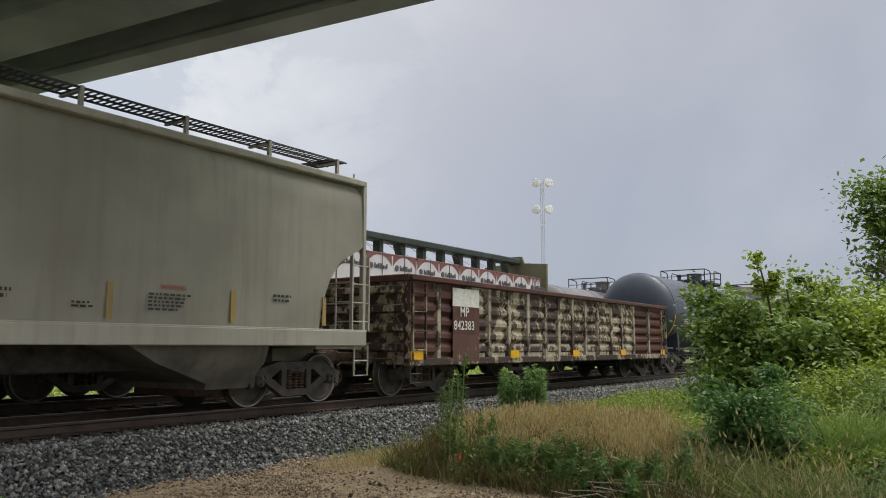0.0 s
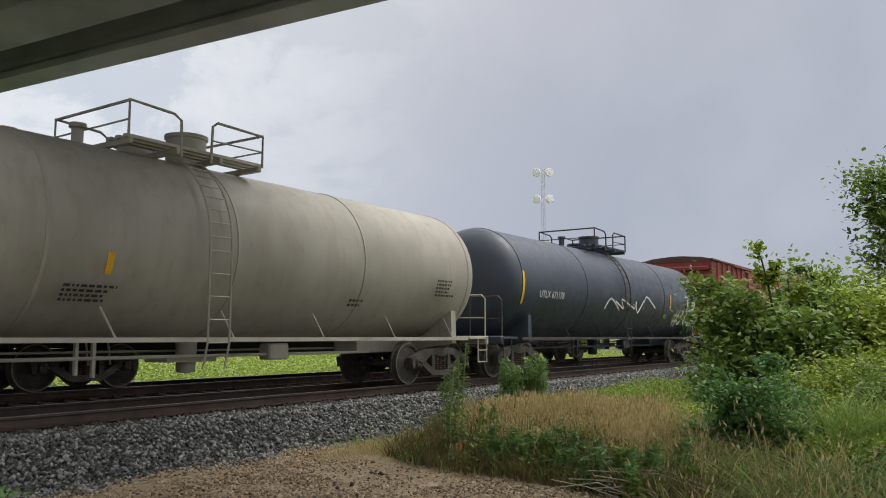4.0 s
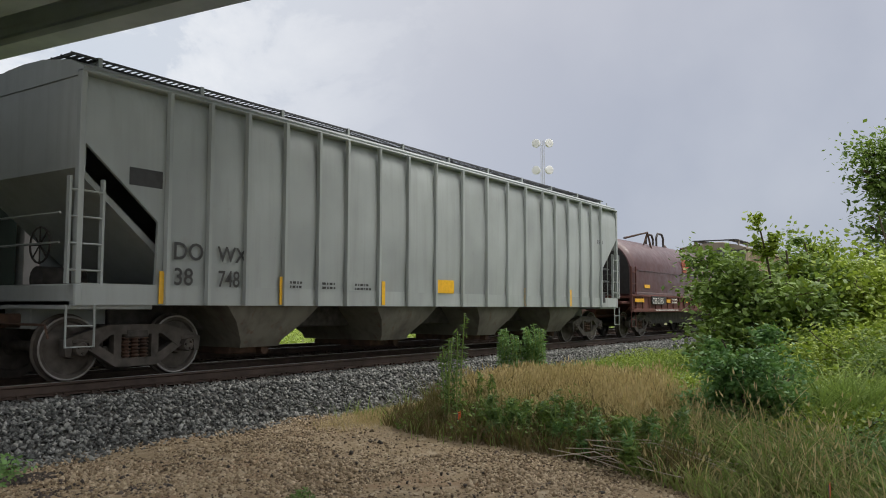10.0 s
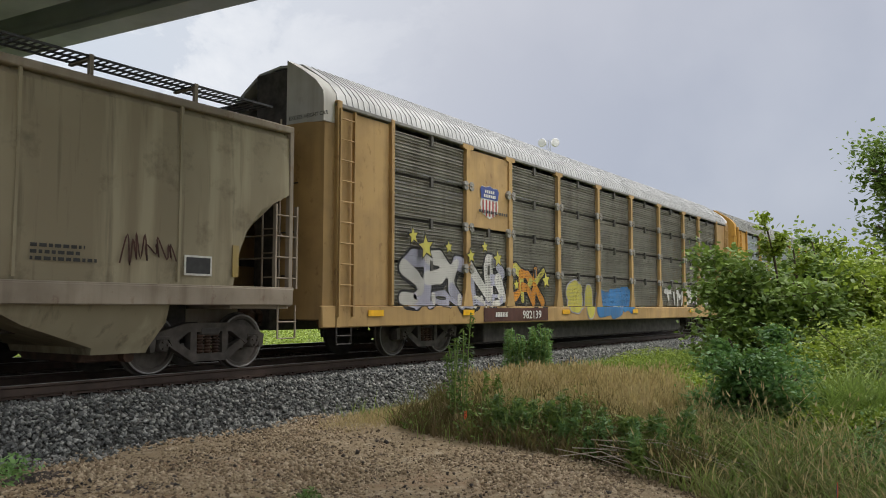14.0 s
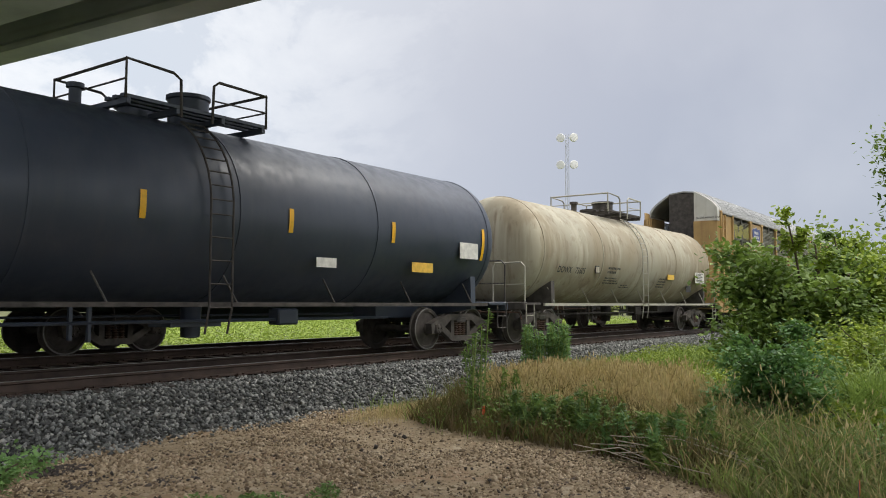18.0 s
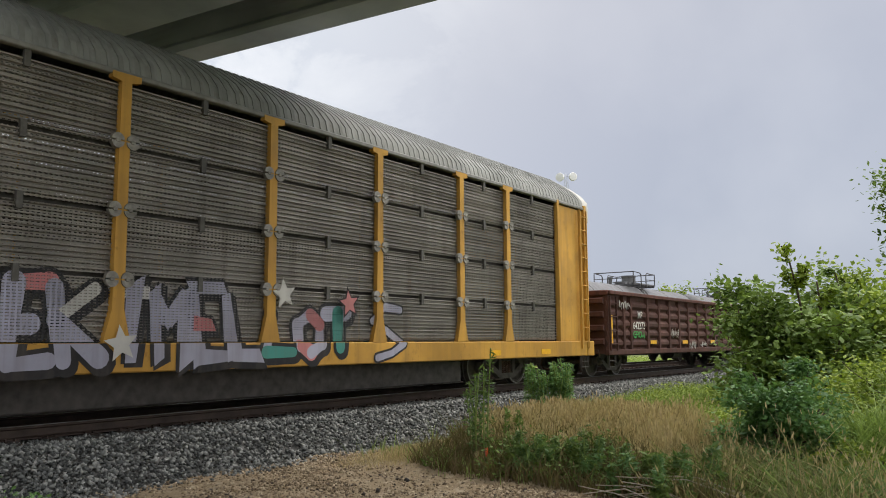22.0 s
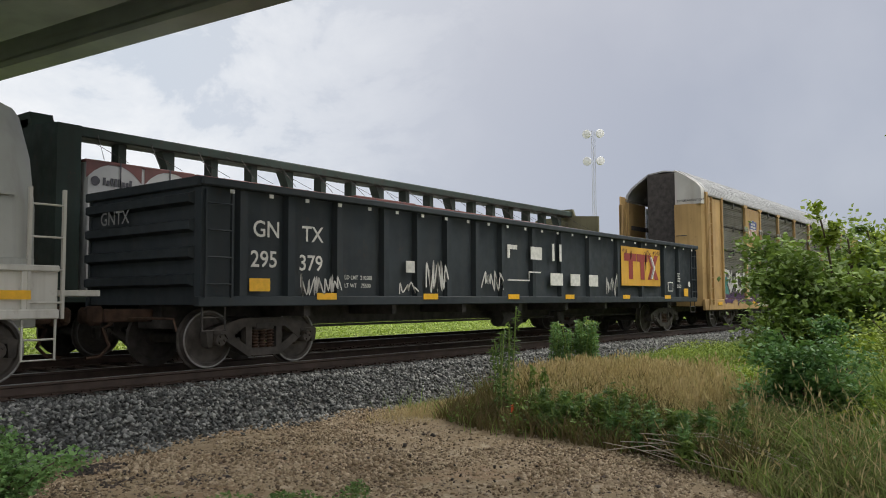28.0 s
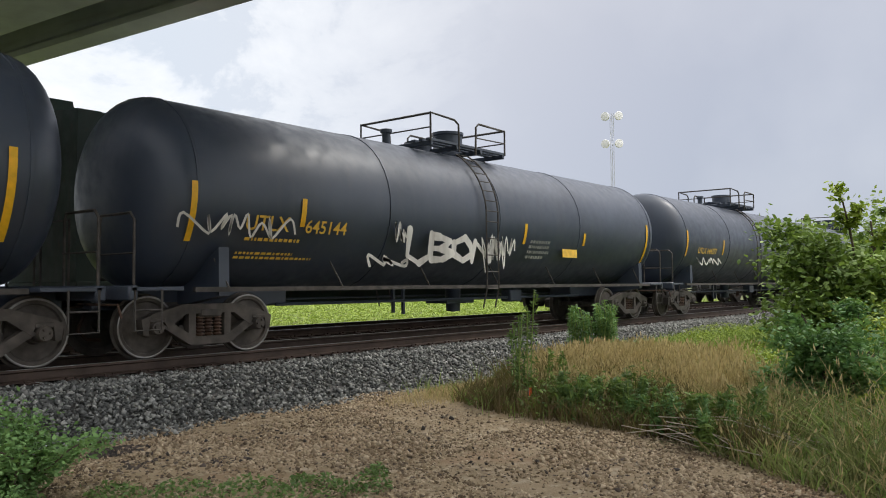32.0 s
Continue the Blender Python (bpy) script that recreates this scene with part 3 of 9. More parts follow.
def star(car, x, z, r, fill, line, y):
    """A spray-painted five-pointed star with a dark edge."""
    s = Shape()
    for slot, k, lift in ((1, 1.3, 0.0), (0, 1.0, 0.006)):
        s.slot = slot
        pts = []
        for i in range(10):
            a = math.pi / 2 + math.pi * i / 5 + 0.15
            q = r * k * (1 if i % 2 == 0 else 0.45)
            pts.append((x + q * math.cos(a), y - lift, z + q * math.sin(a)))
        s.add(pts + [(x, y - lift, z)], [(i, (i + 1) % 10, 10) for i in range(10)])
    return part("painted_star", s, [fill, line], car, "spray-painted star")


def grown(poly, by):
    """A polygon pushed outwards from its middle line."""
    n, out = len(poly), []
    for i, p in enumerate(poly):
        a, b = poly[i - 1], poly[(i + 1) % n]
        dx, dz = b[0] - a[0], b[1] - a[1]
        d = math.hypot(dx, dz) or 1
        out.append((p[0] + dz / d * by, p[1] - dx / d * by))
    return out


def on_slats(mat):
    """The same spray paint on punched sheet, whose slots stay open."""
    name = mat.name + "_on_slats"
    if name not in MATS:
        perforated(name, SPRAY[mat.name], 0.7, 0.0, 0.25, 0.32)
    return MATS[name]


def graffiti(car, x0, x1, z0, z1, word, fill, line, seed=1, y=-SIDE, edge=0.06, rough=0.15, sharp=False, accents=(), fat=0.36, drop=0.0, rack=False):
    """Spray-painted letters: a dark edge with a drop shadow, the fill, some strokes in other colours.
    On a car carrier the upper part lies on the punched panels, the foot on the sill."""
    rnd = random.Random(seed)
    w = (x1 - x0) / len(word)
    mats = [fill, line or fill, *accents]
    for i, letter in enumerate(word):
        a = x0 + i * w
        lo, hi = z0 + rnd.uniform(0, rough), z1 - rnd.uniform(0, rough * 1.5)
        polys = letter_bars(letter, rnd, a - 0.08 * w, a + 1.08 * w, lo, hi, fat * w, sharp)
        s, foot = Shape(), Shape()

        def lay(poly, lift, slot):
            for shape, q, at in ((s, clip_z(poly, 1.075, True), -1.495), (foot, clip_z(poly, 1.055, False), -1.57)) if rack else ((s, poly, y),):
                if q:
                    shape.slot = slot
                    shape.add([(px, at - lift, pz) for px, pz in q], [tuple(range(len(q)))])
        base = 0.006 + 0.0012 * (i % 2)
        for k, poly in enumerate(polys):
            if line is not None:
                lay(grown(poly, edge), base + 0.0002 * k, 1)
                if drop:
                    lay([(px + drop, pz - drop) for px, pz in grown(poly, edge)], base - 0.003 + 0.0002 * k, 1)
            lay(poly, base + 0.006 + 0.0002 * k, 2 + rnd.randrange(len(accents)) if accents and rnd.random() < 0.3 else 0)
        if s.v:
            part("graffiti_letter", s, [on_slats(m) for m in mats] if rack else mats, car, "spray-painted letter shape")
        if foot.v:
            part("graffiti_letter", foot, mats, car, "spray-painted letter shape")


def scrawl(car, x0, x1, z0, z1, mat, seed=1, y=-SIDE - 0.02, width=0.03, turns=9):
    """A quick spray-can tag: one wandering line."""
    rnd, s = random.Random(seed), Shape()
    pts = []
    for i in range(turns * 2 + 1):
        u = i / (turns * 2)
        pts.append((x0 + (x1 - x0) * u + rnd.uniform(-0.9, 0.9) * (x1 - x0) / turns, z0 + (z1 - z0) * ((i % 2) * rnd.uniform(0.6, 1) + (1 - i % 2) * rnd.uniform(0, 0.4))))
    fine = []
    for i in range(len(pts) - 1):
        p0, p1, p2, p3 = pts[max(i - 1, 0)], pts[i], pts[i + 1], pts[min(i + 2, len(pts) - 1)]
        for k in range(4):
            t = k / 4
            fine.append(tuple(0.5 * (2 * p1[j] + (p2[j] - p0[j]) * t + (2 * p0[j] - 5 * p1[j] + 4 * p2[j] - p3[j]) * t * t + (3 * p1[j] - p0[j] - 3 * p2[j] + p3[j]) * t ** 3) for j in (0, 1)))
    v = []
    for i, q in enumerate(fine):
        n = fine[min(i + 1, len(fine) - 1)]
        b = fine[max(i - 1, 0)]
        dx, dz = n[0] - b[0], n[1] - b[1]
        d = math.hypot(dx, dz) or 1
        v += [(q[0] - dz / d * width, y, q[1] + dx / d * width), (q[0] + dz / d * width, y, q[1] - dx / d * width)]
    s.add(v, [(2 * i, 2 * i + 1, 2 * i + 3, 2 * i + 2) for i in range(len(fine) - 1)])
    return part("graffiti_tag", s, mat, car, "quick spray-can tag")


def ladder(car, x, z0, z1, y, width=0.42, rungs=0, mat=None, name="ladder", standoff=0.07):
    s = Shape()
    n = rungs or max(2, round((z1 - z0) / 0.38))
    sy = -1 if y < 0 else 1
    for sx in (0, width):
        s.box(x + sx - 0.018, x + sx + 0.018, min(y, y + sy * standoff), max(y, y + sy * standoff), z0, z1)
    for k in range(n):
        z = z0 + (z1 - z0) * (k + 0.5) / n
        s.tube([(x, y + sy * standoff * 0.8, z), (x + width, y + sy * standoff * 0.8, z)], 0.014, 5)
    return part(name, s, mat, car)


def end_ladder(car, x, z0, z1, y, mat, name="end_ladder"):
    s = Shape()
    n = max(2, round((z1 - z0) / 0.4))
    for dy in (0, 0.42):
        s.tube([(x, y + dy, z0), (x, y + dy, z1)], 0.018, 5)
    for k in range(n):
        z = z0 + (z1 - z0) * (k + 0.5) / n
        s.tube([(x, y, z), (x, y + 0.42, z)], 0.013, 5)
    return part(name, s, mat, car)


def stirrup(car, x, z, y, mat, drop=0.55, width=0.4):
    s = Shape()
    s.tube([(x, y, z), (x, y, z - drop), (x + width, y, z - drop), (x + width, y, z)], 0.018, 5)
    s.tube([(x, y, z - drop * 0.5), (x + width, y, z - drop * 0.5)], 0.014, 5)
    return part("step_stirrup", s, mat, car)


def brake_wheel(car, x, y, z, mat):
    s = Shape()
    ring = [(x, y + 0.27 * math.cos(t), z + 0.27 * math.sin(t)) for t in [2 * math.pi * k / 16 for k in range(17)]]
    s.tube(ring, 0.017, 5)
    for k in range(4):
        t = math.pi * k / 4
        s.tube([(x, y - 0.27 * math.cos(t), z - 0.27 * math.sin(t)), (x, y + 0.27 * math.cos(t), z + 0.27 * math.sin(t))], 0.012, 5)
    return part("brake_wheel", s, mat, car)


def wagon(name, x0, label, group="wagons of the passing train"):
    car = group_at(name, pose(x0, TRACK_Y, 0), label, "freight wagon", group)
    car["x0"] = x0
    CARS.append((car, x0))
    return car


CARS = []


def covered_hopper(x0, length, label, body, trim, name="hopper_wagon", bays=3, ribs=False, top=4.14, dark_end=None, bay_mat=None, gates=False, bay_x=0.0):
    """A covered hopper: curved sides cut away over the end platforms, roof walkway, discharge bays."""
    car = wagon(name, x0, label)
    L, W, sill = length, SIDE, 1.06
    cut = 1.25
    low = sill + 0.28
    # the two side sheets, cut away at the ends
    def bulge(z):
        return W - 0.05 * ((z - 2.6) / 1.6) ** 2 - (0.10 if z > top - 0.02 else 0)
    for sgn, nm in ((-1, "near"), (1, "far")):
        s = Shape()
        zs = [low, 1.8, 2.25, 2.6, 2.95, 3.25, 3.6, 3.9, top]
        rows_in = []
        for z in zs:
            if z >= (3.2 if ribs else 2.95):
                xs = 0.06
            elif ribs:
                xs = 0.06 + (cut - 0.06) * min(1.0, (3.25 - z) / 1.0)
            else:
                c = (z - low) / (2.95 - low)
                xs = 0.06 + (cut - 0.06) * (max(0.0, 1 - c * c)) ** 0.6
            rows_in.append([(x, sgn * bulge(z), z) for x in np.linspace(xs, L - xs, 9)])
        outer = [p for r in rows_in for p in r]
        inner = [(x, y - sgn * 0.05, z) for x, y, z in outer]
        n = 9
        faces = [(k * n + i, k * n + i + 1, (k + 1) * n + i + 1, (k + 1) * n + i) for k in range(len(zs) - 1) for i in range(n - 1)]
        m = len(outer)
        s.add(outer + inner, faces + [tuple(m + q for q in reversed(f)) for f in faces] + [(k * n, (k + 1) * n, m + (k + 1) * n, m + k * n) for k in range(len(zs) - 1)] +
              [(k * n + n - 1, m + k * n + n - 1, m + (k + 1) * n + n - 1, (k + 1) * n + n - 1) for k in range(len(zs) - 1)])
        part("side_sheet", s, body, car)
        s = Shape()
        if ribs:
            s.box(0.02, L - 0.02, sgn * (W - 0.035) - 0.025, sgn * (W - 0.035) + 0.025, sill, low + 0.01)
        else:
            s.box(0.02, L - 0.02, sgn * W - 0.06, sgn * W + 0.02, sill, low, 0.015)
            s.box(0.0, L, sgn * W - 0.05, sgn * W + 0.05, low - 0.03, low + 0.02, 0.01)
        part("side_sill", s, trim, car)
        s = Shape()
        s.box(0.0, L, sgn * (W - 0.05) - 0.07, sgn * (W - 0.05) + 0.07, top - 0.02, top + (0.03 if ribs else 0.10), 0.02)
        part("roof_rail", s, trim, car)
    # roof with a low ridge
    s = Shape()
    prof = [(-W + 0.04, top + 0.08), (-1.2, top + 0.22), (-0.5, top + 0.34), (0, top + 0.36), (0.5, top + 0.34), (1.2, top + 0.22), (W - 0.04, top + 0.08), (W - 0.1, top - 0.02), (-W + 0.1, top - 0.02)]
    s.prism(prof, 0.06, L - 0.06, "x")
    part("roof", s, trim, car)
    for k in range(10):
        x = L * (k + 0.7) / 10.4
        s = Shape()
        s.lathe([(top + 0.33, 0.33), (top + 0.42, 0.33), (top + 0.45, 0.30), (top + 0.47, 0.01)], (x, 0, 0), "z", 14)
        part("roof_hatch", s, trim, car)
    # ends: upper sheet and slope sheet down to the bay
    for e in (0, 1):
        s = Shape()
        xa, xb = (0.08, 0.14) if e == 0 else (L - 0.14, L - 0.08)
        s.prism([(-W + 0.06, 2.9), (-W + 0.08, top), (-0.5, top + 0.30), (0.5, top + 0.30), (W - 0.08, top), (W - 0.06, 2.9)], xa, xb, "x")
        f = (lambda x: x) if e == 0 else (lambda x: L - x)
        s.prism([(f(0.08), 2.9), (f(0.14), 2.96), (f(cut + 1.1), 1.15), (f(cut + 1.0), 1.1)], -W + 0.24, W - 0.24)
        part("end_sheet", s, dark_end or body, car)
        s = Shape()
        s.box(min(f(0.0), f(cut)), max(f(0.0), f(cut)), -W + 0.08, W - 0.08, sill - 0.06, sill + 0.06, 0.01)
        s.box(min(f(0.0), f(0.12)), max(f(0.0), f(0.12)), -W, W, sill - 0.02, low, 0.02)
        s.box(min(f(0.1), f(cut + 1.5)), max(f(0.1), f(cut + 1.5)), -0.35, 0.35, 0.72, sill, 0.02)
        part("end_platform", s, trim, car)
        for sgn in (-1, 1):
            s = Shape()
            s.box(min(f(0.0), f(0.09)), max(f(0.0), f(0.09)), sgn * (W - 0.04) - 0.05, sgn * (W - 0.04) + 0.05, low, top + 0.02, 0.01)
            part("corner_post", s, trim, car)
            ladder(car, f(-0.10) if e == 0 else f(0.38), low, 2.75, sgn * (W - 0.06), 0.48, 4, trim)
            stirrup(car, f(-0.1) if e == 0 else f(0.32), sill, sgn * W, trim)
        end_ladder(car, f(-0.04), low, top + 0.3, 0.75 if e == 0 else -1.2, trim)
        for hz in (0.55, 0.95):
            part("end_handrail", Shape().tube([(f(-0.04), -1.25, low + hz), (f(-0.04), 1.25, low + hz)], 0.016, 5), trim, car)
        bogie(car, f(1.30))
    brake_wheel(car, 0.5, 0.2, 1.95, iron)
    s = Shape()
    s.lathe([(0.0, 0.02), (0.03, 0.2), (0.75, 0.2), (0.78, 0.02)], (0.6, 0.5, 1.45), "x", 12)
    part("air_reservoir", s, iron, car)
    # roof walkways of open grating along both eaves and across the ends
    gz = top + (0.34 if ribs else 0.50)
    for sgn in (-1, 1):
        s = Shape()
        a, b = sgn * 0.62, sgn * 1.12
        for y in (a, b, (a + b) / 2):
            s.box(0.1, L - 0.1, y - 0.012, y + 0.012, gz - 0.012, gz + 0.02)
        x = 0.15
        while x < L - 0.15:
            s.box(x, x + 0.032, min(a, b), max(a, b), gz - 0.004, gz + 0.008)
            x += 0.105
        part("roof_walkway", s, walkway_steel, car, "open dark steel grating")
        x = 0.5
        while x < L - 0.3:
            s = Shape()
            s.box(x, x + 0.06, sgn * 1.12 - 0.03, sgn * 1.12 + 0.03, top + 0.2, gz + 0.03)
            s.box(x, x + 0.06, min(sgn * 0.6, sgn * 1.12), max(sgn * 0.6, sgn * 1.12), gz - 0.05, gz - 0.02)
            part("walkway_bracket", s, trim, car)
            x += 1.78
    for e in (0.12, L - 0.55):
        s = Shape()
        for j in range(4):
            s.box(e + j * 0.12, e + j * 0.12 + 0.04, -1.1, 1.1, gz - 0.015, gz + 0.02)
        part("end_walkway", s, walkway_steel, car)
    # discharge bays
    run = 3.75 if bays == 4 else (L - 5.8) / 2
    s = Shape()
    s.box(cut, L - cut, -0.42, 0.42, 0.66, 1.15, 0.03)
    s.box(cut, L - cut, -W + 0.1, W - 0.1, sill + 0.02, sill + 0.1)
    part("centre_sill", s, iron, car)
    for k in range(bays):
        xc = L / 2 + (k - (bays - 1) / 2) * run + bay_x
        s = Shape()
        h = 1.15 if bays == 4 else 2.3
        rings = []
        if gates:
            for sgn in (-1, 1):
                s = Shape()
                s.loft([[(xc - u, ya * sgn, z), (xc + u, ya * sgn, z), (xc + u, yb * sgn, z), (xc - u, yb * sgn, z)][::-sgn] for z, u, ya, yb in ((sill + 0.1, 0.86, W - 0.08, 0.40), (0.53, 0.40, W - 0.47, 0.50))])
                bay = part("discharge_bay", s, bay_mat or body, car)
                y0, y1 = sorted((sgn * (W - 0.43), sgn * 0.48))
                part("outlet_lip", Shape().box(xc - 0.44, xc + 0.44, y0, y1, 0.50, 0.535, 0.006), trim, bay)
                s = Shape()
                s.loft([[(xc - u, ya * sgn, z), (xc + u, ya * sgn, z), (xc + u, yb * sgn, z), (xc - u, yb * sgn, z)][::-sgn] for z, u, ya, yb in ((0.50, 0.38, W - 0.5, 0.6), (0.27, 0.22, W - 0.56, 0.7))])
                part("outlet_gate", s, gate_red, bay, "rusty red outlet gate")
                y = sgn * (W - 0.40)
                cap = Shape().lathe([(y, 0.01), (y - sgn * 0.005, 0.085), (y - sgn * 0.05, 0.09), (y - sgn * 0.07, 0.05), (y - sgn * 0.22, 0.05)], (xc + 0.16, 0, 0.29), "y", 14)
                part("outlet_cap", cap, outlet_pale, bay, "pale round outlet cap")
            continue
        for z, hx, hy in ((sill + 0.1, h, W - 0.08), (0.80, h * 0.68, W - 0.2), (0.46, 0.46, W - 0.45), (0.36, 0.44, W - 0.5)):
            xl, xr = max(xc - hx, 2.35), min(xc + hx, L - 2.35)
            rings.append([(xl, -hy, z), (xr, -hy, z), (xr, hy, z), (xl, hy, z)])
        s.loft(rings)
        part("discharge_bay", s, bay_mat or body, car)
        s = Shape()
        s.box(xc - 0.42, xc + 0.42, -0.8, 0.8, 0.24, 0.37, 0.02)
        s.lathe([(-0.95, 0.02), (-0.94, 0.09), (-0.75, 0.09)], (xc + 0.25, 0, 0.31), "y", 10)
        part("outlet_gate", s, rust_iron, car)
    if ribs:
        half = [1.4, 2.15, 2.9, 3.75, 4.58, 5.35, 6.3, 7.25, 8.25]
        for x in half + [L / 2] + [L - h for h in half]:
            for sgn in (-1, 1):
                s = Shape()
                s.prism([(x - 0.05, W * sgn), (x - 0.03, (W + 0.055) * sgn), (x + 0.03, (W + 0.055) * sgn), (x + 0.05, W * sgn)], sill, top, "z")
                part("side_post", s, body, car)
    couplers(car, L)
    return car


def tank_wagon(x0, length, label, shell, name="tank_wagon", radius=1.5, zc=2.47, bands=(), rail_mat=None, dark=None, moving=True, platform=True, ladder_x=0.0):
    """A tank wagon: domed shell on a stub sill, top platform with rails, side ladder."""
    if moving:
        car = wagon(name, x0, label)
    else:
        car = group_at(name, pose(x0, TRACK_Y + 4.3, 0), label, "freight wagon", "parked wagons on the second track")
    L, R = length, radius
    dark = dark or (iron if rail_mat else shell)
    rail_mat = rail_mat or iron
    s = Shape()
    head = 0.68
    prof = []
    for k in range(13):
        t = math.pi / 2 * k / 12
        prof.append((-head * max(0.0, math.cos(t)) ** 0.84, max(0.01, R * math.sin(t) ** 0.84)))
    prof += [(L * j / 6, R) for j in range(1, 6)] + [(L - x, r) for x, r in reversed(prof)]
    s.lathe(prof, (0, 0, zc), "x", 40)
    part("tank_shell", s, shell, car)
    for x in (0.02, L * 0.27, L * 0.5, L * 0.73, L - 0.02):
        s = Shape()
        s.lathe([(x - 0.03, R - 0.01), (x - 0.025, R + 0.012), (x + 0.025, R + 0.012), (x + 0.03, R - 0.01)], (0, 0, zc), "x", 40, False)
        part("shell_band", s, shell, car)
    for sgn in (-1, 1):
        s = Shape()
        s.box(0.0, L, sgn * 1.44 - 0.03, sgn * 1.44 + 0.03, 0.96, 1.03)
        part("side_runner", s, rail_mat, car)
        for k in range(7):
            s = Shape()
            x = 0.6 + (L - 1.2) * k / 6
            s.tube([(x, sgn * 1.44, 1.0), (x - 0.18, sgn * 1.30, 1.45)], 0.016, 5)
            part("runner_bracket", s, rail_mat, car)
    for e in (0, 1):
        f = (lambda x: x) if e == 0 else (lambda x: L - x)
        s = Shape()
        s.box(min(f(-0.95), f(2.6)), max(f(-0.95), f(2.6)), -0.33, 0.33, 0.70, 1.06, 0.02)
        s.box(min(f(-0.95), f(-0.15)), max(f(-0.95), f(-0.15)), -1.42, 1.42, 0.98, 1.04, 0.01)
        s.box(min(f(-1.0), f(-0.85)), max(f(-1.0), f(-0.85)), -1.42, 1.42, 0.86, 1.06, 0.02)
        part("stub_sill", s, dark, car)
        s = Shape()
        xs = f(0.52)
        s.prism([(-1.42, 0.90), (-1.40, 1.62), (-1.10, 1.45), (-0.5, 1.06), (0.5, 1.06), (1.10, 1.45), (1.40, 1.62), (1.42, 0.90), (0.5, 0.76), (-0.5, 0.76)], xs - 0.09, xs + 0.09, "x")
        part("saddle", s, dark, car)
        s = Shape()
        s.tube([(f(-0.9), -1.38, 1.04), (f(-0.9), -1.38, 1.95), (f(-0.9), -1.28, 2.05), (f(-0.9), -0.5, 2.05), (f(-0.9), -0.45, 1.95), (f(-0.9), -0.45, 1.04)], 0.02, 6)
        s.tube([(f(-0.88), -1.38, 1.5), (f(-0.88), -0.45, 1.5)], 0.014, 5)
        part("end_handrail", s, rail_mat, car)
        s = Shape()
        s.tube([(f(-0.9), 1.38, 1.04), (f(-0.9), 1.38, 2.05), (f(-0.9), 0.45, 2.05), (f(-0.9), 0.45, 1.04)], 0.02, 6)
        part("end_handrail", s, rail_mat, car)
        for sgn in (-1, 1):
            stirrup(car, f(-0.9) if e == 0 else f(-0.5), 1.0, sgn * 1.42, rail_mat)
        bogie(car, f(0.52), moving)
    top = zc + R
    xm = L / 2
    if platform:
        for x in (xm - 1.7, xm - 0.85, xm, xm + 0.85):
            part("platform_bearer", Shape().box(x - 0.04, x + 0.04, -1.0, 1.0, top - 0.06, top + 0.035, 0.01), dark, car)
        for y in (-0.95, -0.75, -0.55, 0.55, 0.75, 0.95):
            part("platform_board", Shape().box(xm - 1.78, xm + 0.93, y - 0.05, y + 0.05, top + 0.03, top + 0.08), dark, car)
        s = Shape()
        s.lathe([(top - 0.10, 0.34), (top + 0.46, 0.34), (top + 0.48, 0.37), (top + 0.54, 0.37), (top + 0.57, 0.02)], (xm + 0.05, 0, 0), "z", 18)
        part("valve_housing", s, dark, car)
        s = Shape()
        s.lathe([(top - 0.05, 0.28), (top + 0.12, 0.28), (top + 0.13, 0.33), (top + 0.19, 0.33), (top + 0.20, 0.02)], (xm - 0.95, 0, 0), "z", 16)
        part("manway", s, dark, car)
        s = Shape()
        s.lathe([(top, 0.09), (top + 0.28, 0.09), (top + 0.29, 0.13), (top + 0.36, 0.13), (top + 0.37, 0.02)], (xm - 1.9, 0.1, 0), "z", 12)
        part("safety_valve", s, dark, car)
        for sgn in (-1, 1):
            y = sgn * 1.0
            s = Shape()
            s.tube([(xm - 1.75, y, top + 0.02), (xm - 1.75, y, top + 0.60), (xm - 0.95, y, top + 0.56), (xm - 0.82, y, top + 0.48), (xm - 0.80, y, top - 0.1)], 0.024, 6)
            part("platform_rail", s, rail_mat, car)
            s = Shape()
            s.tube([(xm - 0.22, y, top - 0.1), (xm - 0.20, y, top + 0.52), (xm - 0.10, y, top + 0.60), (xm + 0.9, y, top + 0.58), (xm + 0.9, y, top + 0.02)], 0.024, 6)
            s.tube([(xm - 0.20, y, top + 0.28), (xm + 0.9, y, top + 0.30)], 0.015, 5)
            part("platform_rail", s, rail_mat, car)
        for x in (xm - 1.75, xm + 0.9):
            part("end_rail", Shape().tube([(x, -1.0, top + 0.59), (x, 1.0, top + 0.59)], 0.024, 6), rail_mat, car)
            part("end_rail", Shape().tube([(x, -1.0, top + 0.30), (x, 1.0, top + 0.30)], 0.015, 6), rail_mat, car)
        for sgn in (-1, 1):
            s = Shape()
            arc = [(sgn * (R + 0.10) * math.sin(t), zc + (R + 0.10) * math.cos(t)) for t in [math.radians(a) for a in range(30, 100, 8)]] + [(sgn * (R + 0.10), 0.95), (sgn * 1.5, 0.55)]
            for dx in (ladder_x - 0.66, ladder_x - 0.24):
                s.tube([(xm + dx, y, z) for y, z in arc], 0.018, 5)
            for a, b in zip(arc[:-1], arc[1:]):
                n = max(1, round(math.hypot(b[0] - a[0], b[1] - a[1]) / 0.33))
                for k in range(n):
                    y, z = a[0] + (b[0] - a[0]) * k / n, a[1] + (b[1] - a[1]) * k / n
                    s.tube([(xm + ladder_x - 0.66, y, z), (xm + ladder_x - 0.24, y, z)], 0.012, 5)
            part("side_ladder", s, rail_mat, car)
    s = Shape()
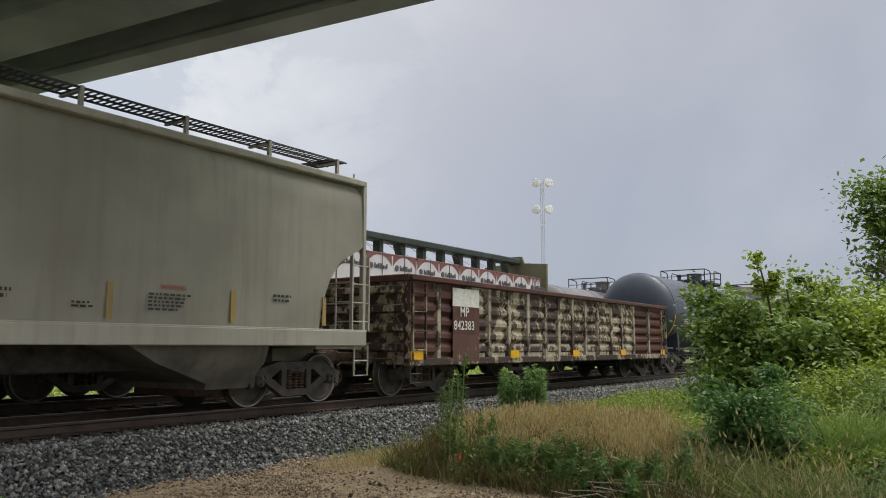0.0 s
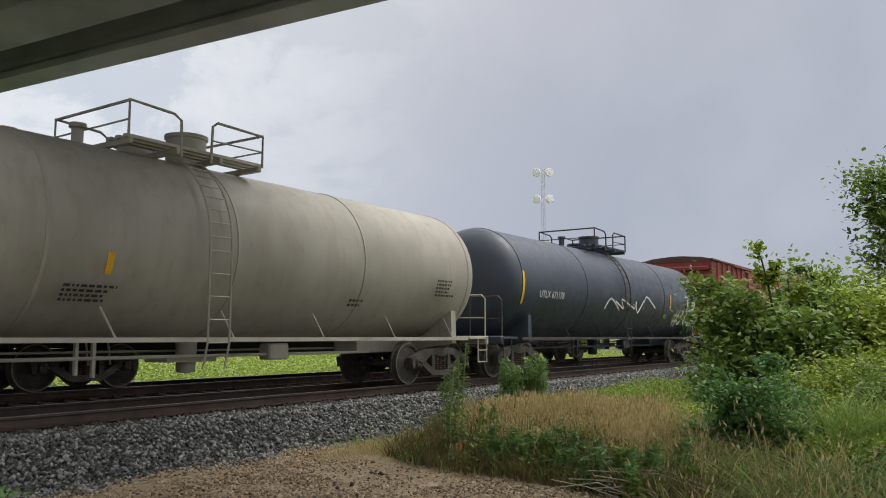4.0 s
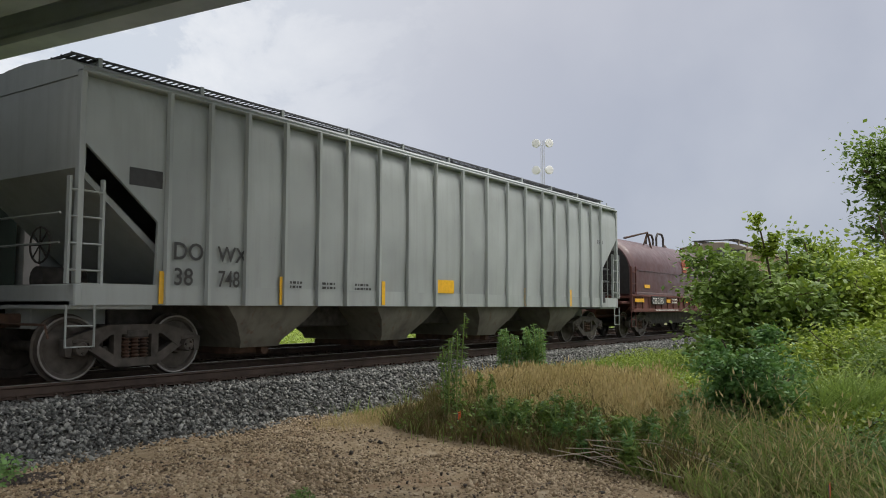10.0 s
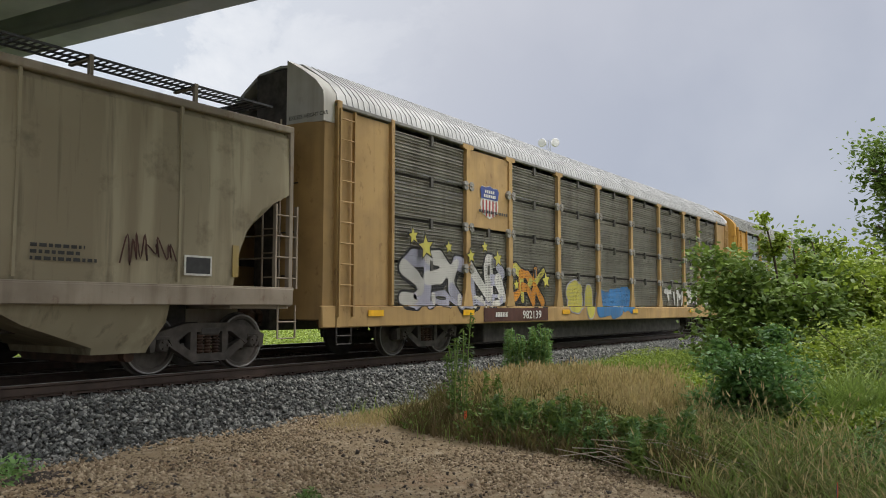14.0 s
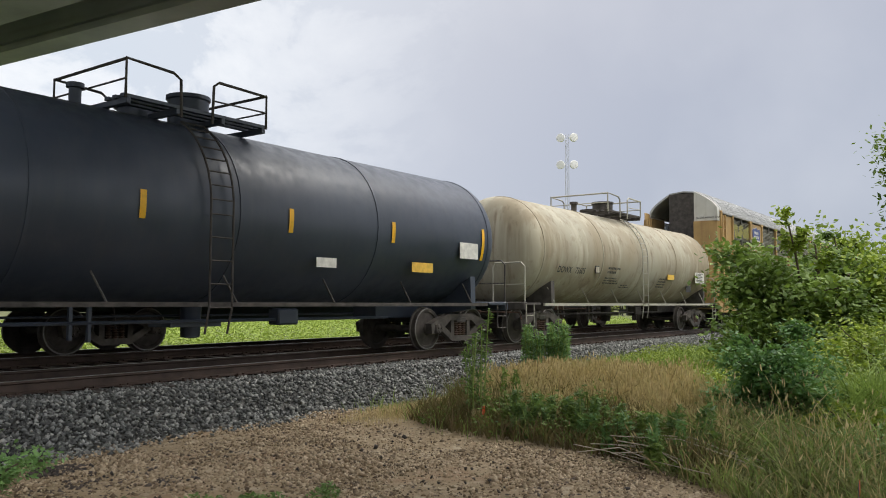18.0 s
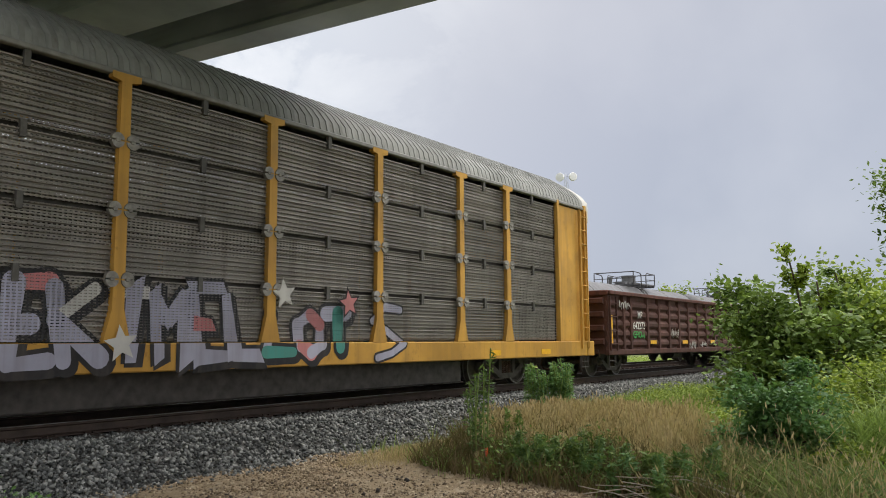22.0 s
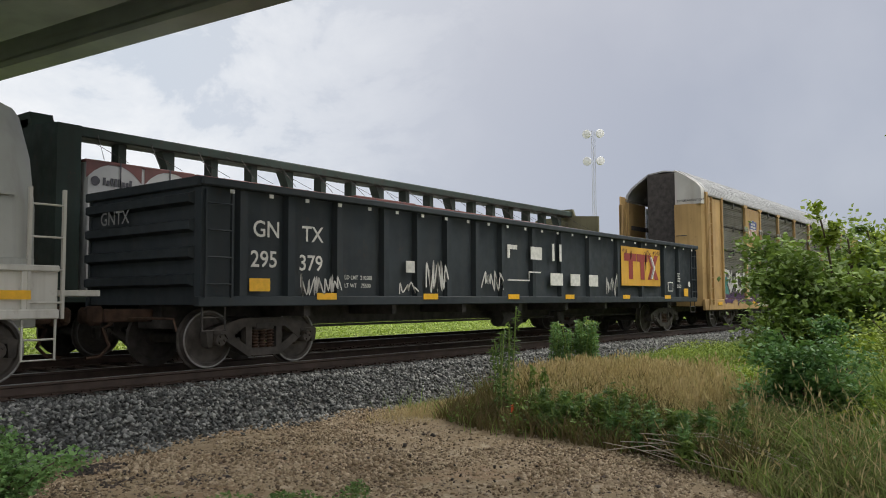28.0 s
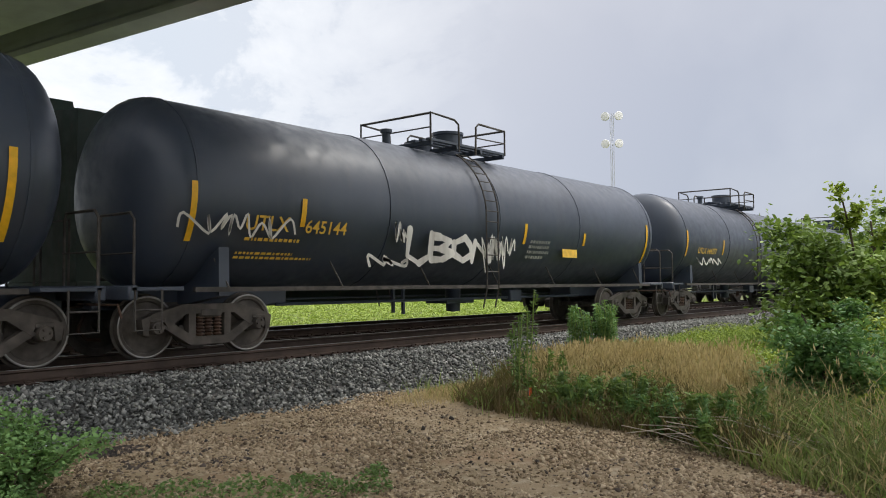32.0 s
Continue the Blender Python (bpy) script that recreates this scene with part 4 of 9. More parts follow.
    s.lathe([(0.42, 0.02), (0.44, 0.16), (0.95, 0.18), (1.05, 0.25)], (xm + 0.2, 0, 0), "z", 12)
    s.box(xm - 0.4, xm + 0.6, -0.3, 0.3, 0.62, 0.72)
    part("bottom_outlet", s, dark, car)
    s = Shape()
    s.tube([(2.3, -0.4, 0.72), (L - 2.3, -0.4, 0.72)], 0.03, 6)
    s.tube([(2.3, 0.3, 0.80), (L - 2.3, 0.3, 0.80)], 0.02, 6)
    s.box(L * 0.35, L * 0.35 + 0.05, -0.42, -0.36, 0.48, 0.98)
    s.box(L * 0.37, L * 0.37 + 0.05, -0.42, -0.36, 0.44, 0.98)
    s.box(L * 0.62, L * 0.62 + 0.5, -0.5, -0.2, 0.62, 0.92, 0.03)
    part("brake_rigging", s, dark, car)
    for x, lo, hi in bands:
        s = Shape()
        a0, a1 = math.asin((lo - zc) / R), math.asin((hi - zc) / R)
        ring = []
        for k in range(7):
            a = a0 + (a1 - a0) * k / 6
            ring.append((a, -(R + 0.016) * math.cos(a), zc + (R + 0.016) * math.sin(a)))
        s.add([(x, y, z) for _, y, z in ring] + [(x + 0.1, y, z) for _, y, z in ring], [(k, k + 1, k + 8, k + 7) for k in range(6)])
        part("reflector", s, reflector_yellow, car, "yellow reflective strip")
    couplers(car, L)
    for c in car.children:
        if c.name.startswith("coupler"):
            c.matrix_basis = pose(-0.85, 0, 0) if c.matrix_basis.translation.x < 1 else pose(L + 0.85, 0, 0, 0, 0, 180)
    return car


def on_tank(z, radius=1.5, zc=2.47):
    """The y and the lean of a mark on the near flank at height z."""
    a = math.asin(max(-0.95, min(0.95, (z - zc) / radius)))
    return -(radius + 0.02) * math.cos(a), math.degrees(a)


def tank_words(car, words, x, z, size, mat, radius=1.5, zc=2.47, wide=1.0):
    y, lean = on_tank(z + size * 0.35, radius, zc)
    return lettering(car, words, x, z, size, mat, y - 0.012, lean, wide)


def tank_bars(car, x0, x1, z0, z1, rows, mat, seed=1, radius=1.5, zc=2.47):
    y, lean = on_tank((z0 + z1) / 2, radius, zc)
    mat = stencil_faint if mat is stencil_white else mat
    return bars(car, x0, x1, z0, z1, rows, mat, y - 0.02, seed, lean)


def gondola(x0, length, label, body, posts, name="gondola_wagon", top=2.52, low=0.68, ribbed=True, post_at=None, post_mat=None, chord=None, panel_mats=None, belly=0.0, truck=1.3):
    """An open gondola: posts, pressed panels between them, a heavy top chord, floor inside."""
    car = wagon(name, x0, label)
    L, W = length, SIDE
    xs = post_at or [L * k / posts for k in range(posts + 1)]
    post_mat, chord = post_mat or body, chord or body
    for sgn in (-1, 1):
        for i, (a, b) in enumerate(zip(xs[:-1], xs[1:])):
            s = Shape()
            y = sgn * (W - 0.10)
            if ribbed:
                zz, prof = low + 0.18, [(y, low)]
                n = 5
                step = (top - 0.2 - zz) / n
                for k in range(n):
                    z = zz + step * k
                    prof += [(y, z), (y + sgn * 0.07, z + step * 0.28), (y + sgn * 0.07, z + step * 0.60), (y, z + step * 0.88)]
                prof += [(y, top - 0.05)]
            else:
                prof = [(y, low), (y, top - 0.05)]
            back = [(y - sgn * 0.03, top - 0.05), (y - sgn * 0.03, low)]
            s.prism(prof + back, a, b, "x")
            part("side_panel", s, (panel_mats or {}).get(i, body), car)
        for x in xs:
            s = Shape()
            w = 0.09 if ribbed else 0.10
            xa = min(max(x, w), L - w)
            s.prism([(xa - w, sgn * (W - 0.1)), (xa - w * 0.7, sgn * W), (xa + w * 0.7, sgn * W), (xa + w, sgn * (W - 0.1))], low - 0.02, top - 0.04, "z")
            part("side_post", s, post_mat, car)
        s = Shape()
        s.box(0, L, sgn * W - 0.09, sgn * W + 0.05, top - 0.10, top + 0.02, 0.02)
        part("top_chord", s, chord, car)
        s = Shape()
        if belly:
            s.prism([(0, low + 0.14), (0, low), (L * 0.18, low), (L * 0.25, low - belly), (L * 0.75, low - belly), (L * 0.82, low), (L, low), (L, low + 0.14)], sgn * (W - 0.05) - 0.05, sgn * (W - 0.05) + 0.05)
        else:
            s.box(0, L, sgn * (W - 0.06) - 0.07, sgn * (W - 0.06) + 0.07, low - 0.03, low + 0.13, 0.015)
        part("side_sill", s, body, car)
    for e in (0, 1):
        f = (lambda x: x) if e == 0 else (lambda x: L - x)
        s = Shape()
        s.box(min(f(0.02), f(0.08)), max(f(0.02), f(0.08)), -W + 0.08, W - 0.08, low, top - 0.04)
        part("end_panel", s, body, car)
        for k in range(4):
            s = Shape()
            z = low + 0.25 + k * (top - low - 0.4) / 3.6
            s.prism([(f(0.05), z), (f(-0.10), z + 0.05), (f(-0.10), z + 0.17), (f(0.05), z + 0.22)], -W + 0.12, W - 0.12)
            part("end_rib", s, body, car)
        s = Shape()
        s.box(min(f(-0.04), f(0.12)), max(f(-0.04), f(0.12)), -W - 0.02, W + 0.02, top - 0.12, top + 0.03, 0.02)
        part("end_chord", s, chord, car)
        for sgn in (-1, 1):
            ladder(car, f(0.10) if e == 0 else f(0.56), low + 0.1, top - 0.15, sgn * W, 0.46, 4, body, "corner_ladder", 0.05)
            stirrup(car, f(0.1) if e == 0 else f(0.52), low, sgn * (W - 0.04), iron, 0.38)
        bogie(car, f(truck))
    s = Shape()
    s.box(0.05, L - 0.05, -W + 0.1, W - 0.1, 1.0, 1.08)
    part("floor_plate", s, rust_iron, car)
    s = Shape()
    s.box(0.2, L - 0.2, -0.32, 0.32, 0.62, 1.0, 0.02)
    for k in range(1, 9):
        x = L * k / 9
        s.box(x - 0.06, x + 0.06, -W + 0.12, W - 0.12, 0.80, 1.0)
    part("centre_sill", s, iron, car)
    s = Shape()
    s.tube([(3.0, -0.55, 0.60), (L - 3.0, -0.55, 0.60)], 0.025, 6)
    s.lathe([(0, 0.02), (0.03, 0.2), (0.9, 0.2), (0.93, 0.02)], (L * 0.45, -0.7, 0.62), "x", 12)
    s.box(L * 0.6, L * 0.6 + 0.35, -0.7, -0.4, 0.45, 0.75, 0.03)
    part("brake_rigging", s, iron, car)
    brake_wheel(car, L + 0.1, -0.6, top - 0.5, iron)
    couplers(car, L)
    return car


def boxcar(x0, length, label, body, posts, name="box_wagon", top=4.42, low=0.70, door=(8.2, 11.2), plug=False, roof=None, end_mat=None, belly=0.0):
    """A box wagon: sheathed sides with posts, a sliding door, ribbed ends, a shallow roof."""
    car = wagon(name, x0, label)
    L, W = length, SIDE
    for sgn in (-1, 1):
        for a, b in ((0, door[0]), (door[1], L)):
            s = Shape()
            s.box(a, b, sgn * (W - 0.07) - 0.03, sgn * (W - 0.07) + 0.03, low, top)
            part("side_sheet", s, body, car)
        for x in posts:
            s = Shape()
            w = 0.075
            s.prism([(x - w, sgn * (W - 0.06)), (x - w * 0.6, sgn * (W + 0.02)), (x + w * 0.6, sgn * (W + 0.02)), (x + w, sgn * (W - 0.06))], low + 0.10, top - 0.06, "z")
            part("side_post", s, body, car)
        d = part("door", Shape().box(door[0] - 0.05, door[1] + 0.05, sgn * (W - 0.02) - 0.03, sgn * (W - 0.02) + 0.03, low + 0.22, top - 0.10, 0.015), body, car)
        rows_z = [low + 0.45 + k * (top - low - 0.7) / (4 if plug else 11) for k in range(4 if plug else 11)]
        for z in rows_z:
            s = Shape()
            if plug:
                s.box(door[0] + 0.05, door[1] - 0.05, sgn * (W + 0.03) - 0.03, sgn * (W + 0.03) + 0.03, z, z + 0.09, 0.01)
            else:
                s.prism([(sgn * (W - 0.0), z), (sgn * (W + 0.035), z + 0.04), (sgn * (W + 0.035), z + 0.17), (sgn * (W - 0.0), z + 0.21)], door[0] + 0.08, door[1] - 0.1, "x")
            part("door_rib", s, body, d)
        for x in ([door[0] + 0.05, door[0] + 1.0, door[1] - 1.0, door[1] - 0.1] if plug else [door[0], door[1] - 0.08]):
            s = Shape()
            s.box(x, x + 0.09, sgn * (W + 0.03) - 0.035, sgn * (W + 0.03) + 0.035, low + 0.25, top - 0.12, 0.01)
            part("door_stile", s, body, d)
        if plug:
            for x in (door[0] + 0.55, door[1] - 0.6):
                s = Shape()
                s.tube([(x, sgn * (W + 0.09), low + 0.3), (x, sgn * (W + 0.09), top - 0.2)], 0.02, 6)
                part("lock_rod", s, body, d)
        s = Shape()
        s.tube([(door[0] + 0.3, sgn * (W + 0.05), low + 1.1), (door[0] + 0.3, sgn * (W + 0.08), low + 1.2), (door[0] + 0.75, sgn * (W + 0.08), low + 1.2)], 0.02, 6)
        s.box(door[0] + 1.2, door[0] + 1.5, sgn * (W + 0.05) - 0.04, sgn * (W + 0.05) + 0.04, low + 0.9, low + 1.35, 0.02)
        part("door_latch", s, iron, d)
        for za, zb in ((low + 0.10, low + 0.2), (top - 0.1, top - 0.03)):
            s = Shape()
            s.box(door[0] - 2.6 if not plug else door[0] - 0.3, door[1] + 0.3, sgn * (W + 0.04) - 0.04, sgn * (W + 0.04) + 0.04, za, zb, 0.01)
            part("door_track", s, body, car)
        s = Shape()
        s.prism([(0, low + 0.12), (0, low), (1.9, low), (3.4, low - belly), (L - 3.4, low - belly), (L - 1.9, low), (L, low), (L, low + 0.12)], sgn * (W - 0.05) - 0.05, sgn * (W - 0.05) + 0.05)
        part("side_sill", s, body, car)
        s = Shape()
        s.box(-0.02, L + 0.02, sgn * (W - 0.03) - 0.06, sgn * (W - 0.03) + 0.06, top - 0.04, top + 0.05, 0.015)
        part("eave_rail", s, roof or body, car)
    s = Shape()
    s.prism([(-W + 0.02, top + 0.03), (-1.1, top + 0.13), (-0.25, top + 0.2), (0.25, top + 0.2), (1.1, top + 0.13), (W - 0.02, top + 0.03), (W - 0.02, top - 0.05), (-W + 0.02, top - 0.05)], 0, L, "x")
    for k in range(1, 14):
        x = L * k / 14
        s.prism([(-W + 0.02, top + 0.05), (-1.1, top + 0.17), (0, top + 0.24), (1.1, top + 0.17), (W - 0.02, top + 0.05), (W - 0.02, top), (-W + 0.02, top)], x - 0.05, x + 0.05, "x")
    part("roof", s, roof or body, car)
    for e in (0, 1):
        f = (lambda x: x) if e == 0 else (lambda x: L - x)
        s = Shape()
        s.box(min(f(0.02), f(0.1)), max(f(0.02), f(0.1)), -W + 0.04, W - 0.04, low, top)
        part("end_wall", s, end_mat or body, car)
        n = 9
        for k in range(n):
            z = low + 0.2 + k * (top - low - 0.35) / n
            s = Shape()
            s.prism([(f(0.05), z), (f(-0.07), z + 0.08), (f(-0.07), z + 0.2), (f(0.05), z + 0.28)], -W + 0.12, W - 0.12)
            part("end_rib", s, end_mat or body, car)
        for sgn in (-1, 1):
            ladder(car, f(0.10) if e == 0 else f(0.56), low + 0.1, low + 1.5, sgn * (W - 0.03), 0.46, 4, body, "corner_ladder", 0.06)
            stirrup(car, f(0.1) if e == 0 else f(0.52), low, sgn * (W - 0.04), iron, 0.4)
        end_ladder(car, f(-0.11), low + 0.1, low + 1.5, -1.35 if e == 0 else 0.9, body)
        bogie(car, f(1.75))
        s = Shape()
        s.box(min(f(-0.3), f(2.2)), max(f(-0.3), f(2.2)), -0.33, 0.33, 0.66, 1.0, 0.02)
        part("draft_sill", s, iron, car)
    s = Shape()
    s.box(0.1, L - 0.1, -W + 0.15, W - 0.15, 0.92, 1.0)
    s.box(0.1, L - 0.1, -0.3, 0.3, 0.62, 0.92, 0.02)
    s.tube([(3.0, -0.55, 0.55), (L - 3.0, -0.55, 0.55)], 0.025, 6)
    s.lathe([(0, 0.02), (0.03, 0.2), (0.9, 0.2), (0.93, 0.02)], (L * 0.40, -0.8, 0.62), "x", 12)
    part("underframe", s, iron, car)
    couplers(car, L)
    return car


def coil_wagon(x0, length, label, hood, deck, name="coil_wagon", hoods=1, top=3.55, sill=0.90, flat=False):
    """A coil wagon: long hoods over a deep trough deck with deep side sills."""
    car = wagon(name, x0, label)
    L, W = length, 1.5
    base = 1.5
    gap = 0.55
    each = (L - 0.5 - gap * (hoods - 1)) / hoods
    for k in range(hoods):
        a = 0.25 + k * (each + gap)
        s = Shape()
        prof = []
        if flat:
            prof = [(-W, base), (-W + 0.02, base + 0.75), (-1.3, base + 1.45), (-0.95, top - 0.12), (-0.5, top), (0.5, top), (0.95, top - 0.12), (1.3, base + 1.45), (W - 0.02, base + 0.75), (W, base)]
        else:
            for i in range(15):
                t = math.pi * i / 14
                prof.append((-W * math.cos(t), base + 0.85 + (top - base - 0.85) * math.sin(t)))
            prof = [(-W, base)] + prof + [(W, base)]
        rings = []
        for x, shrink in ((a, 0.93), (a + 0.10, 0.975), (a + 0.28, 1.0), (a + each * 0.5, 1.0), (a + each - 0.28, 1.0), (a + each - 0.10, 0.975), (a + each, 0.93)):
            rings.append([(x, y * shrink, base + (z - base) * shrink) for y, z in prof])
        s.loft(rings)
        h = part("hood", s, hood, car)
        if not flat:
            # a thin black plate over the leading end only
            s = Shape()
            s.prism([(py * 0.90, base + 0.03 + (pz - base) * 0.90) for py, pz in prof], a - 0.012, a + 0.01, "x")
            part("hood_end", s, hood_end_black, h, "black plate on the leading end of the hood")
        s = Shape()
        for z in (base + 0.85,):
            for sgn in (-1, 1):
                s.box(a + 0.3, a + each - 0.3, sgn * W - 0.02, sgn * W + 0.02, z - 0.02, z + 0.02)
        for sgn in (-1, 1):
            s.box(a + 0.05, a + each - 0.05, sgn * (W - 0.02) - 0.04, sgn * (W - 0.02) + 0.04, base - 0.02, base + 0.08, 0.01)
        part("hood_rim", s, hood, h)
        s = Shape()
        mid = a + each / 2
        if flat:
            for y in (-0.35, 0.35):
                for x in (mid - 0.5, mid + 0.3):
                    s.tube([(x - 0.55, y, top - 0.03), (x - 0.52, y, top + 0.30), (x - 0.3, y, top + 0.42), (x + 0.3, y, top + 0.42), (x + 0.52, y, top + 0.30), (x + 0.55, y, top - 0.03)], 0.03, 6)
        else:
            for y in (-0.22, 0.22):
                s.tube([(mid - 0.42, y, top - 0.03), (mid - 0.42, y, top + 0.36), (mid - 0.25, y, top + 0.52), (mid + 0.25, y, top + 0.52), (mid + 0.42, y, top + 0.36), (mid + 0.42, y, top - 0.03)], 0.045, 8)
        part("lifting_loop", s, iron, h)
        for x in ([a + each * 0.26, a + each * 0.78] if not flat else [a + 0.9, a + each - 0.9]):
            s = Shape()
            if flat:
                s.prism([(x - 0.2, top - 0.02), (x - 0.1, top + 0.12), (x + 0.2, top + 0.12), (x + 0.2, top - 0.02)], -0.12, 0.12)
            else:
                s.tube([(x, -1.0, top - 0.55), (x, -0.8, top + 0.32), (x - 1.1, -0.3, top + 0.05)], 0.045, 6)
                s.tube([(x - 0.25, -0.7, top - 0.3), (x - 0.05, -0.8, top + 0.25)], 0.03, 6)
                s.tube([(x, 1.0, top - 0.55), (x, 0.8, top + 0.32), (x - 1.1, 0.3, top + 0.05)], 0.045, 6)
            part("hood_bracket", s, hood if flat else rust_iron, h)
    for sgn in (-1, 1):
        s = Shape()
        s.box(0, L, sgn * W - 0.06, sgn * W + 0.06, base - 0.08, base, 0.015)
        s.box(0, L, sgn * (W - 0.03) - 0.03, sgn * (W - 0.03) + 0.03, sill + 0.1, base - 0.05)
        s.box(0, L, sgn * W - 0.07, sgn * W + 0.05, sill, sill + 0.12, 0.015)
        part("side_sill", s, deck, car)
        n = 20
        for k in range(n):
            s = Shape()
            x = 0.4 + (L - 0.8) * k / (n - 1)
            s.box(x - 0.05, x + 0.05, sgn * W - 0.04, sgn * W + 0.04, sill + 0.05, base - 0.04, 0.01)
            part("sill_stiffener", s, deck, car)
    s = Shape()
    s.box(0, L, -W + 0.05, W - 0.05, base - 0.12, base - 0.04)
    s.prism([(-1.2, base - 0.1), (-0.5, 0.75), (0.5, 0.75), (1.2, base - 0.1)], 1.5, L - 1.5, "x")
    s.box(-0.3, L + 0.3, -0.33, 0.33, 0.70, 1.1, 0.02)
    part("trough_deck", s, deck, car)
    s = Shape()
    s.prism([(2.9, 0.9), (3.4, 0.45), (L - 3.4, 0.45), (L - 2.9, 0.9)], -0.9, 0.9)
    part("belly_sill", s, iron, car)
    for e in (0, 1):
        f = (lambda x: x) if e == 0 else (lambda x: L - x)
        for sgn in (-1, 1):
            ladder(car, f(-0.05) if e == 0 else f(0.37), sill, base + 0.95, sgn * W, 0.42, 4, deck, "corner_ladder", 0.05)
            stirrup(car, f(0.0) if e == 0 else f(0.42), sill, sgn * W, deck, 0.5)
        s = Shape()
        s.box(min(f(-0.62), f(0.25)), max(f(-0.62), f(0.25)), -W + 0.1, W - 0.1, sill + 0.28, sill + 0.36, 0.01)
        part("end_platform", s, deck, car)
        bogie(car, f(1.95 if e == 0 else 1.4))
    brake_wheel(car, -0.35, -0.8, 1.9, iron)
    couplers(car, L)
    return car


clip_steel = plain("clip_steel", (0.11, 0.105, 0.095), 0.7, 0.1, 0.3, 9.0)
roof_rail = plain("roof_rail_steel", (0.24, 0.235, 0.22), 0.6, 0.1, 0.25, 5.0)
clamp_steel = plain("clamp_steel", (0.28, 0.265, 0.235), 0.6, 0.2, 0.35, 9.0)
HALF = [(0.095 * math.cos(a), 0.012 + 0.095 * math.sin(a)) for a in [math.pi * k / 8 for k in range(9)]]
BOLT = Shape().prism(HALF, -0.045, 0.02).prism([(x, -z) for x, z in reversed(HALF)], -0.045, 0.02).box(-0.035, 0.035, -0.055, 0.02, -0.03, 0.03, 0.01).mesh("panel_bolt")
BOLT.materials.append(clamp_steel)


def autorack(x0, length, label, frame_mat, panel, roof, post_x, top_band, name="autorack_wagon", logo=None, logo_bay=1):
    """A covered car carrier: low deck, perforated side panels between yellow posts, arched ribbed roof, folding end doors."""
    car = wagon(name, x0, label)
    L, W = length, 1.55
    sill, deck, eave, ridge = 0.66, 1.06, 4.80, 5.77
    for sgn in (-1, 1):
        s = Shape()
        s.box(-0.35, L + 0.35, sgn * (W - 0.03) - 0.05, sgn * (W - 0.03) + 0.05, sill, deck, 0.02)
        part("side_sill", s, frame_mat, car)
        s = Shape()
        s.box(0, L, sgn * (W - 0.05) - 0.06, sgn * (W - 0.05) + 0.06, eave - 0.07, eave + 0.01, 0.015)
        part("top_rail", s, roof_rail, car)
        # added dark battens behind the panel gaps, standing in for the unlit interior
        for k in (1, 2, 3):
            z = deck + k * (eave - 0.14 - deck) / 4
            part("panel_rail", Shape().box(0.2, L - 0.2, sgn * (W - 0.20) - 0.02, sgn * (W - 0.20) + 0.02, z - 0.09, z + 0.07), iron, car)
        edges = [1.70] + list(post_x) + [L - 1.70]
        for i, (a, b) in enumerate(zip(edges[:-1], edges[1:])):
            for r in range(4):
                z0 = deck + 0.03 + r * (eave - 0.14 - deck) / 4
                z1 = z0 + (eave - 0.14 - deck) / 4 - 0.06
                if logo and i == logo_bay and r >= 2 and sgn < 0:
                    continue
                s = Shape()
                n, prof = 12, []
                step = (z1 - z0) / n
                y = sgn * (W - 0.10)
                for k in range(n):
                    z = z0 + step * k
                    prof += [(y, z), (y, z + step * 0.50), (y + sgn * 0.045, z + step * 0.62), (y + sgn * 0.045, z + step * 0.90)]
                prof += [(y, z1), (y - sgn * 0.012, z1), (y - sgn * 0.012, z0)]
                s.prism(prof, a + 0.04, b - 0.04, "x")
                part("side_panel", s, panel, car)
                if sgn < 0 and b - a > 1.2:
                    s = Shape()
                    s.box((a + b) / 2 - 0.04, (a + b) / 2 + 0.04, -W + 0.02, -W + 0.08, z1 - 0.12, z1 + 0.1)
                    part("panel_clip", s, clip_steel, car)
        for x in post_x:
            s = Shape()
            s.prism([(x - 0.20, deck), (x - 0.09, deck + 0.45), (x - 0.075, eave - 0.15), (x - 0.22, eave - 0.12), (x - 0.22, eave - 0.03), (x + 0.22, eave - 0.03), (x + 0.22, eave - 0.12), (x + 0.075, eave - 0.15), (x + 0.09, deck + 0.45), (x + 0.20, deck)],
                    sgn * (W - 0.03) - 0.05, sgn * (W - 0.03) + 0.05)
            p = part("side_post", s, frame_mat, car)
            if sgn < 0:
                for z in (deck + 0.85, deck + 1.8, deck + 2.75):
                    for dx in (-0.115, 0.115):
                        part("panel_bolt", BOLT, clamp_steel, p, "", pose(x + dx, -W, z))
        for e in (0, 1):
            f = (lambda x: x) if e == 0 else (lambda x: L - x)
            s = Shape()
            xa, xb = sorted((f(0.12), f(1.66)))
            s.box(xa, xb, sgn * (W - 0.08) - 0.04, sgn * (W - 0.08) + 0.04, deck, eave - 0.1, 0.01)
            part("end_side_sheet", s, frame_mat, car)
            xa, xb = sorted((f(0.0), f(0.12)))
            s = Shape()
            s.box(xa, xb, sgn * (W - 0.02) - 0.06, sgn * (W - 0.02) + 0.06, sill, eave + 0.05, 0.015)
            xa, xb = sorted((f(1.60), f(1.70)))
            s.box(xa, xb, sgn * (W - 0.02) - 0.06, sgn * (W - 0.02) + 0.06, deck, eave, 0.015)
            part("corner_post", s, frame_mat, car)
            ladder(car, f(0.05) if e == 0 else f(0.45), sill + 0.2, eave - 0.1, sgn * W, 0.40, 10, frame_mat, "corner_ladder", 0.07)
            stirrup(car, f(0.05) if e == 0 else f(0.45), sill, sgn * W, iron, 0.3)
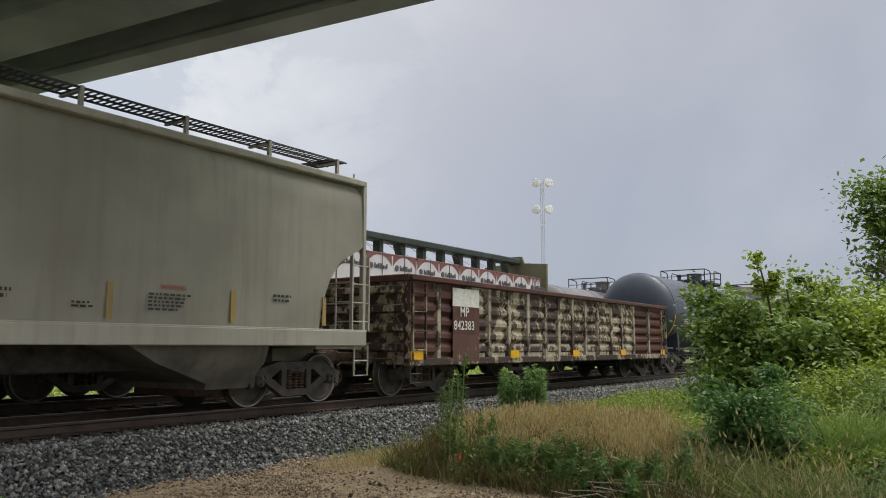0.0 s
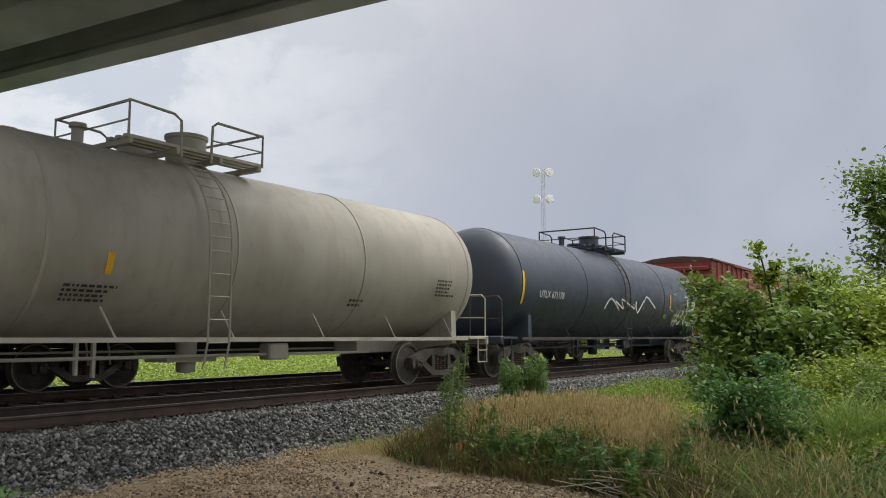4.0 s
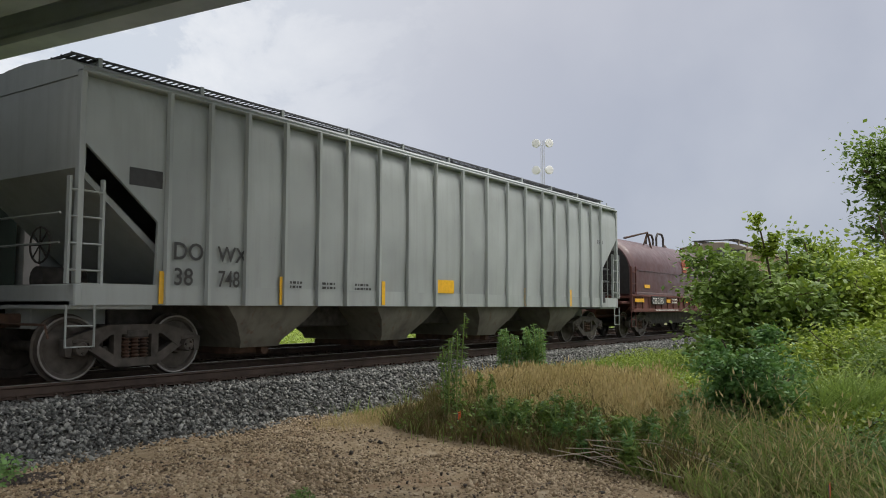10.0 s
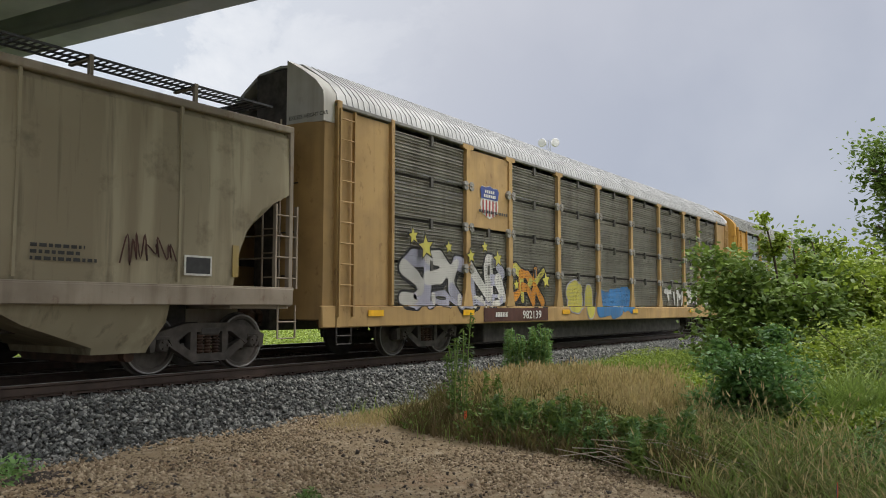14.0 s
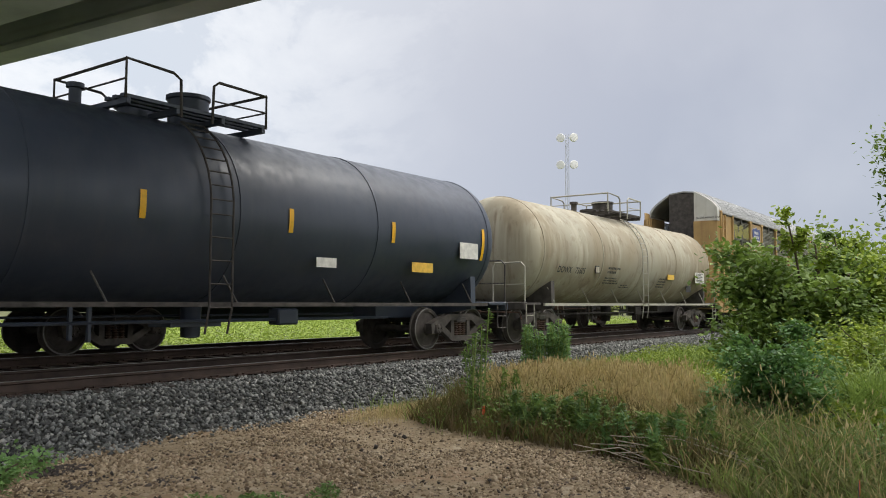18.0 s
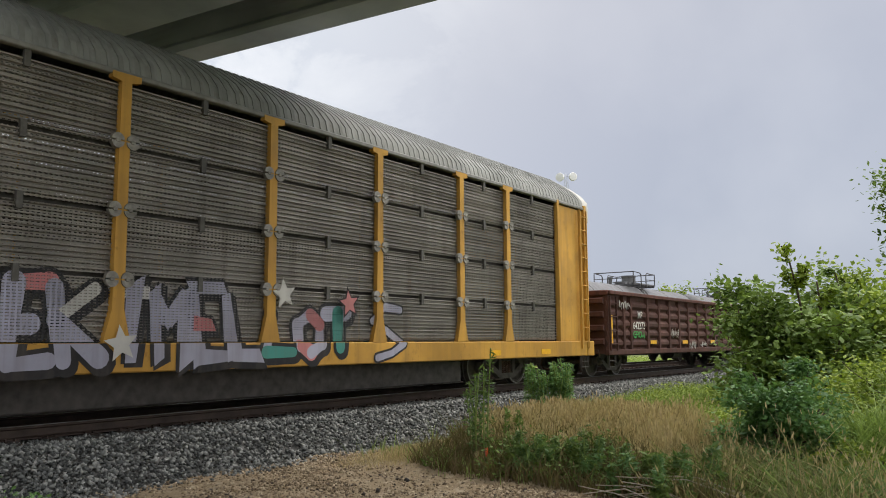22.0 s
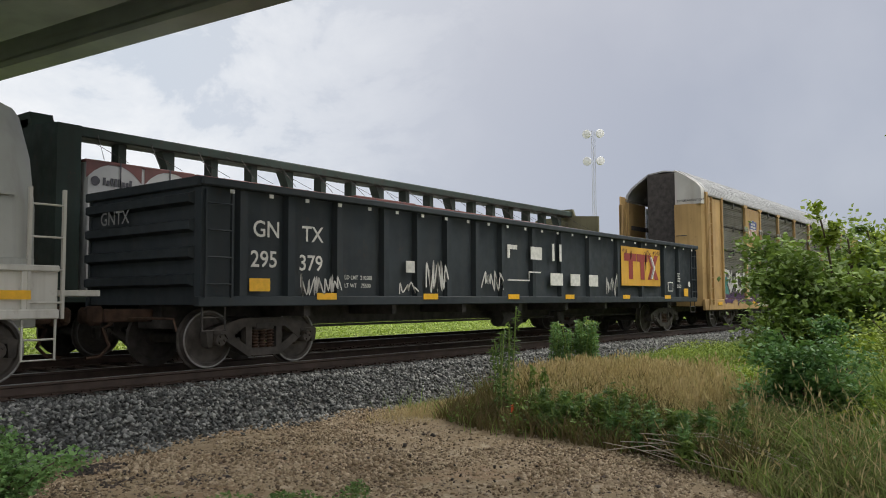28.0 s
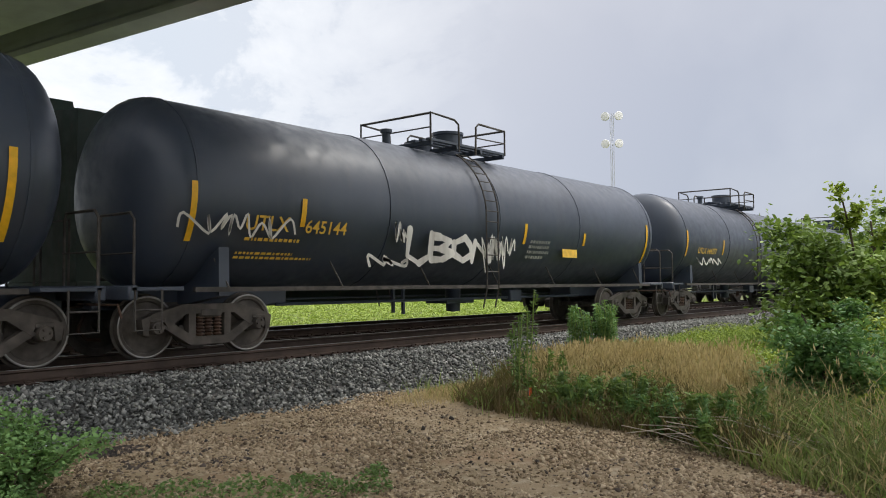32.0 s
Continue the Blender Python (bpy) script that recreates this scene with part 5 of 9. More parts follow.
    # the roof: an arched sheet with ribs across it
    arch = [(-W + 0.02, eave), (-1.48, eave + 0.20), (-1.30, eave + 0.42), (-1.0, eave + 0.64), (-0.6, ridge - 0.07), (0.0, ridge), (0.6, ridge - 0.07), (1.0, eave + 0.64), (1.30, eave + 0.42), (1.48, eave + 0.20), (W - 0.02, eave)]
    s = Shape()
    under = [(y * 0.95, z - 0.05) for y, z in reversed(arch)]
    s.prism(arch + under, 0.05, L - 0.05, "x")
    part("roof", s, roof, car)
    s = Shape()
    rib = [(y * 1.007, z + 0.011 if z > eave else z) for y, z in arch]
    x = 0.3
    while x < L - 0.2:
        s.prism(rib + under, x, x + 0.075, "x")
        x += 0.17
    part("roof_ribs", s, roof, car)
    # end doors: quarter-round leaves in two colours
    for e in (0, 1):
        f = (lambda x: x) if e == 0 else (lambda x: L - x)
        for sgn in (-1, 1):
            s = Shape()
            if sgn > 0 and e == 0:
                s.box(-0.42, 0.0, W - 0.05, W, sill + 0.15, 4.9, 0.01)
                s.box(-0.42, -0.34, W - 0.12, W + 0.03, sill + 0.15, 4.6, 0.01)
                part("end_door", s, frame_mat, car, "end door leaf folded back open")
                continue
            pts = [(f(0.0), sgn * (W - 0.04)), (f(-0.22), sgn * (W - 0.10)), (f(-0.36), sgn * 1.15), (f(-0.40), sgn * 0.55), (f(-0.34), sgn * 0.55), (f(-0.30), sgn * 1.12), (f(-0.16), sgn * (W - 0.16)), (f(0.05), sgn * (W - 0.1))]
            s.prism(pts, sill + 0.15, 4.42, "z")
            d = part("end_door", s, frame_mat, car)
            s = Shape()
            xa, xb = sorted((f(-0.30), f(0.06)))
            s.prism([(sgn * 0.55, 4.42), (sgn * 0.55, ridge - 0.08), (sgn * 1.0, eave + 0.62), (sgn * 1.30, eave + 0.40), (sgn * 1.48, eave + 0.18), (sgn * (W - 0.05), eave), (sgn * (W - 0.05), 4.42)], xa, xb, "x")
            part("door_top", s, top_band, d)
            if e == 0 and top_band is band_white:
                end_words(car, "EXCESS HEIGHT CAR", -0.306, -0.62, 4.52, 0.105, stencil_black)
            for z in (1.6, 2.4, 3.3):
                s = Shape()
                s.tube([(f(-0.43), sgn * 0.6, z), (f(-0.43), sgn * 1.0, z)], 0.015, 5)
                part("grab_iron", s, iron, d)
        s = Shape()
        s.box(min(f(0.02), f(0.10)), max(f(0.02), f(0.10)), -0.62, 0.62, sill + 0.3, ridge - 0.12)
        part("inner_gate", s, iron, car)
        bogie(car, f(3.55))
    for z in (deck - 0.06, 2.95):
        s = Shape()
        s.box(0.3, L - 0.3, -W + 0.14, W - 0.14, z - 0.05, z + 0.02)
        part("vehicle_deck", s, iron, car)
    s = Shape()
    s.box(-0.4, L + 0.4, -0.3, 0.3, 0.60, 1.0, 0.02)
    s.box(5.7, L - 5.7, -1.2, 1.2, 0.17, 0.92, 0.03)
    part("centre_sill", s, iron, car)
    couplers(car, L)
    if logo:
        a, b = ([1.70] + list(post_x) + [L - 1.70])[logo_bay:logo_bay + 2]
        zl = deck + 0.03 + 2 * (eave - 0.14 - deck) / 4
        s = Shape()
        s.box(a + 0.08, b - 0.08, -W + 0.02, -W + 0.06, zl, eave - 0.12, 0.01)
        part("logo_panel", s, frame_mat, car)
        shield(car, (a + b) / 2, zl + logo[2] + 0.1, logo[0], logo[1], -W + 0.012, len(logo) < 4)
    return car


def shield(car, x, z, w, h, y, barred=True):
    """A railway shield drawn as plain shapes: a blue head over red and white bars."""
    out = [(-1, 0.75), (-0.85, 0.92), (-0.4, 0.88), (0, 1.0), (0.4, 0.88), (0.85, 0.92), (1, 0.75), (0.9, 0.35), (1.0, -0.2), (0.85, -0.7), (0, -1.0), (-0.85, -0.7), (-1.0, -0.2), (-0.9, 0.35)]
    s = Shape()
    s.add([(x + p * w * 0.5, y, z + q * h * 0.5) for p, q in out], [tuple(range(len(out)))])
    part("shield_field", s, stencil_white, car, "white shield of a railway mark")
    s = Shape()
    s.add([(x + p * w * 0.52, y - 0.008, z + (q * 0.97) * h * 0.5) for p, q in [out[13], *out[:8], (0.9, 0.18), (-0.9, 0.18)]], [tuple(range(11))])
    part("shield_head", s, logo_blue, car, "blue head of a railway shield")
    s = Shape()
    for k in range(5 if barred else 0):
        u = -0.72 + k * 0.36
        lo = -0.72 if abs(u) > 0.5 else -0.86
        s = Shape()
        s.add([(x + (u - 0.075) * w * 0.5, y - 0.008, z + lo * h * 0.5), (x + (u + 0.075) * w * 0.5, y - 0.008, z + lo * h * 0.5), (x + (u + 0.075) * w * 0.5, y - 0.008, z + 0.1 * h * 0.5), (x + (u - 0.075) * w * 0.5, y - 0.008, z + 0.1 * h * 0.5)], [(0, 1, 2, 3)])
        part("shield_bar", s, stencil_red, car, "red bar of a railway shield")
    s = Shape()
    for r, (u0, u1) in enumerate(((-0.55, 0.55), (-0.68, 0.68))):
        zc = 0.62 - r * 0.27
        n = 5 + r * 2
        for k in range(n):
            a = u0 + (u1 - u0) * k / n
            s.add([(x + a * w * 0.5, y - 0.014, z + (zc - 0.09) * h * 0.5), (x + (a + (u1 - u0) / n * 0.7) * w * 0.5, y - 0.014, z + (zc - 0.09) * h * 0.5), (x + (a + (u1 - u0) / n * 0.7) * w * 0.5, y - 0.014, z + (zc + 0.09) * h * 0.5), (x + a * w * 0.5, y - 0.014, z + (zc + 0.09) * h * 0.5)], [(0, 1, 2, 3)])
    part("shield_print", s, stencil_white, car)

# ---- ground, tracks, bridge ----
GROUND = -0.70


def ground_sheet():
    """One sheet to the horizon, finer near the camera, with a low grassy bank east of the dirt."""
    xs = np.concatenate([[-3000, -900, -300, -100, -40, -20], np.arange(-12, 40, 0.5), [42, 46, 52, 60, 75, 100, 150, 300, 900, 3000]])
    ys = np.concatenate([[-3000, -900, -300, -100, -40, -20], np.arange(-12, 9.6, 0.5), [10.5, 20.5, 21.5, 23, 26, 30, 40, 60, 120, 300, 900, 3000]])
    v = []
    for y in ys:
        for x in xs:
            z = GROUND
            if -12 <= x <= 40 and y < 9.6:
                z += 0.05 * noise.noise((x * 0.35, y * 0.35, 0)) + 0.025 * noise.noise((x * 1.3, y * 1.3, 4))
                bank = max(0.0, min(1.0, (x - 8.8) / 2.2)) * max(0.0, min(1.0, (8.2 - y) / 1.2)) * max(0.0, min(1.0, (y - 0.5) / 2.5)) * max(0.0, min(1.0, (17 - x) / 4))
                z += 0.30 * bank
            if y >= 10 and y <= 20.6 and -100 < x < 300:
                z = GROUND - 0.02
            if y > 21:
                z = GROUND + min(0.25, (y - 21) * 0.03)
            v.append((x, y, z))
    n = len(xs)
    f = [(j * n + i, j * n + i + 1, (j + 1) * n + i + 1, (j + 1) * n + i) for j in range(len(ys) - 1) for i in range(n - 1)]
    s = Shape()
    s.add(v, f)
    return tagged(part("ground", s, earth()), "pale caliche dirt giving way to green verge", "ground", "", "structure")


ground_sheet()
ballast_grey = rocks("crushed_stone", (0.05, 0.052, 0.05), (0.165, 0.172, 0.165), (0.45, 0.455, 0.425))
dirt_stone = rocks("caliche_stone", (0.11, 0.075, 0.045), (0.36, 0.27, 0.165), (0.68, 0.56, 0.39))


def ballast_bed(y0):
    s = Shape()
    s.prism([(y0 - 2.45, GROUND - 0.05), (y0 - 1.70, -0.225), (y0 + 1.70, -0.225), (y0 + 2.45, GROUND - 0.05)], -90, 420, "x")
    n = Nodes("ballast_bed")
    col = n.mix(n.band(n.noise(18, 6, rough=0.7), 0.35, 0.65), (0.055, 0.053, 0.05), (0.19, 0.187, 0.178))
    me = n.done(col, 0.9, 0, n.noise(20, 6), 0.9, 0.03)
    return tagged(part("ballast", s, MATS.setdefault("ballast_bed", me)), "grey crushed-stone ballast bed under the rails", "ballast", "", "structure")


ballast_bed(TRACK_Y)
ballast_bed(TRACK_Y + 4.3)
s = Shape()
s.box(-90, 420, TRACK_Y + 1.7, TRACK_Y + 2.6, GROUND - 0.03, -0.42, 0.05)
tagged(part("ballast_infill", s, MATS["ballast_bed"]), "grey crushed stone between the two tracks", "ballast", "", "structure")


def scattered_stones(name, places, sizes, material, label, seed):
    """Broken stones: squashed octahedra with bent corners, in one mesh."""
    r = np.random.RandomState(seed)
    n = len(places)
    base = np.array([(1, 0, 0), (0, 1, 0), (-1, 0, 0), (0, -1, 0), (0.25, 0.2, 0.85), (-0.1, 0.1, -0.8)], float)
    face = np.array([(0, 1, 4), (1, 2, 4), (2, 3, 4), (3, 0, 4), (1, 0, 5), (2, 1, 5), (3, 2, 5), (0, 3, 5)])
    v = base[None] * (1 + r.uniform(-0.4, 0.4, (n, 6, 3)))
    v *= r.uniform(0.6, 1.1, (n, 1, 3))
    a = r.uniform(0, 2 * math.pi, (n, 1))
    c, sn = np.cos(a), np.sin(a)
    x, y = v[..., 0] * c - v[..., 1] * sn, v[..., 0] * sn + v[..., 1] * c
    t = r.uniform(-0.8, 0.8, (n, 1))
    z, y = v[..., 2] * np.cos(t) + y * np.sin(t), y * np.cos(t) - v[..., 2] * np.sin(t)
    v = np.stack([x, y, z], -1) * np.asarray(sizes)[:, None, None] + np.asarray(places)[:, None, :]
    f = face[None] + (np.arange(n) * 6)[:, None, None]
    return bulk(name, v.reshape(-1, 3), f.reshape(-1, 3), material, label, "stones")


def ballast_stones():
    r = np.random.RandomState(4)
    n = 64000
    x = 1.0 + 45 * r.uniform(0, 1, n) ** 1.5
    y = TRACK_Y - 2.95 + r.uniform(0, 1, n) * 2.08
    slope = np.clip((y - (TRACK_Y - 2.45)) / 0.7, 0, 1)
    keep = r.uniform(0, 1, n) < np.clip((y - (TRACK_Y - 2.85)) / 0.5 + 0.02 + 0.25 * np.sin(x * 2.1) * np.sin(x * 0.77), 0.01, 1)
    z = GROUND - 0.02 + slope * (0.492) + r.uniform(-0.01, 0.035, n)
    x, y, z = x[keep], y[keep], z[keep]
    scattered_stones("ballast_stones", np.stack([x, y, z], -1), 0.020 + 0.032 * r.uniform(0, 1, len(x)) ** 1.3, ballast_grey, "loose grey crushed stones on the ballast shoulder", 5)


ballast_stones()


def dirt_stones():
    r = np.random.RandomState(9)
    n = 90000
    x, y = r.uniform(1.5, 9.8, n), r.uniform(-1.0, 9.2, n)
    keep = (np.hypot(x - 1, y - 8) < 9.0) & (r.uniform(0, 1, n) < 0.35 + 0.65 * (np.sin(x * 1.7) * np.cos(y * 1.3 + 1) > -0.2))
    x, y = x[keep], y[keep]
    z = np.array([GROUND + 0.05 * noise.noise((a * 0.35, b * 0.35, 0)) + 0.025 * noise.noise((a * 1.3, b * 1.3, 4)) for a, b in zip(x, y)])
    size = 0.008 + 0.026 * r.uniform(0, 1, len(x)) ** 2.6
    scattered_stones("dirt_gravel", np.stack([x, y, z + 0.002], -1), size, dirt_stone, "pale gravel strewn over the caliche dirt", 10)


dirt_stones()


def strewn_stones():
    """Dark and pale larger stones in loose drifts on the dirt."""
    r = np.random.RandomState(19)
    for name, mat, spots, label in (("dark_gravel", ballast_dark, [(4.4, 8.0, 0.32, 500), (4.8, 6.65, 0.28, 120), (4.6, 7.3, 0.5, 60), (5.6, 7.2, 0.9, 50), (6.5, 6.3, 1.3, 40), (7.2, 4.6, 1.3, 40), (7.6, 6.6, 1.0, 20), (6.8, 3.2, 0.7, 50), (4.0, 7.2, 0.4, 80)], "dark stones strewn in drifts on the dirt"), ("pale_gravel", dirt_pale, [(4.9, 7.8, 0.6, 700), (5.2, 6.6, 0.7, 700), (6.0, 6.0, 0.9, 700), (6.9, 3.3, 0.8, 1100), (7.2, 4.0, 0.7, 600), (6.4, 2.6, 0.6, 600), (5.0, 7.2, 0.5, 400)], "pale broken caliche stones in drifts on the dirt")):
        c, size = [], []
        for x, y, rad, n in spots:
            a, d = r.uniform(0, 6.28, n), rad * np.sqrt(r.uniform(0, 1, n))
            c.append(np.stack([x + d * np.cos(a), y + d * np.sin(a) * 0.7, np.full(n, GROUND + 0.012)], -1))
            size.append(0.010 + 0.034 * r.uniform(0, 1, n) ** 2)
        scattered_stones(name, np.concatenate(c), np.concatenate(size), mat, label, 21)


ballast_dark = rocks("dark_stone", (0.035, 0.03, 0.028), (0.07, 0.055, 0.045), (0.14, 0.11, 0.09))
dirt_pale = rocks("pale_caliche", (0.24, 0.17, 0.10), (0.46, 0.355, 0.23), (0.64, 0.52, 0.36))
strewn_stones()



def leaf_litter():
    """Dark dead leaves and bark flakes lying flat in drifts on the dirt."""
    r = np.random.RandomState(31)
    n = 5200
    x, y = r.uniform(3.0, 9.6, n), r.uniform(1.5, 8.8, n)
    drift = np.array([noise.noise((a * 1.1, b * 1.1, 12)) + 0.6 * noise.noise((a * 3.1, b * 3.1, 2)) for a, b in zip(x, y)])
    keep = (drift > r.uniform(-0.25, 0.55, n)) & (np.hypot(x - 1, y - 8) < 8.6)
    x, y = x[keep], y[keep]
    z = np.array([GROUND + 0.05 * noise.noise((a * 0.35, b * 0.35, 0)) + 0.025 * noise.noise((a * 1.3, b * 1.3, 4)) for a, b in zip(x, y)])
    leaves("leaf_litter", np.stack([x, y, z + 0.014], -1), 0.030, 32, rocks("dead_leaf", (0.035, 0.024, 0.018), (0.09, 0.06, 0.04), (0.20, 0.14, 0.09)), "dark dead leaves strewn over the dirt", None, "leaf litter", droop=0.0, long=1.5, flat=0.25)


rail_steel = plain("rail_steel", (0.075, 0.05, 0.039), 0.6, 0.3, 0.3, 4.0)
rail_head = plain("rail_head_worn", (0.30, 0.29, 0.28), 0.4, 0.8, 0.15, 4.0)
tie_wood = plain("tarred_tie_wood", (0.042, 0.032, 0.026), 0.9, 0, 0.5, 5.0, 0.5)


def track(y0, label):
    t = group_at("railway_track", pose(0, y0, 0), label, "railway track", "", "structure")
    for sgn in (-1, 1):
        s = Shape()
        c = sgn * 0.755
        s.prism([(c - 0.075, -0.175), (c - 0.075, -0.160), (c - 0.012, -0.140), (c - 0.010, -0.05), (c - 0.036, -0.035), (c - 0.036, -0.006), (c + 0.036, -0.006), (c + 0.036, -0.035), (c + 0.010, -0.05), (c + 0.012, -0.140), (c + 0.075, -0.160), (c + 0.075, -0.175)], -90, 420, "x")
        s.slot = 1
        s.box(-90, 420, c - 0.03, c + 0.03, -0.007, 0.0)
        part("rail", s, [rail_steel, rail_head], t)
    s = Shape()
    s.box(-0.115, 0.115, -1.3, 1.3, -0.36, -0.185, 0.012)
    me = s.mesh("tie")
    me.materials.append(tie_wood)
    rnd = random.Random(3)
    for k in range(120):
        part("tie", me, tie_wood, t, "", pose(-6 + k * 0.53, rnd.uniform(-0.05, 0.05), rnd.uniform(-0.008, 0.004), 0, 0, rnd.uniform(-1, 1)))
    s = Shape()
    for k in range(120):
        for sgn in (-1, 1):
            x, c = -6 + k * 0.53, sgn * 0.755
            s.box(x - 0.09, x + 0.09, c - 0.17, c + 0.17, -0.187, -0.172)
            for dx in (-0.06, 0.06):
                s.box(x + dx - 0.012, x + dx + 0.012, c - 0.11, c - 0.07, -0.175, -0.145)
                s.box(x + dx - 0.012, x + dx + 0.012, c + 0.07, c + 0.11, -0.175, -0.145)
    part("tie_plates", s, rail_steel, t)
    return t


track(TRACK_Y, "steel rails on dark timber ties carrying the moving train")
track(TRACK_Y + 4.3, "steel rails on dark timber ties under parked wagons")


def bridge():
    """A concrete road bridge crossing over the tracks: deck slab on I-shaped girders, on column bents."""
    m = Matrix.Translation((12.16, 0, 0)) @ Matrix.Rotation(radians(5.6), 4, "Z")
    b = group_at("road_bridge", m, "grey concrete girder bridge crossing over the tracks", "bridge")
    mat = concrete()
    z = 7.30
    x = -0.36
    edge = [(x - 0.33, z), (x - 0.33, z + 0.16), (x - 0.1, z + 0.36), (x - 0.1, z + 0.95), (x - 0.2, z + 1.08), (x - 0.2, z + 1.2), (x + 0.2, z + 1.2), (x + 0.2, z + 1.08), (x + 0.1, z + 0.95), (x + 0.1, z + 0.36), (x + 0.33, z + 0.16), (x + 0.33, z)]
    outlines = [edge] + [[(x - 0.68, z + 0.03), (x - 0.70, z + 0.06), (x - 0.74, z + 1.2), (x + 0.74, z + 1.2), (x + 0.70, z + 0.06), (x + 0.68, z + 0.03)] for x in (-2.5, -5.1, -7.7)]
    for prof in outlines:
        s = Shape()
        s.loft([[(px, y, pz) for px, pz in prof] for y in (-24, 46)])
        part("girder", s, mat, b)
    s = Shape()
    s.box(-9.2, 0.0, -24, 46, z + 1.2, z + 1.45, 0.03)
    part("deck_slab", s, mat, b)
    for x in (-9.2, -0.28):
        s = Shape()
        s.box(x, x + 0.28, -24, 46, z + 1.45, z + 2.25, 0.03)
        part("parapet", s, mat, b)
    for y in (-14.0, 33.0):
        s = Shape()
        s.box(-9.0, -0.2, y - 0.6, y + 0.6, z - 1.0, z, 0.05)
        part("bent_cap", s, mat, b)
        for x in (-7.2, -1.8):
            s = Shape()
            s.lathe([(GROUND - 0.2, 0.5), (z - 0.95, 0.5)], (x, y, 0), "z", 20)
            part("column", s, mat, b)
    return b


bridge()


def radio_mast():
    """A slim lattice mast with four drum antennas."""
    t = group_at("radio_mast", pose(151.5, 77.1, GROUND), "slim grey lattice radio mast with white drum dishes", "radio mast")
    steel = plain("mast_steel", (0.55, 0.56, 0.58), 0.5, 0.3)
    white = plain("dish_white", (0.92, 0.92, 0.92), 0.5, 0, 0.03)
    H, w = 37.6, 0.42
    legs = [(w * math.cos(a), w * math.sin(a)) for a in (0.5, 2.6, 4.7)]
    s = Shape()
    for x, y in legs:
        s.tube([(x, y, 0), (x, y, H)], 0.05, 5)
    part("mast_leg", s, steel, t)
    s = Shape()
    n = 48
    for k in range(n):
        z0, z1 = H * k / n, H * (k + 1) / n
        for i in range(3):
            a, b = legs[i], legs[(i + 1) % 3]
            if k % 2:
                a, b = b, a
            s.tube([(*a, z0), (*b, z1)], 0.022, 4)
    part("lattice_brace", s, steel, t)
    for z in (36.8, 31.0):
        for d in (-1, 1):
            s = Shape()
            ax = Vector((-0.62, -0.78, 0)) if d > 0 else Vector((-0.99, -0.12, 0))
            c = Vector((0.50 * d, -1.0 * d, z)) + ax * 0.3
            u = ax.orthogonal().normalized()
            w2 = ax.cross(u)
            rings = []
            for off, rr in ((0.0, 0.3), (0.15, 0.88), (0.55, 0.92), (0.62, 0.87), (0.70, 0.02)):
                rings.append([c + ax * off + (u * math.cos(q) + w2 * math.sin(q)) * rr for q in [2 * math.pi * k / 18 for k in range(18)]])
            s.loft(rings)
            part("drum_dish", s, white, t)
    return t


radio_mast()


# ---- plants ----
def leaves(name, centres, size, seed, material, label, parent=None, category="", droop=0.4, long=1.8, flat=1.0):
    """A leaf at every place: a pointed blade of two bent halves."""
    r = np.random.RandomState(seed)
    n = len(centres)
    d = r.normal(size=(n, 3))
    d[:, 2] = (d[:, 2] * 0.5 - droop * 0.3) * flat
    d /= np.linalg.norm(d, axis=1)[:, None]
    up = np.array([0, 0, 1.0]) + r.normal(size=(n, 3)) * 0.6 * flat
    sd = np.cross(d, up)
    sd /= np.linalg.norm(sd, axis=1)[:, None] + 1e-6
    nn = np.cross(sd, d)
    sz = (size * r.uniform(0.6, 1.3, n))[:, None]
    c = np.asarray(centres)
    base, tip = c - d * sz * long / 2, c + d * sz * long / 2
    mid = c + nn * sz * 0.12
    l, q = c + sd * sz * 0.5 - d * sz * 0.1, c - sd * sz * 0.5 - d * sz * 0.1
    v = np.stack([base, l, tip, q, mid], 1).reshape(-1, 3)
    k = (np.arange(n) * 5)[:, None]
    f = np.concatenate([k + np.array([[0, 4, 1]]), k + np.array([[1, 4, 2]]), k + np.array([[2, 4, 3]]), k + np.array([[3, 4, 0]])])
    return bulk(name, v, f, material, label, category, parent)


leaf_litter()
bark = plain("bark", (0.10, 0.075, 0.055), 0.9, 0, 0.3, 12.0, 0.6)
leaf_bright = leaf_material("leaf_bright", (0.11, 0.17, 0.024), (0.38, 0.47, 0.065))
leaf_deep = leaf_material("leaf_deep", (0.06, 0.125, 0.04), (0.20, 0.31, 0.10))
leaf_meadow = leaf_material("leaf_meadow", (0.20, 0.30, 0.05), (0.40, 0.50, 0.10))
leaf_fresh = leaf_material("leaf_fresh", (0.075, 0.165, 0.055), (0.23, 0.40, 0.14))
leaf_blue = leaf_material("leaf_blue", (0.055, 0.15, 0.05), (0.20, 0.38, 0.13))
leaf_sage = leaf_material("leaf_sage", (0.06, 0.115, 0.028), (0.24, 0.34, 0.085))
straw = leaf_material("dry_grass", (0.34, 0.24, 0.12), (0.78, 0.62, 0.36), 0.8)
green_grass = leaf_material("green_grass", (0.11, 0.18, 0.045), (0.40, 0.52, 0.16), 0.7)


def limb_points(rnd, start, way, length, wobble=0.2, n=5):
    pts, p, d = [Vector(start)], Vector(start), Vector(way).normalized()
    for k in range(n):
        d = (d + Vector((rnd.uniform(-1, 1), rnd.uniform(-1, 1), rnd.uniform(-0.6, 0.8))) * wobble).normalized()
        p = p + d * length / n
        pts.append(p.copy())
    return pts


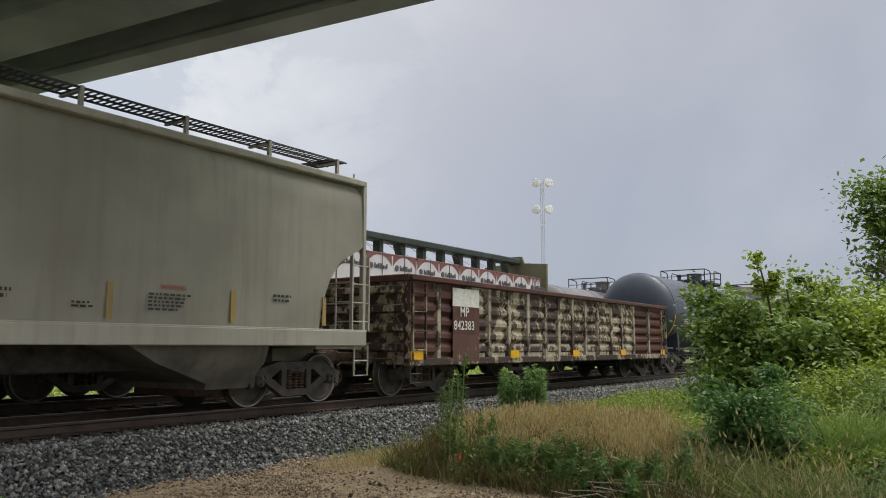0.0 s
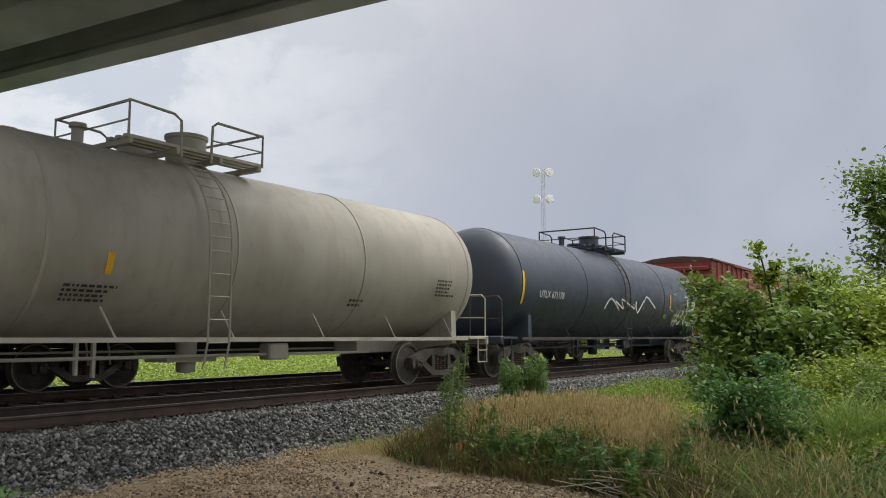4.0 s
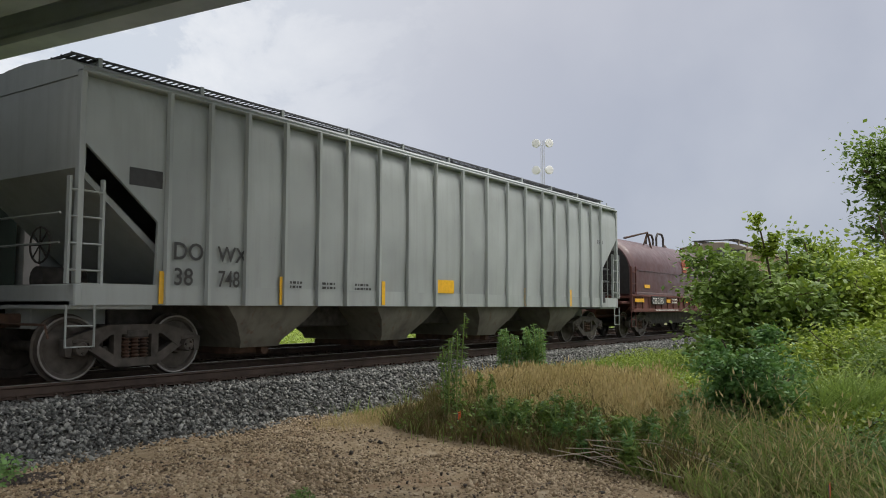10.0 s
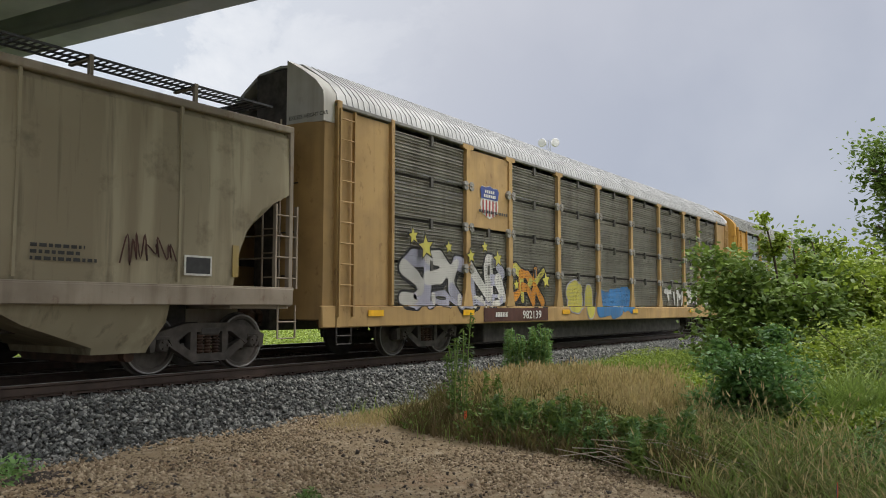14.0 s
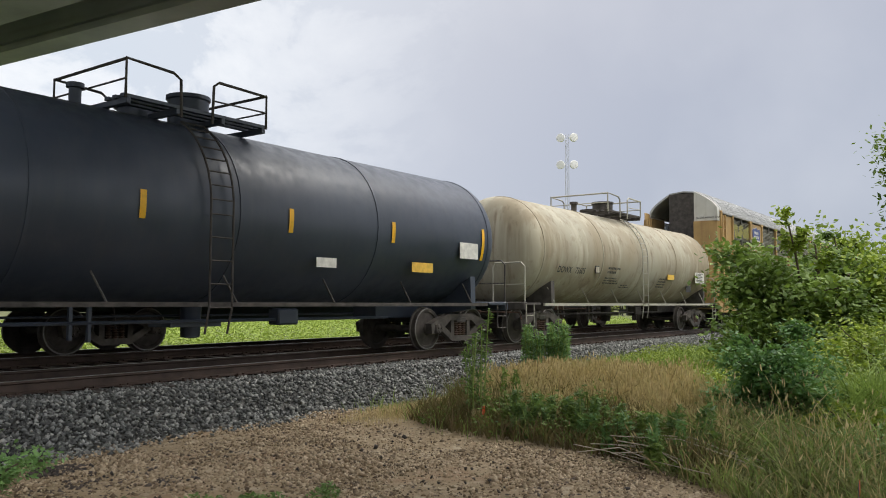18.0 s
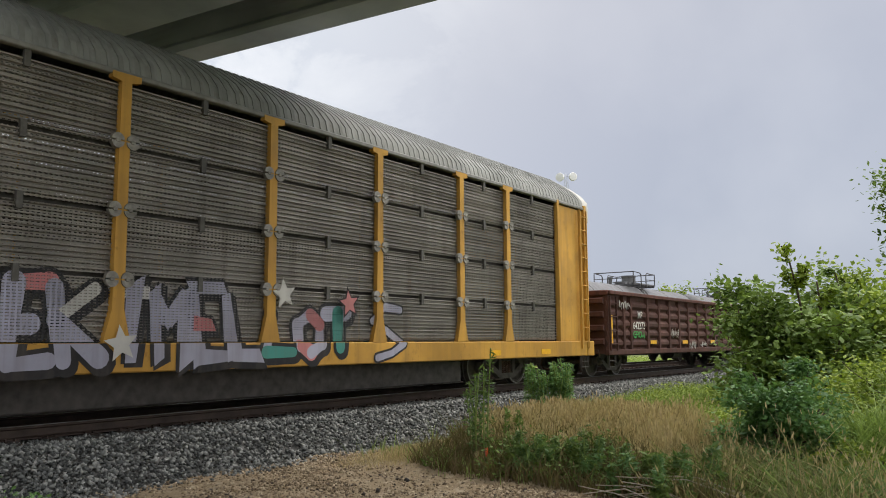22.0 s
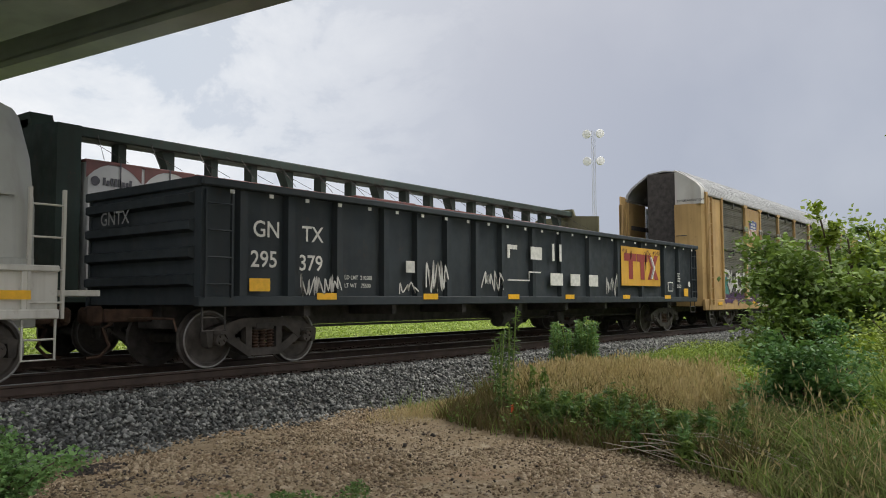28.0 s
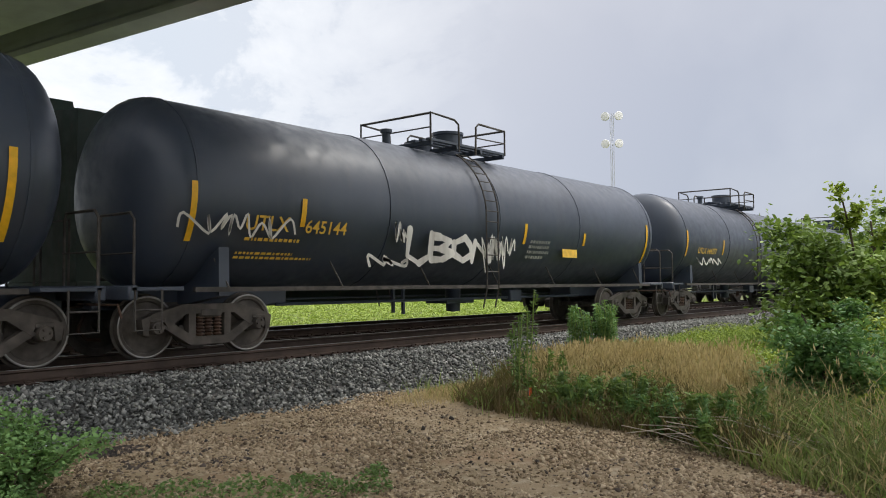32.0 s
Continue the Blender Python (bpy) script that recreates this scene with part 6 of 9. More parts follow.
def bush(name, x, y, height, spread, count, leaf_size, material, label, seed, category="bush", low=0.1, lobes=26, stretch=(1, 1), upright=0.6, z=GROUND, lean=0.45, long=1.8):
    """A shrub or tree: stems that fork, and leaves in uneven sprays round the twigs."""
    rnd, r = random.Random(seed), np.random.RandomState(seed)
    b = group_at(name, pose(x, y, z - 0.03), label, category)
    s, ends = Shape(), []
    stems = 5 if category == "bush" else 1
    for k in range(stems):
        a = rnd.uniform(0, 2 * math.pi)
        if stems == 1:
            trunk = limb_points(rnd, (0, 0, 0), (0.05, 0.05, 1), height * 0.7, 0.08, 6)
            r0 = 0.05 + height * 0.018
        else:
            trunk = limb_points(rnd, (rnd.uniform(-0.15, 0.15) * spread, rnd.uniform(-0.15, 0.15) * spread, 0), (math.cos(a) * lean * stretch[0], math.sin(a) * lean * stretch[1], 1), height * rnd.uniform(0.5, 0.85), 0.15, 6)
            r0 = 0.02 + height * 0.008
        for i in range(len(trunk) - 1):
            s.tube([trunk[i], trunk[i + 1]], r0 * (1 - 0.13 * i), 6)
        for j in range(max(2, lobes // stems)):
            h = rnd.uniform(low, 1.0)
            p = trunk[min(len(trunk) - 1, max(1, int(h * (len(trunk) - 1) + 0.5)))]
            a2 = rnd.uniform(0, 2 * math.pi)
            reach = spread * rnd.uniform(0.35, 1.0) * (1.0 - 0.45 * abs(h - 0.45))
            way = (math.cos(a2) * stretch[0], math.sin(a2) * stretch[1], rnd.uniform(-0.15, upright))
            br = limb_points(rnd, p, way, reach, 0.22, 5)
            s.tube(br, r0 * 0.28, 4)
            ends.append(br)
    part("trunk" if category == "tree" else "woody_stem", s, bark, b)
    per = count // len(ends)
    cs = []
    for br in ends:
        seg = np.array([tuple(p) for p in br[1:]])
        k = r.randint(0, len(seg), int(per * r.uniform(0.5, 1.5)))
        blob = seg[k] + r.normal(size=(len(k), 3)) * np.array([0.13, 0.13, 0.10]) * spread * r.uniform(0.6, 1.3)
        cs.append(blob)
    c = np.concatenate(cs)
    c = c[c[:, 2] > 0.03]
    leaves("foliage", c, leaf_size, seed + 1, material, "", b, long=long)
    return b


bush("large_bush", 20.6, 4.0, 3.6, 2.3, 21000, 0.115, leaf_sage, "big tangled green shrub with broad leaves beside the track", 11, lobes=60, stretch=(1.0, 1.05), long=1.45)
bush("vine_bush", 23.5, 2.2, 4.0, 3.0, 24000, 0.11, leaf_bright, "sunlit yellow-green vine-covered shrub", 12, lobes=60, long=1.4)
bush("sapling_bush", 20.2, 3.9, 4.6, 0.7, 1500, 0.10, leaf_bright, "slender yellow-green sapling rising above the shrubs", 13, lobes=16, low=0.45, upright=1.6, lean=0.12)
bush("sapling_bush", 21.6, 3.3, 4.2, 0.8, 1500, 0.10, leaf_sage, "slender green sapling rising above the shrubs", 27, lobes=16, low=0.45, upright=1.6, lean=0.12)
bush("sapling_bush", 24.5, 2.4, 5.2, 0.9, 1600, 0.10, leaf_bright, "slender yellow-green sapling rising above the shrubs", 17, lobes=16, low=0.45, upright=1.6, lean=0.12)
bush("small_bush", 10.75, 2.55, 1.62, 0.82, 16000, 0.042, leaf_blue, "small fresh green bush at the foot of the grassy bank", 14, lobes=30, z=-0.6)
bush("roadside_tree", 38.0, 1.4, 11.2, 3.7, 24000, 0.15, leaf_sage, "tall leafy green tree beyond the shrubs", 15, "tree", 0.25, 50)
bush("low_bush", 2.70, 6.78, 0.85, 0.72, 9500, 0.030, leaf_fresh, "low green weedy bush at the edge of the dirt", 16, lobes=34)
bush("undergrowth_bush", 17.0, 0.6, 1.6, 2.2, 16000, 0.055, leaf_bright, "low sunlit green undergrowth", 18, lobes=50)
bush("undergrowth_bush", 13.5, -1.6, 1.2, 2.0, 14000, 0.045, leaf_bright, "low sunlit green undergrowth", 19, lobes=50)
bush("undergrowth_bush", 14.6, 1.2, 1.1, 1.5, 14000, 0.045, leaf_sage, "low green undergrowth below the shrubs", 21, lobes=50)
bush("undergrowth_bush", 11.3, 0.2, 0.7, 1.1, 9000, 0.035, leaf_fresh, "low green undergrowth below the shrubs", 22, lobes=40)
bush("undergrowth_bush", 12.2, -0.9, 0.9, 1.2, 9000, 0.04, leaf_bright, "low sunlit green undergrowth", 23, lobes=40)
bush("undergrowth_bush", 9.7, 0.5, 0.55, 0.9, 8000, 0.030, leaf_fresh, "low green weeds at the end of the bank", 25, lobes=40)
bush("undergrowth_bush", 9.2, -0.6, 0.5, 0.9, 8000, 0.030, leaf_bright, "low sunlit green weeds at the end of the bank", 26, lobes=40)
bush("undergrowth_bush", 10.4, 1.35, 0.65, 0.75, 9000, 0.030, leaf_bright, "low sunlit green weeds at the end of the bank", 91, lobes=40)
bush("undergrowth_bush", 11.6, 2.05, 0.75, 0.8, 9000, 0.034, leaf_bright, "low sunlit green weeds at the end of the bank", 92, lobes=40)
bush("undergrowth_bush", 8.9, 0.75, 0.5, 0.6, 6000, 0.026, leaf_fresh, "low green weeds at the end of the bank", 93, lobes=40)
bush("undergrowth_bush", 9.3, 1.6, 0.5, 0.5, 5000, 0.026, leaf_fresh, "low green weeds at the end of the bank", 94, lobes=40)
bush("undergrowth_bush", 12.6, 1.2, 0.9, 0.9, 9000, 0.036, leaf_bright, "low sunlit green weeds below the shrubs", 95, lobes=40)
bush("undergrowth_bush", 13.2, 2.3, 0.8, 1.1, 9000, 0.04, leaf_bright, "low sunlit green undergrowth", 28, lobes=40)
bush("undergrowth_bush", 16.5, 2.6, 1.5, 1.4, 12000, 0.05, leaf_bright, "low sunlit green undergrowth", 24, lobes=40)
bush("undergrowth_bush", 27.0, 5.6, 2.4, 2.2, 8000, 0.10, leaf_sage, "low green undergrowth along the ballast", 20, lobes=50)
for i, (bx, by, bh, bs) in enumerate(((60.0, 28.4, 8.4, 1.6), (90.0, 33.4, 9.6, 3.6), (60.0, 42.6, 12.0, 2.6), (105.0, 48.0, 8.5, 5.5), (120, 30, 8, 6), (90, 42.0, 8.8, 4))):
    bush("far_tree", bx, by, bh, bs, 4500, 0.24, leaf_bright, "distant light-green tree behind the parked wagons", 30 + i, "tree", 0.2, 40)


def tall_weed(x, y, height, seed, label, z=GROUND, stalks=5, wide=0.22, ring=0.09, dense=230, green="leaf_deep"):
    """A horseweed: upright stalks ringed with narrow leaves."""
    rnd, r = random.Random(seed), np.random.RandomState(seed)
    b = group_at("tall_weed", pose(x, y, z - 0.02), label, "weed", "tall weeds")
    cs = []
    for k in range(stalks):
        a, d = rnd.uniform(0, 6.28), rnd.uniform(0, wide)
        h = height * rnd.uniform(0.7, 1.0)
        x0, y0 = math.cos(a) * d, math.sin(a) * d
        top = (x0 + rnd.uniform(-0.12, 0.12), y0 + rnd.uniform(-0.12, 0.12), h)
        part("stalk", Shape().tube([(x0, y0, 0), (x0 * 1.1, y0 * 1.1, h * 0.5), top], 0.010, 5), MATS["green_grass"], b)
        zz = r.uniform(0.08, 1.0, dense) ** 0.8
        rad = ring * (1 - 0.6 * zz)
        an = r.uniform(0, 6.28, dense)
        cs.append(np.stack([x0 + (top[0] - x0) * zz + rad * np.cos(an), y0 + (top[1] - y0) * zz + rad * np.sin(an), zz * h], -1))
    leaves("foliage", np.concatenate(cs), 0.026, seed, MATS[green], "", b, long=4.2)
    return b


tall_weed(9.30, 6.15, 1.76, 41, "tall slender horseweed beside the dirt", stalks=4, wide=0.18, ring=0.085, dense=95)
tall_weed(9.50, 6.35, 1.55, 42, "tall slender horseweed beside the dirt", stalks=3, wide=0.14, ring=0.08, dense=85)
tall_weed(9.95, 5.95, 0.95, 43, "slender horseweed among the dry grass", stalks=3, wide=0.2, ring=0.07, dense=90, green="leaf_sage")
for k, (wx, wy, wh) in enumerate(((13.55, 7.75, 1.55), (13.75, 7.55, 1.65), (13.95, 7.4, 1.75), (14.0, 7.2, 1.7), (13.85, 7.35, 1.5))):
    tall_weed(wx, wy, wh * 0.86, 50 + k, "clump of leafy green horseweed behind the dry grass", stalks=7, wide=0.28, dense=130, ring=0.11, green="leaf_fresh")


for k in range(24):
    wr = random.Random(300 + k)
    wy = 4.3 + 1.6 * wr.random() if k < 14 else 2.7 + 1.5 * wr.random()
    wx = float(np.interp(wy, [2.3, 2.9, 3.9, 4.6, 5.25, 6.0], [7.6, 8.05, 8.65, 8.95, 8.85, 9.15])) + 0.7 * wr.random() ** 1.3
    tall_weed(wx, wy, wr.uniform(0.38, 0.78), 320 + k, "knee-high green weed on the front of the bank", stalks=5, wide=0.22, ring=0.08, dense=90, green=("leaf_fresh", "leaf_deep", "leaf_sage")[k % 3])


def height_at(x, y):
    bank = max(0.0, min(1.0, (x - 8.8) / 2.2)) * max(0.0, min(1.0, (8.2 - y) / 1.2)) * max(0.0, min(1.0, (y - 0.5) / 2.5)) * max(0.0, min(1.0, (17 - x) / 4))
    return GROUND + 0.30 * bank


def dirt_edge(y):
    """The x at which the dirt ends and the grass begins."""
    return float(np.interp(y, [-3, 0.5, 1.9, 3.5, 4.85, 6.15, 7.3, 8.6, 9.2], [5.6, 6.4, 7.1, 8.2, 8.45, 8.5, 8.9, 9.4, 9.0]))


def grass(name, material, label, count, seed, keep, tall, width=0.006, bend=0.42, area=(5.5, 34, -4.5, 9.6), heads=0.0):
    """Blades of grass; heads is the share that carries a seed head."""
    r = np.random.RandomState(seed)
    pts = []
    while len(pts) < count:
        x, y = r.uniform(area[0], area[1]), r.uniform(area[2], area[3])
        h = keep(x, y, r)
        if h > 0:
            pts.append((x, y, height_at(x, y), h * tall * r.uniform(0.5, 1.2)))
    p = np.array(pts)
    n = len(p)
    a = r.uniform(0, 6.28, n)
    lean = r.normal(size=(n, 2)) * bend
    sx, sy = np.cos(a) * width, np.sin(a) * width
    h = p[:, 3]
    far = 1 + np.clip((p[:, 0] - 9) / 8, 0, 3)
    sx, sy = sx * far, sy * far
    z0 = p[:, 2] - 0.02
    v = np.stack([np.stack([p[:, 0] - sx, p[:, 1] - sy, z0], -1), np.stack([p[:, 0] + sx, p[:, 1] + sy, z0], -1),
                  np.stack([p[:, 0] + lean[:, 0] * h * 0.4 + sx * 0.8, p[:, 1] + lean[:, 1] * h * 0.4 + sy * 0.8, z0 + h * 0.6], -1),
                  np.stack([p[:, 0] + lean[:, 0] * h * 0.4 - sx * 0.8, p[:, 1] + lean[:, 1] * h * 0.4 - sy * 0.8, z0 + h * 0.6], -1),
                  np.stack([p[:, 0] + lean[:, 0] * h, p[:, 1] + lean[:, 1] * h, z0 + h], -1)], 1).reshape(-1, 3)
    k = (np.arange(n) * 5)[:, None]
    f = np.concatenate([k + np.array([[0, 1, 2]]), k + np.array([[0, 2, 3]]), k + np.array([[3, 2, 4]])])
    if heads:
        pick = r.uniform(0, 1, n) < heads
        tip = v.reshape(n, 5, 3)[pick, 4]
        m = len(tip)
        up = np.stack([lean[pick, 0] * 0.5, lean[pick, 1] * 0.5, np.ones(m)], -1) * r.uniform(0.04, 0.10, (m, 1))
        aside = np.stack([np.cos(a[pick]), np.sin(a[pick]), np.zeros(m)], -1) * r.uniform(0.006, 0.013, (m, 1)) * far[pick][:, None]
        hv = np.stack([tip - up * 0.4, tip + aside, tip + up * 0.7, tip - aside], 1).reshape(-1, 3)
        hk = (np.arange(m) * 4)[:, None] + len(v)
        v = np.concatenate([v, hv])
        f = np.concatenate([f, hk + np.array([[0, 1, 2]]), hk + np.array([[0, 2, 3]])])
    return bulk(name, v, f, material, label, "grass")


def straw_end(y):
    """The x at which the dry grass ends on the far side of the bank."""
    return float(np.interp(y, [1.0, 1.9, 2.9, 3.8, 4.9, 5.8, 6.4, 7.6, 8.4], [7.6, 8.6, 9.8, 11.5, 13.6, 14.4, 13.8, 13.0, 12.0]))


def straw_at(x, y, r):
    e, w = dirt_edge(y), straw_end(y)
    if x < e + 0.60 or x > w + 0.5 or y > 8.2 or y < 2.6 + 0.5 * r.uniform():
        return 0
    if y > 6.2 and x < 9.3 + (y - 6.2) * 1.8:
        return 0
    if 2.6 < y < 6.0 and x < e + 1.25 and r.uniform() > 0.12:
        return 0
    side = min(1.0, 0.45 + (x - e) * 0.30)
    clump = 0.75 + 0.5 * noise.noise((x * 1.7, y * 1.7, 8))
    return side * clump if r.uniform() < (1.0 if x < w else 0.3) else 0


def green_at(x, y, r):
    e, w = dirt_edge(y), straw_end(y) if y > 0.9 else 0
    if x < e or (y > 8.7 and x < 13):
        return 0
    if x > w:
        if y < 2.8 and x < 14.5:
            return 0.35 if r.uniform() < 0.25 else 0
        return 0.75 if x > 17 else 0.55 + 0.4 * noise.noise((x * 1.1, y * 1.1, 3))
    front = x < e + 0.9
    return (0.65 if front else 0.8) if r.uniform() < (0.35 if front else 0.06) else 0


def mixed_at(x, y, r):
    e = dirt_edge(y)
    if y > 3.3 or y < -2.5 or x < e + 0.05 or x > e + 2.6:
        return 0
    return min(1.0, 0.45 + (x - e) * 0.6) * (0.75 + 0.7 * noise.noise((x * 2, y * 2, 5)))


def arching_at(x, y, r):
    d = min(math.hypot((x - 11.6) / 1.0, (y - 1.5) / 0.8), math.hypot((x - 12.4) / 1.2, (y - 0.6) / 0.8))
    return 1.0 - 0.4 * d if d < r.uniform(0.4, 1.1) else 0


def stems_at(x, y, r):
    """Dead stems under the straw and down the front of the bank."""
    e = dirt_edge(y)
    if y < 2.4 or y > 7.2 or x < e + 0.2 or x > straw_end(y) or (x > e + 2.0 and r.uniform() > 0.3):
        return 0
    return 0.6 + 0.5 * noise.noise((x * 2.3, y * 2.3, 15))


olive_grass = leaf_material("olive_grass", (0.085, 0.10, 0.034), (0.44, 0.43, 0.20), 0.7)
dead_stem = leaf_material("dead_stem", (0.055, 0.038, 0.024), (0.24, 0.17, 0.095), 0.9)
grass("dry_grass", straw, "tall straw-coloured dry grass on the bank", 17000, 61, straw_at, 0.46, 0.0065, 0.30, (7, 15, 2.6, 8.2), 0.9)
grass("dead_stems", dead_stem, "brown dead stems under the dry grass", 9000, 66, stems_at, 0.55, 0.0075, 0.45, (7, 14.5, 2.4, 7.2))
grass("green_grass", green_grass, "rank green grass and weeds of the verge", 34000, 62, green_at, 0.50, 0.005)
grass("mixed_grass", olive_grass, "olive half-dry grass at the foot of the bank", 11000, 64, mixed_at, 0.46, 0.0085, 0.85, (5.5, 11.2, -2.5, 3.9))
grass("seeding_grass", straw, "sparse dry seed heads among the olive grass", 1100, 67, mixed_at, 0.75, 0.006, 0.55, (5.5, 11.2, -2.5, 3.9), 0.8)
grass("bank_blades", green_grass, "long green blades on the front of the bank", 2200, 68, mixed_at, 0.58, 0.009, 0.7, (5.5, 11.2, -2.5, 3.9))
grass("arching_grass", green_grass, "long arching bright green grass", 2600, 65, arching_at, 0.95, 0.010, 0.9, (10.4, 13.8, -0.4, 2.5))


def stubble_at(x, y, r):
    return 0.22 if math.hypot((x - 10.1) / 1.7, (y - 7.6) / 1.0) < r.uniform(0.5, 1.1) else 0


grass("dead_grass", straw, "short dead brown grass at the edge of the dirt", 9000, 63, stubble_at, 0.5, 0.003, 0.42, (8, 12.2, 6.4, 8.8))


def weeds_low(name, spots, count, size, seed, material, label):
    r = np.random.RandomState(seed)
    c = []
    for x, y, rad, h in spots:
        n = int(count * rad)
        a, d = r.uniform(0, 6.28, n), rad * np.sqrt(r.uniform(0, 1, n))
        top = h * (1 - (d / rad) ** 2 * 0.7)
        c.append(np.stack([x + d * np.cos(a), y + d * np.sin(a), height_at(x, y) + top * r.uniform(0.05, 1, n)], -1))
    return leaves(name, np.concatenate(c), size, seed, material, label, None, "weeds")


weeds_low("bank_weeds", [(9.0, 5.55, 0.45, 0.55), (9.35, 5.2, 0.5, 0.62), (9.15, 4.75, 0.45, 0.55), (9.1, 4.3, 0.45, 0.5), (9.6, 4.5, 0.5, 0.65), (8.95, 3.95, 0.3, 0.3), (9.0, 3.1, 0.3, 0.25), (9.2, 6.6, 0.4, 0.25), (8.6, 2.6, 0.35, 0.5), (8.3, 1.9, 0.35, 0.5), (8.0, 1.4, 0.3, 0.4), (8.7, 1.2, 0.4, 0.5), (9.0, 2.2, 0.4, 0.6), (7.6, 0.8, 0.3, 0.4), (8.3, 0.4, 0.4, 0.5), (9.6, 2.3, 0.4, 0.6), (10.0, 1.0, 0.5, 0.6)], 850, 0.030, 71, leaf_sage, "mid-green weeds on the front of the bank")
weeds_low("track_weeds", [(15, 7.6, 1.2, 0.35), (16, 6.6, 1.4, 0.4), (17.5, 7.2, 1.6, 0.4), (16, 5.4, 1.3, 0.4), (18.5, 5.6, 1.6, 0.5), (20, 7.8, 1.6, 0.5), (23, 8.2, 1.6, 0.6), (13.3, 3.8, 0.9, 0.4), (14.5, 4.4, 1.0, 0.4)], 3000, 0.032, 73, leaf_bright, "low yellow-green weeds between bank and ballast")
weeds_low("near_weeds", [(3.45, 6.3, 0.25, 0.15), (3.85, 5.95, 0.28, 0.15), (4.2, 5.5, 0.32, 0.17), (4.55, 5.1, 0.32, 0.18), (4.9, 4.8, 0.2, 0.18), (5.35, 5.15, 0.12, 0.12), (4.75, 5.5, 0.12, 0.07)], 1100, 0.026, 72, leaf_deep, "low dark weeds at the near edge of the dirt")


def stick_pile():
    """Long dry stalks fallen across the edge of the dirt."""
    rnd = random.Random(5)
    b = group_at("stick_pile", pose(8.45, 3.35, GROUND + 0.05), "pile of long dry grey stalks at the grass edge", "dry stalks")
    grey = plain("dry_stalk", (0.44, 0.39, 0.31), 0.8, 0, 0.25, 9.0)
    for k in range(26):
        a = math.radians(rnd.gauss(-96, 10))
        n = rnd.uniform(0.9, 1.9)
        x0, y0 = rnd.uniform(-0.35, 0.45), rnd.uniform(0.1, 0.75)
        z0, z1 = rnd.uniform(0.0, 0.22), rnd.uniform(0.0, 0.14)
        s = Shape()
        s.tube([(x0, y0, z0), (x0 + math.cos(a) * n * 0.5, y0 + math.sin(a) * n * 0.5, (z0 + z1) / 2 + rnd.uniform(0, 0.12)), (x0 + math.cos(a) * n, y0 + math.sin(a) * n, z1)], rnd.uniform(0.003, 0.006), 5)
        part("stalk", s, grey, b)


stick_pile()


def marker_flag(x, y, h, label):
    b = group_at("marker_flag", pose(x, y, GROUND), label, "marker flag", "survey flags")
    s = Shape()
    s.tube([(0, 0, -0.05), (0, 0, h)], 0.004, 5)
    part("wire", s, galvanised, b)
    s = Shape()
    s.prism([(0, h), (0, h - 0.1), (0.03, h - 0.115), (0.07, h - 0.085), (0.065, h + 0.01), (0.03, h - 0.012)], -0.002, 0.002)
    part("flag", s, plain("flag_orange", (0.62, 0.10, 0.03), 0.6), b)


marker_flag(6.95, 1.065, 0.36, "small orange survey flag in the dirt")
marker_flag(8.98, 5.85, 0.36, "small orange survey flag in the weeds")


# the bright meadow behind the tracks
def meadow():
    r = np.random.RandomState(77)
    n = 120000
    x, y = r.uniform(2, 60, n), 20.5 + 22 * r.uniform(0, 1, n) ** 1.4
    z = GROUND + np.minimum(0.25, np.maximum(0, (y - 21) * 0.03))
    h = r.uniform(0.25, 0.75, n)
    c = np.stack([x, y, z + h * r.uniform(0.3, 1, n)], -1)
    leaves("meadow_grass", c, 0.055, 78, leaf_meadow, "bright green meadow grass behind the tracks", None, "grass", long=2.6)


meadow()

# ---- the train ----
white_tan = paint("hopper_tan", (0.33, 0.32, 0.262), (0.22, 0.20, 0.165), 0.25, 0.03, 0.5)
white_tan2 = paint("hopper_grey", (0.38, 0.37, 0.315), (0.25, 0.23, 0.19), 0.20, 0.03, 0.5)
dow_grey = paint("hopper_pale_grey", (0.36, 0.39, 0.385), (0.26, 0.27, 0.26), 0.2, 0.03, 0.45)
trim_white = paint("sill_white", (0.43, 0.415, 0.35), (0.25, 0.22, 0.18), 0.3, 0.06, 0.5)
hopper_end_grey = paint("hopper_end_grey", (0.17, 0.175, 0.165), (0.06, 0.055, 0.05), 0.6, 0.15, 0.7)
gate_red = paint("gate_red", (0.22, 0.085, 0.065), (0.10, 0.06, 0.045), 0.5, 0.2, 0.75)
outlet_pale = plain("outlet_cap_pale", (0.34, 0.33, 0.29), 0.7, 0.1, 0.3, 12.0)
# road grime on the bays, its colour darkened further for the shade under the wagon
shaded_bay_grime = paint("shaded_bay_grime", (0.19, 0.18, 0.15), (0.06, 0.05, 0.042), 0.75, 0.2, 0.8)
brown_hopper = washed("hopper_brown", (0.285, 0.222, 0.148), (0.165, 0.106, 0.068), (0.06, 0.042, 0.032))
olive_hopper = washed("hopper_olive", (0.365, 0.325, 0.225), (0.275, 0.235, 0.16), (0.10, 0.085, 0.06))
tank_black = paint("tank_black", (0.038, 0.050, 0.075), (0.062, 0.070, 0.086), 0.22, 0.02, 0.41)
tank_white = washed("tank_white", (0.41, 0.385, 0.305), (0.32, 0.275, 0.195), (0.17, 0.12, 0.075))
tank_cream = paint("tank_cream", (0.38, 0.36, 0.31), (0.27, 0.23, 0.17), 0.25, 0.06, 0.5)
tank_grey = paint("tank_grey", (0.16, 0.16, 0.165), (0.09, 0.085, 0.08), 0.3, 0.02, 0.45)
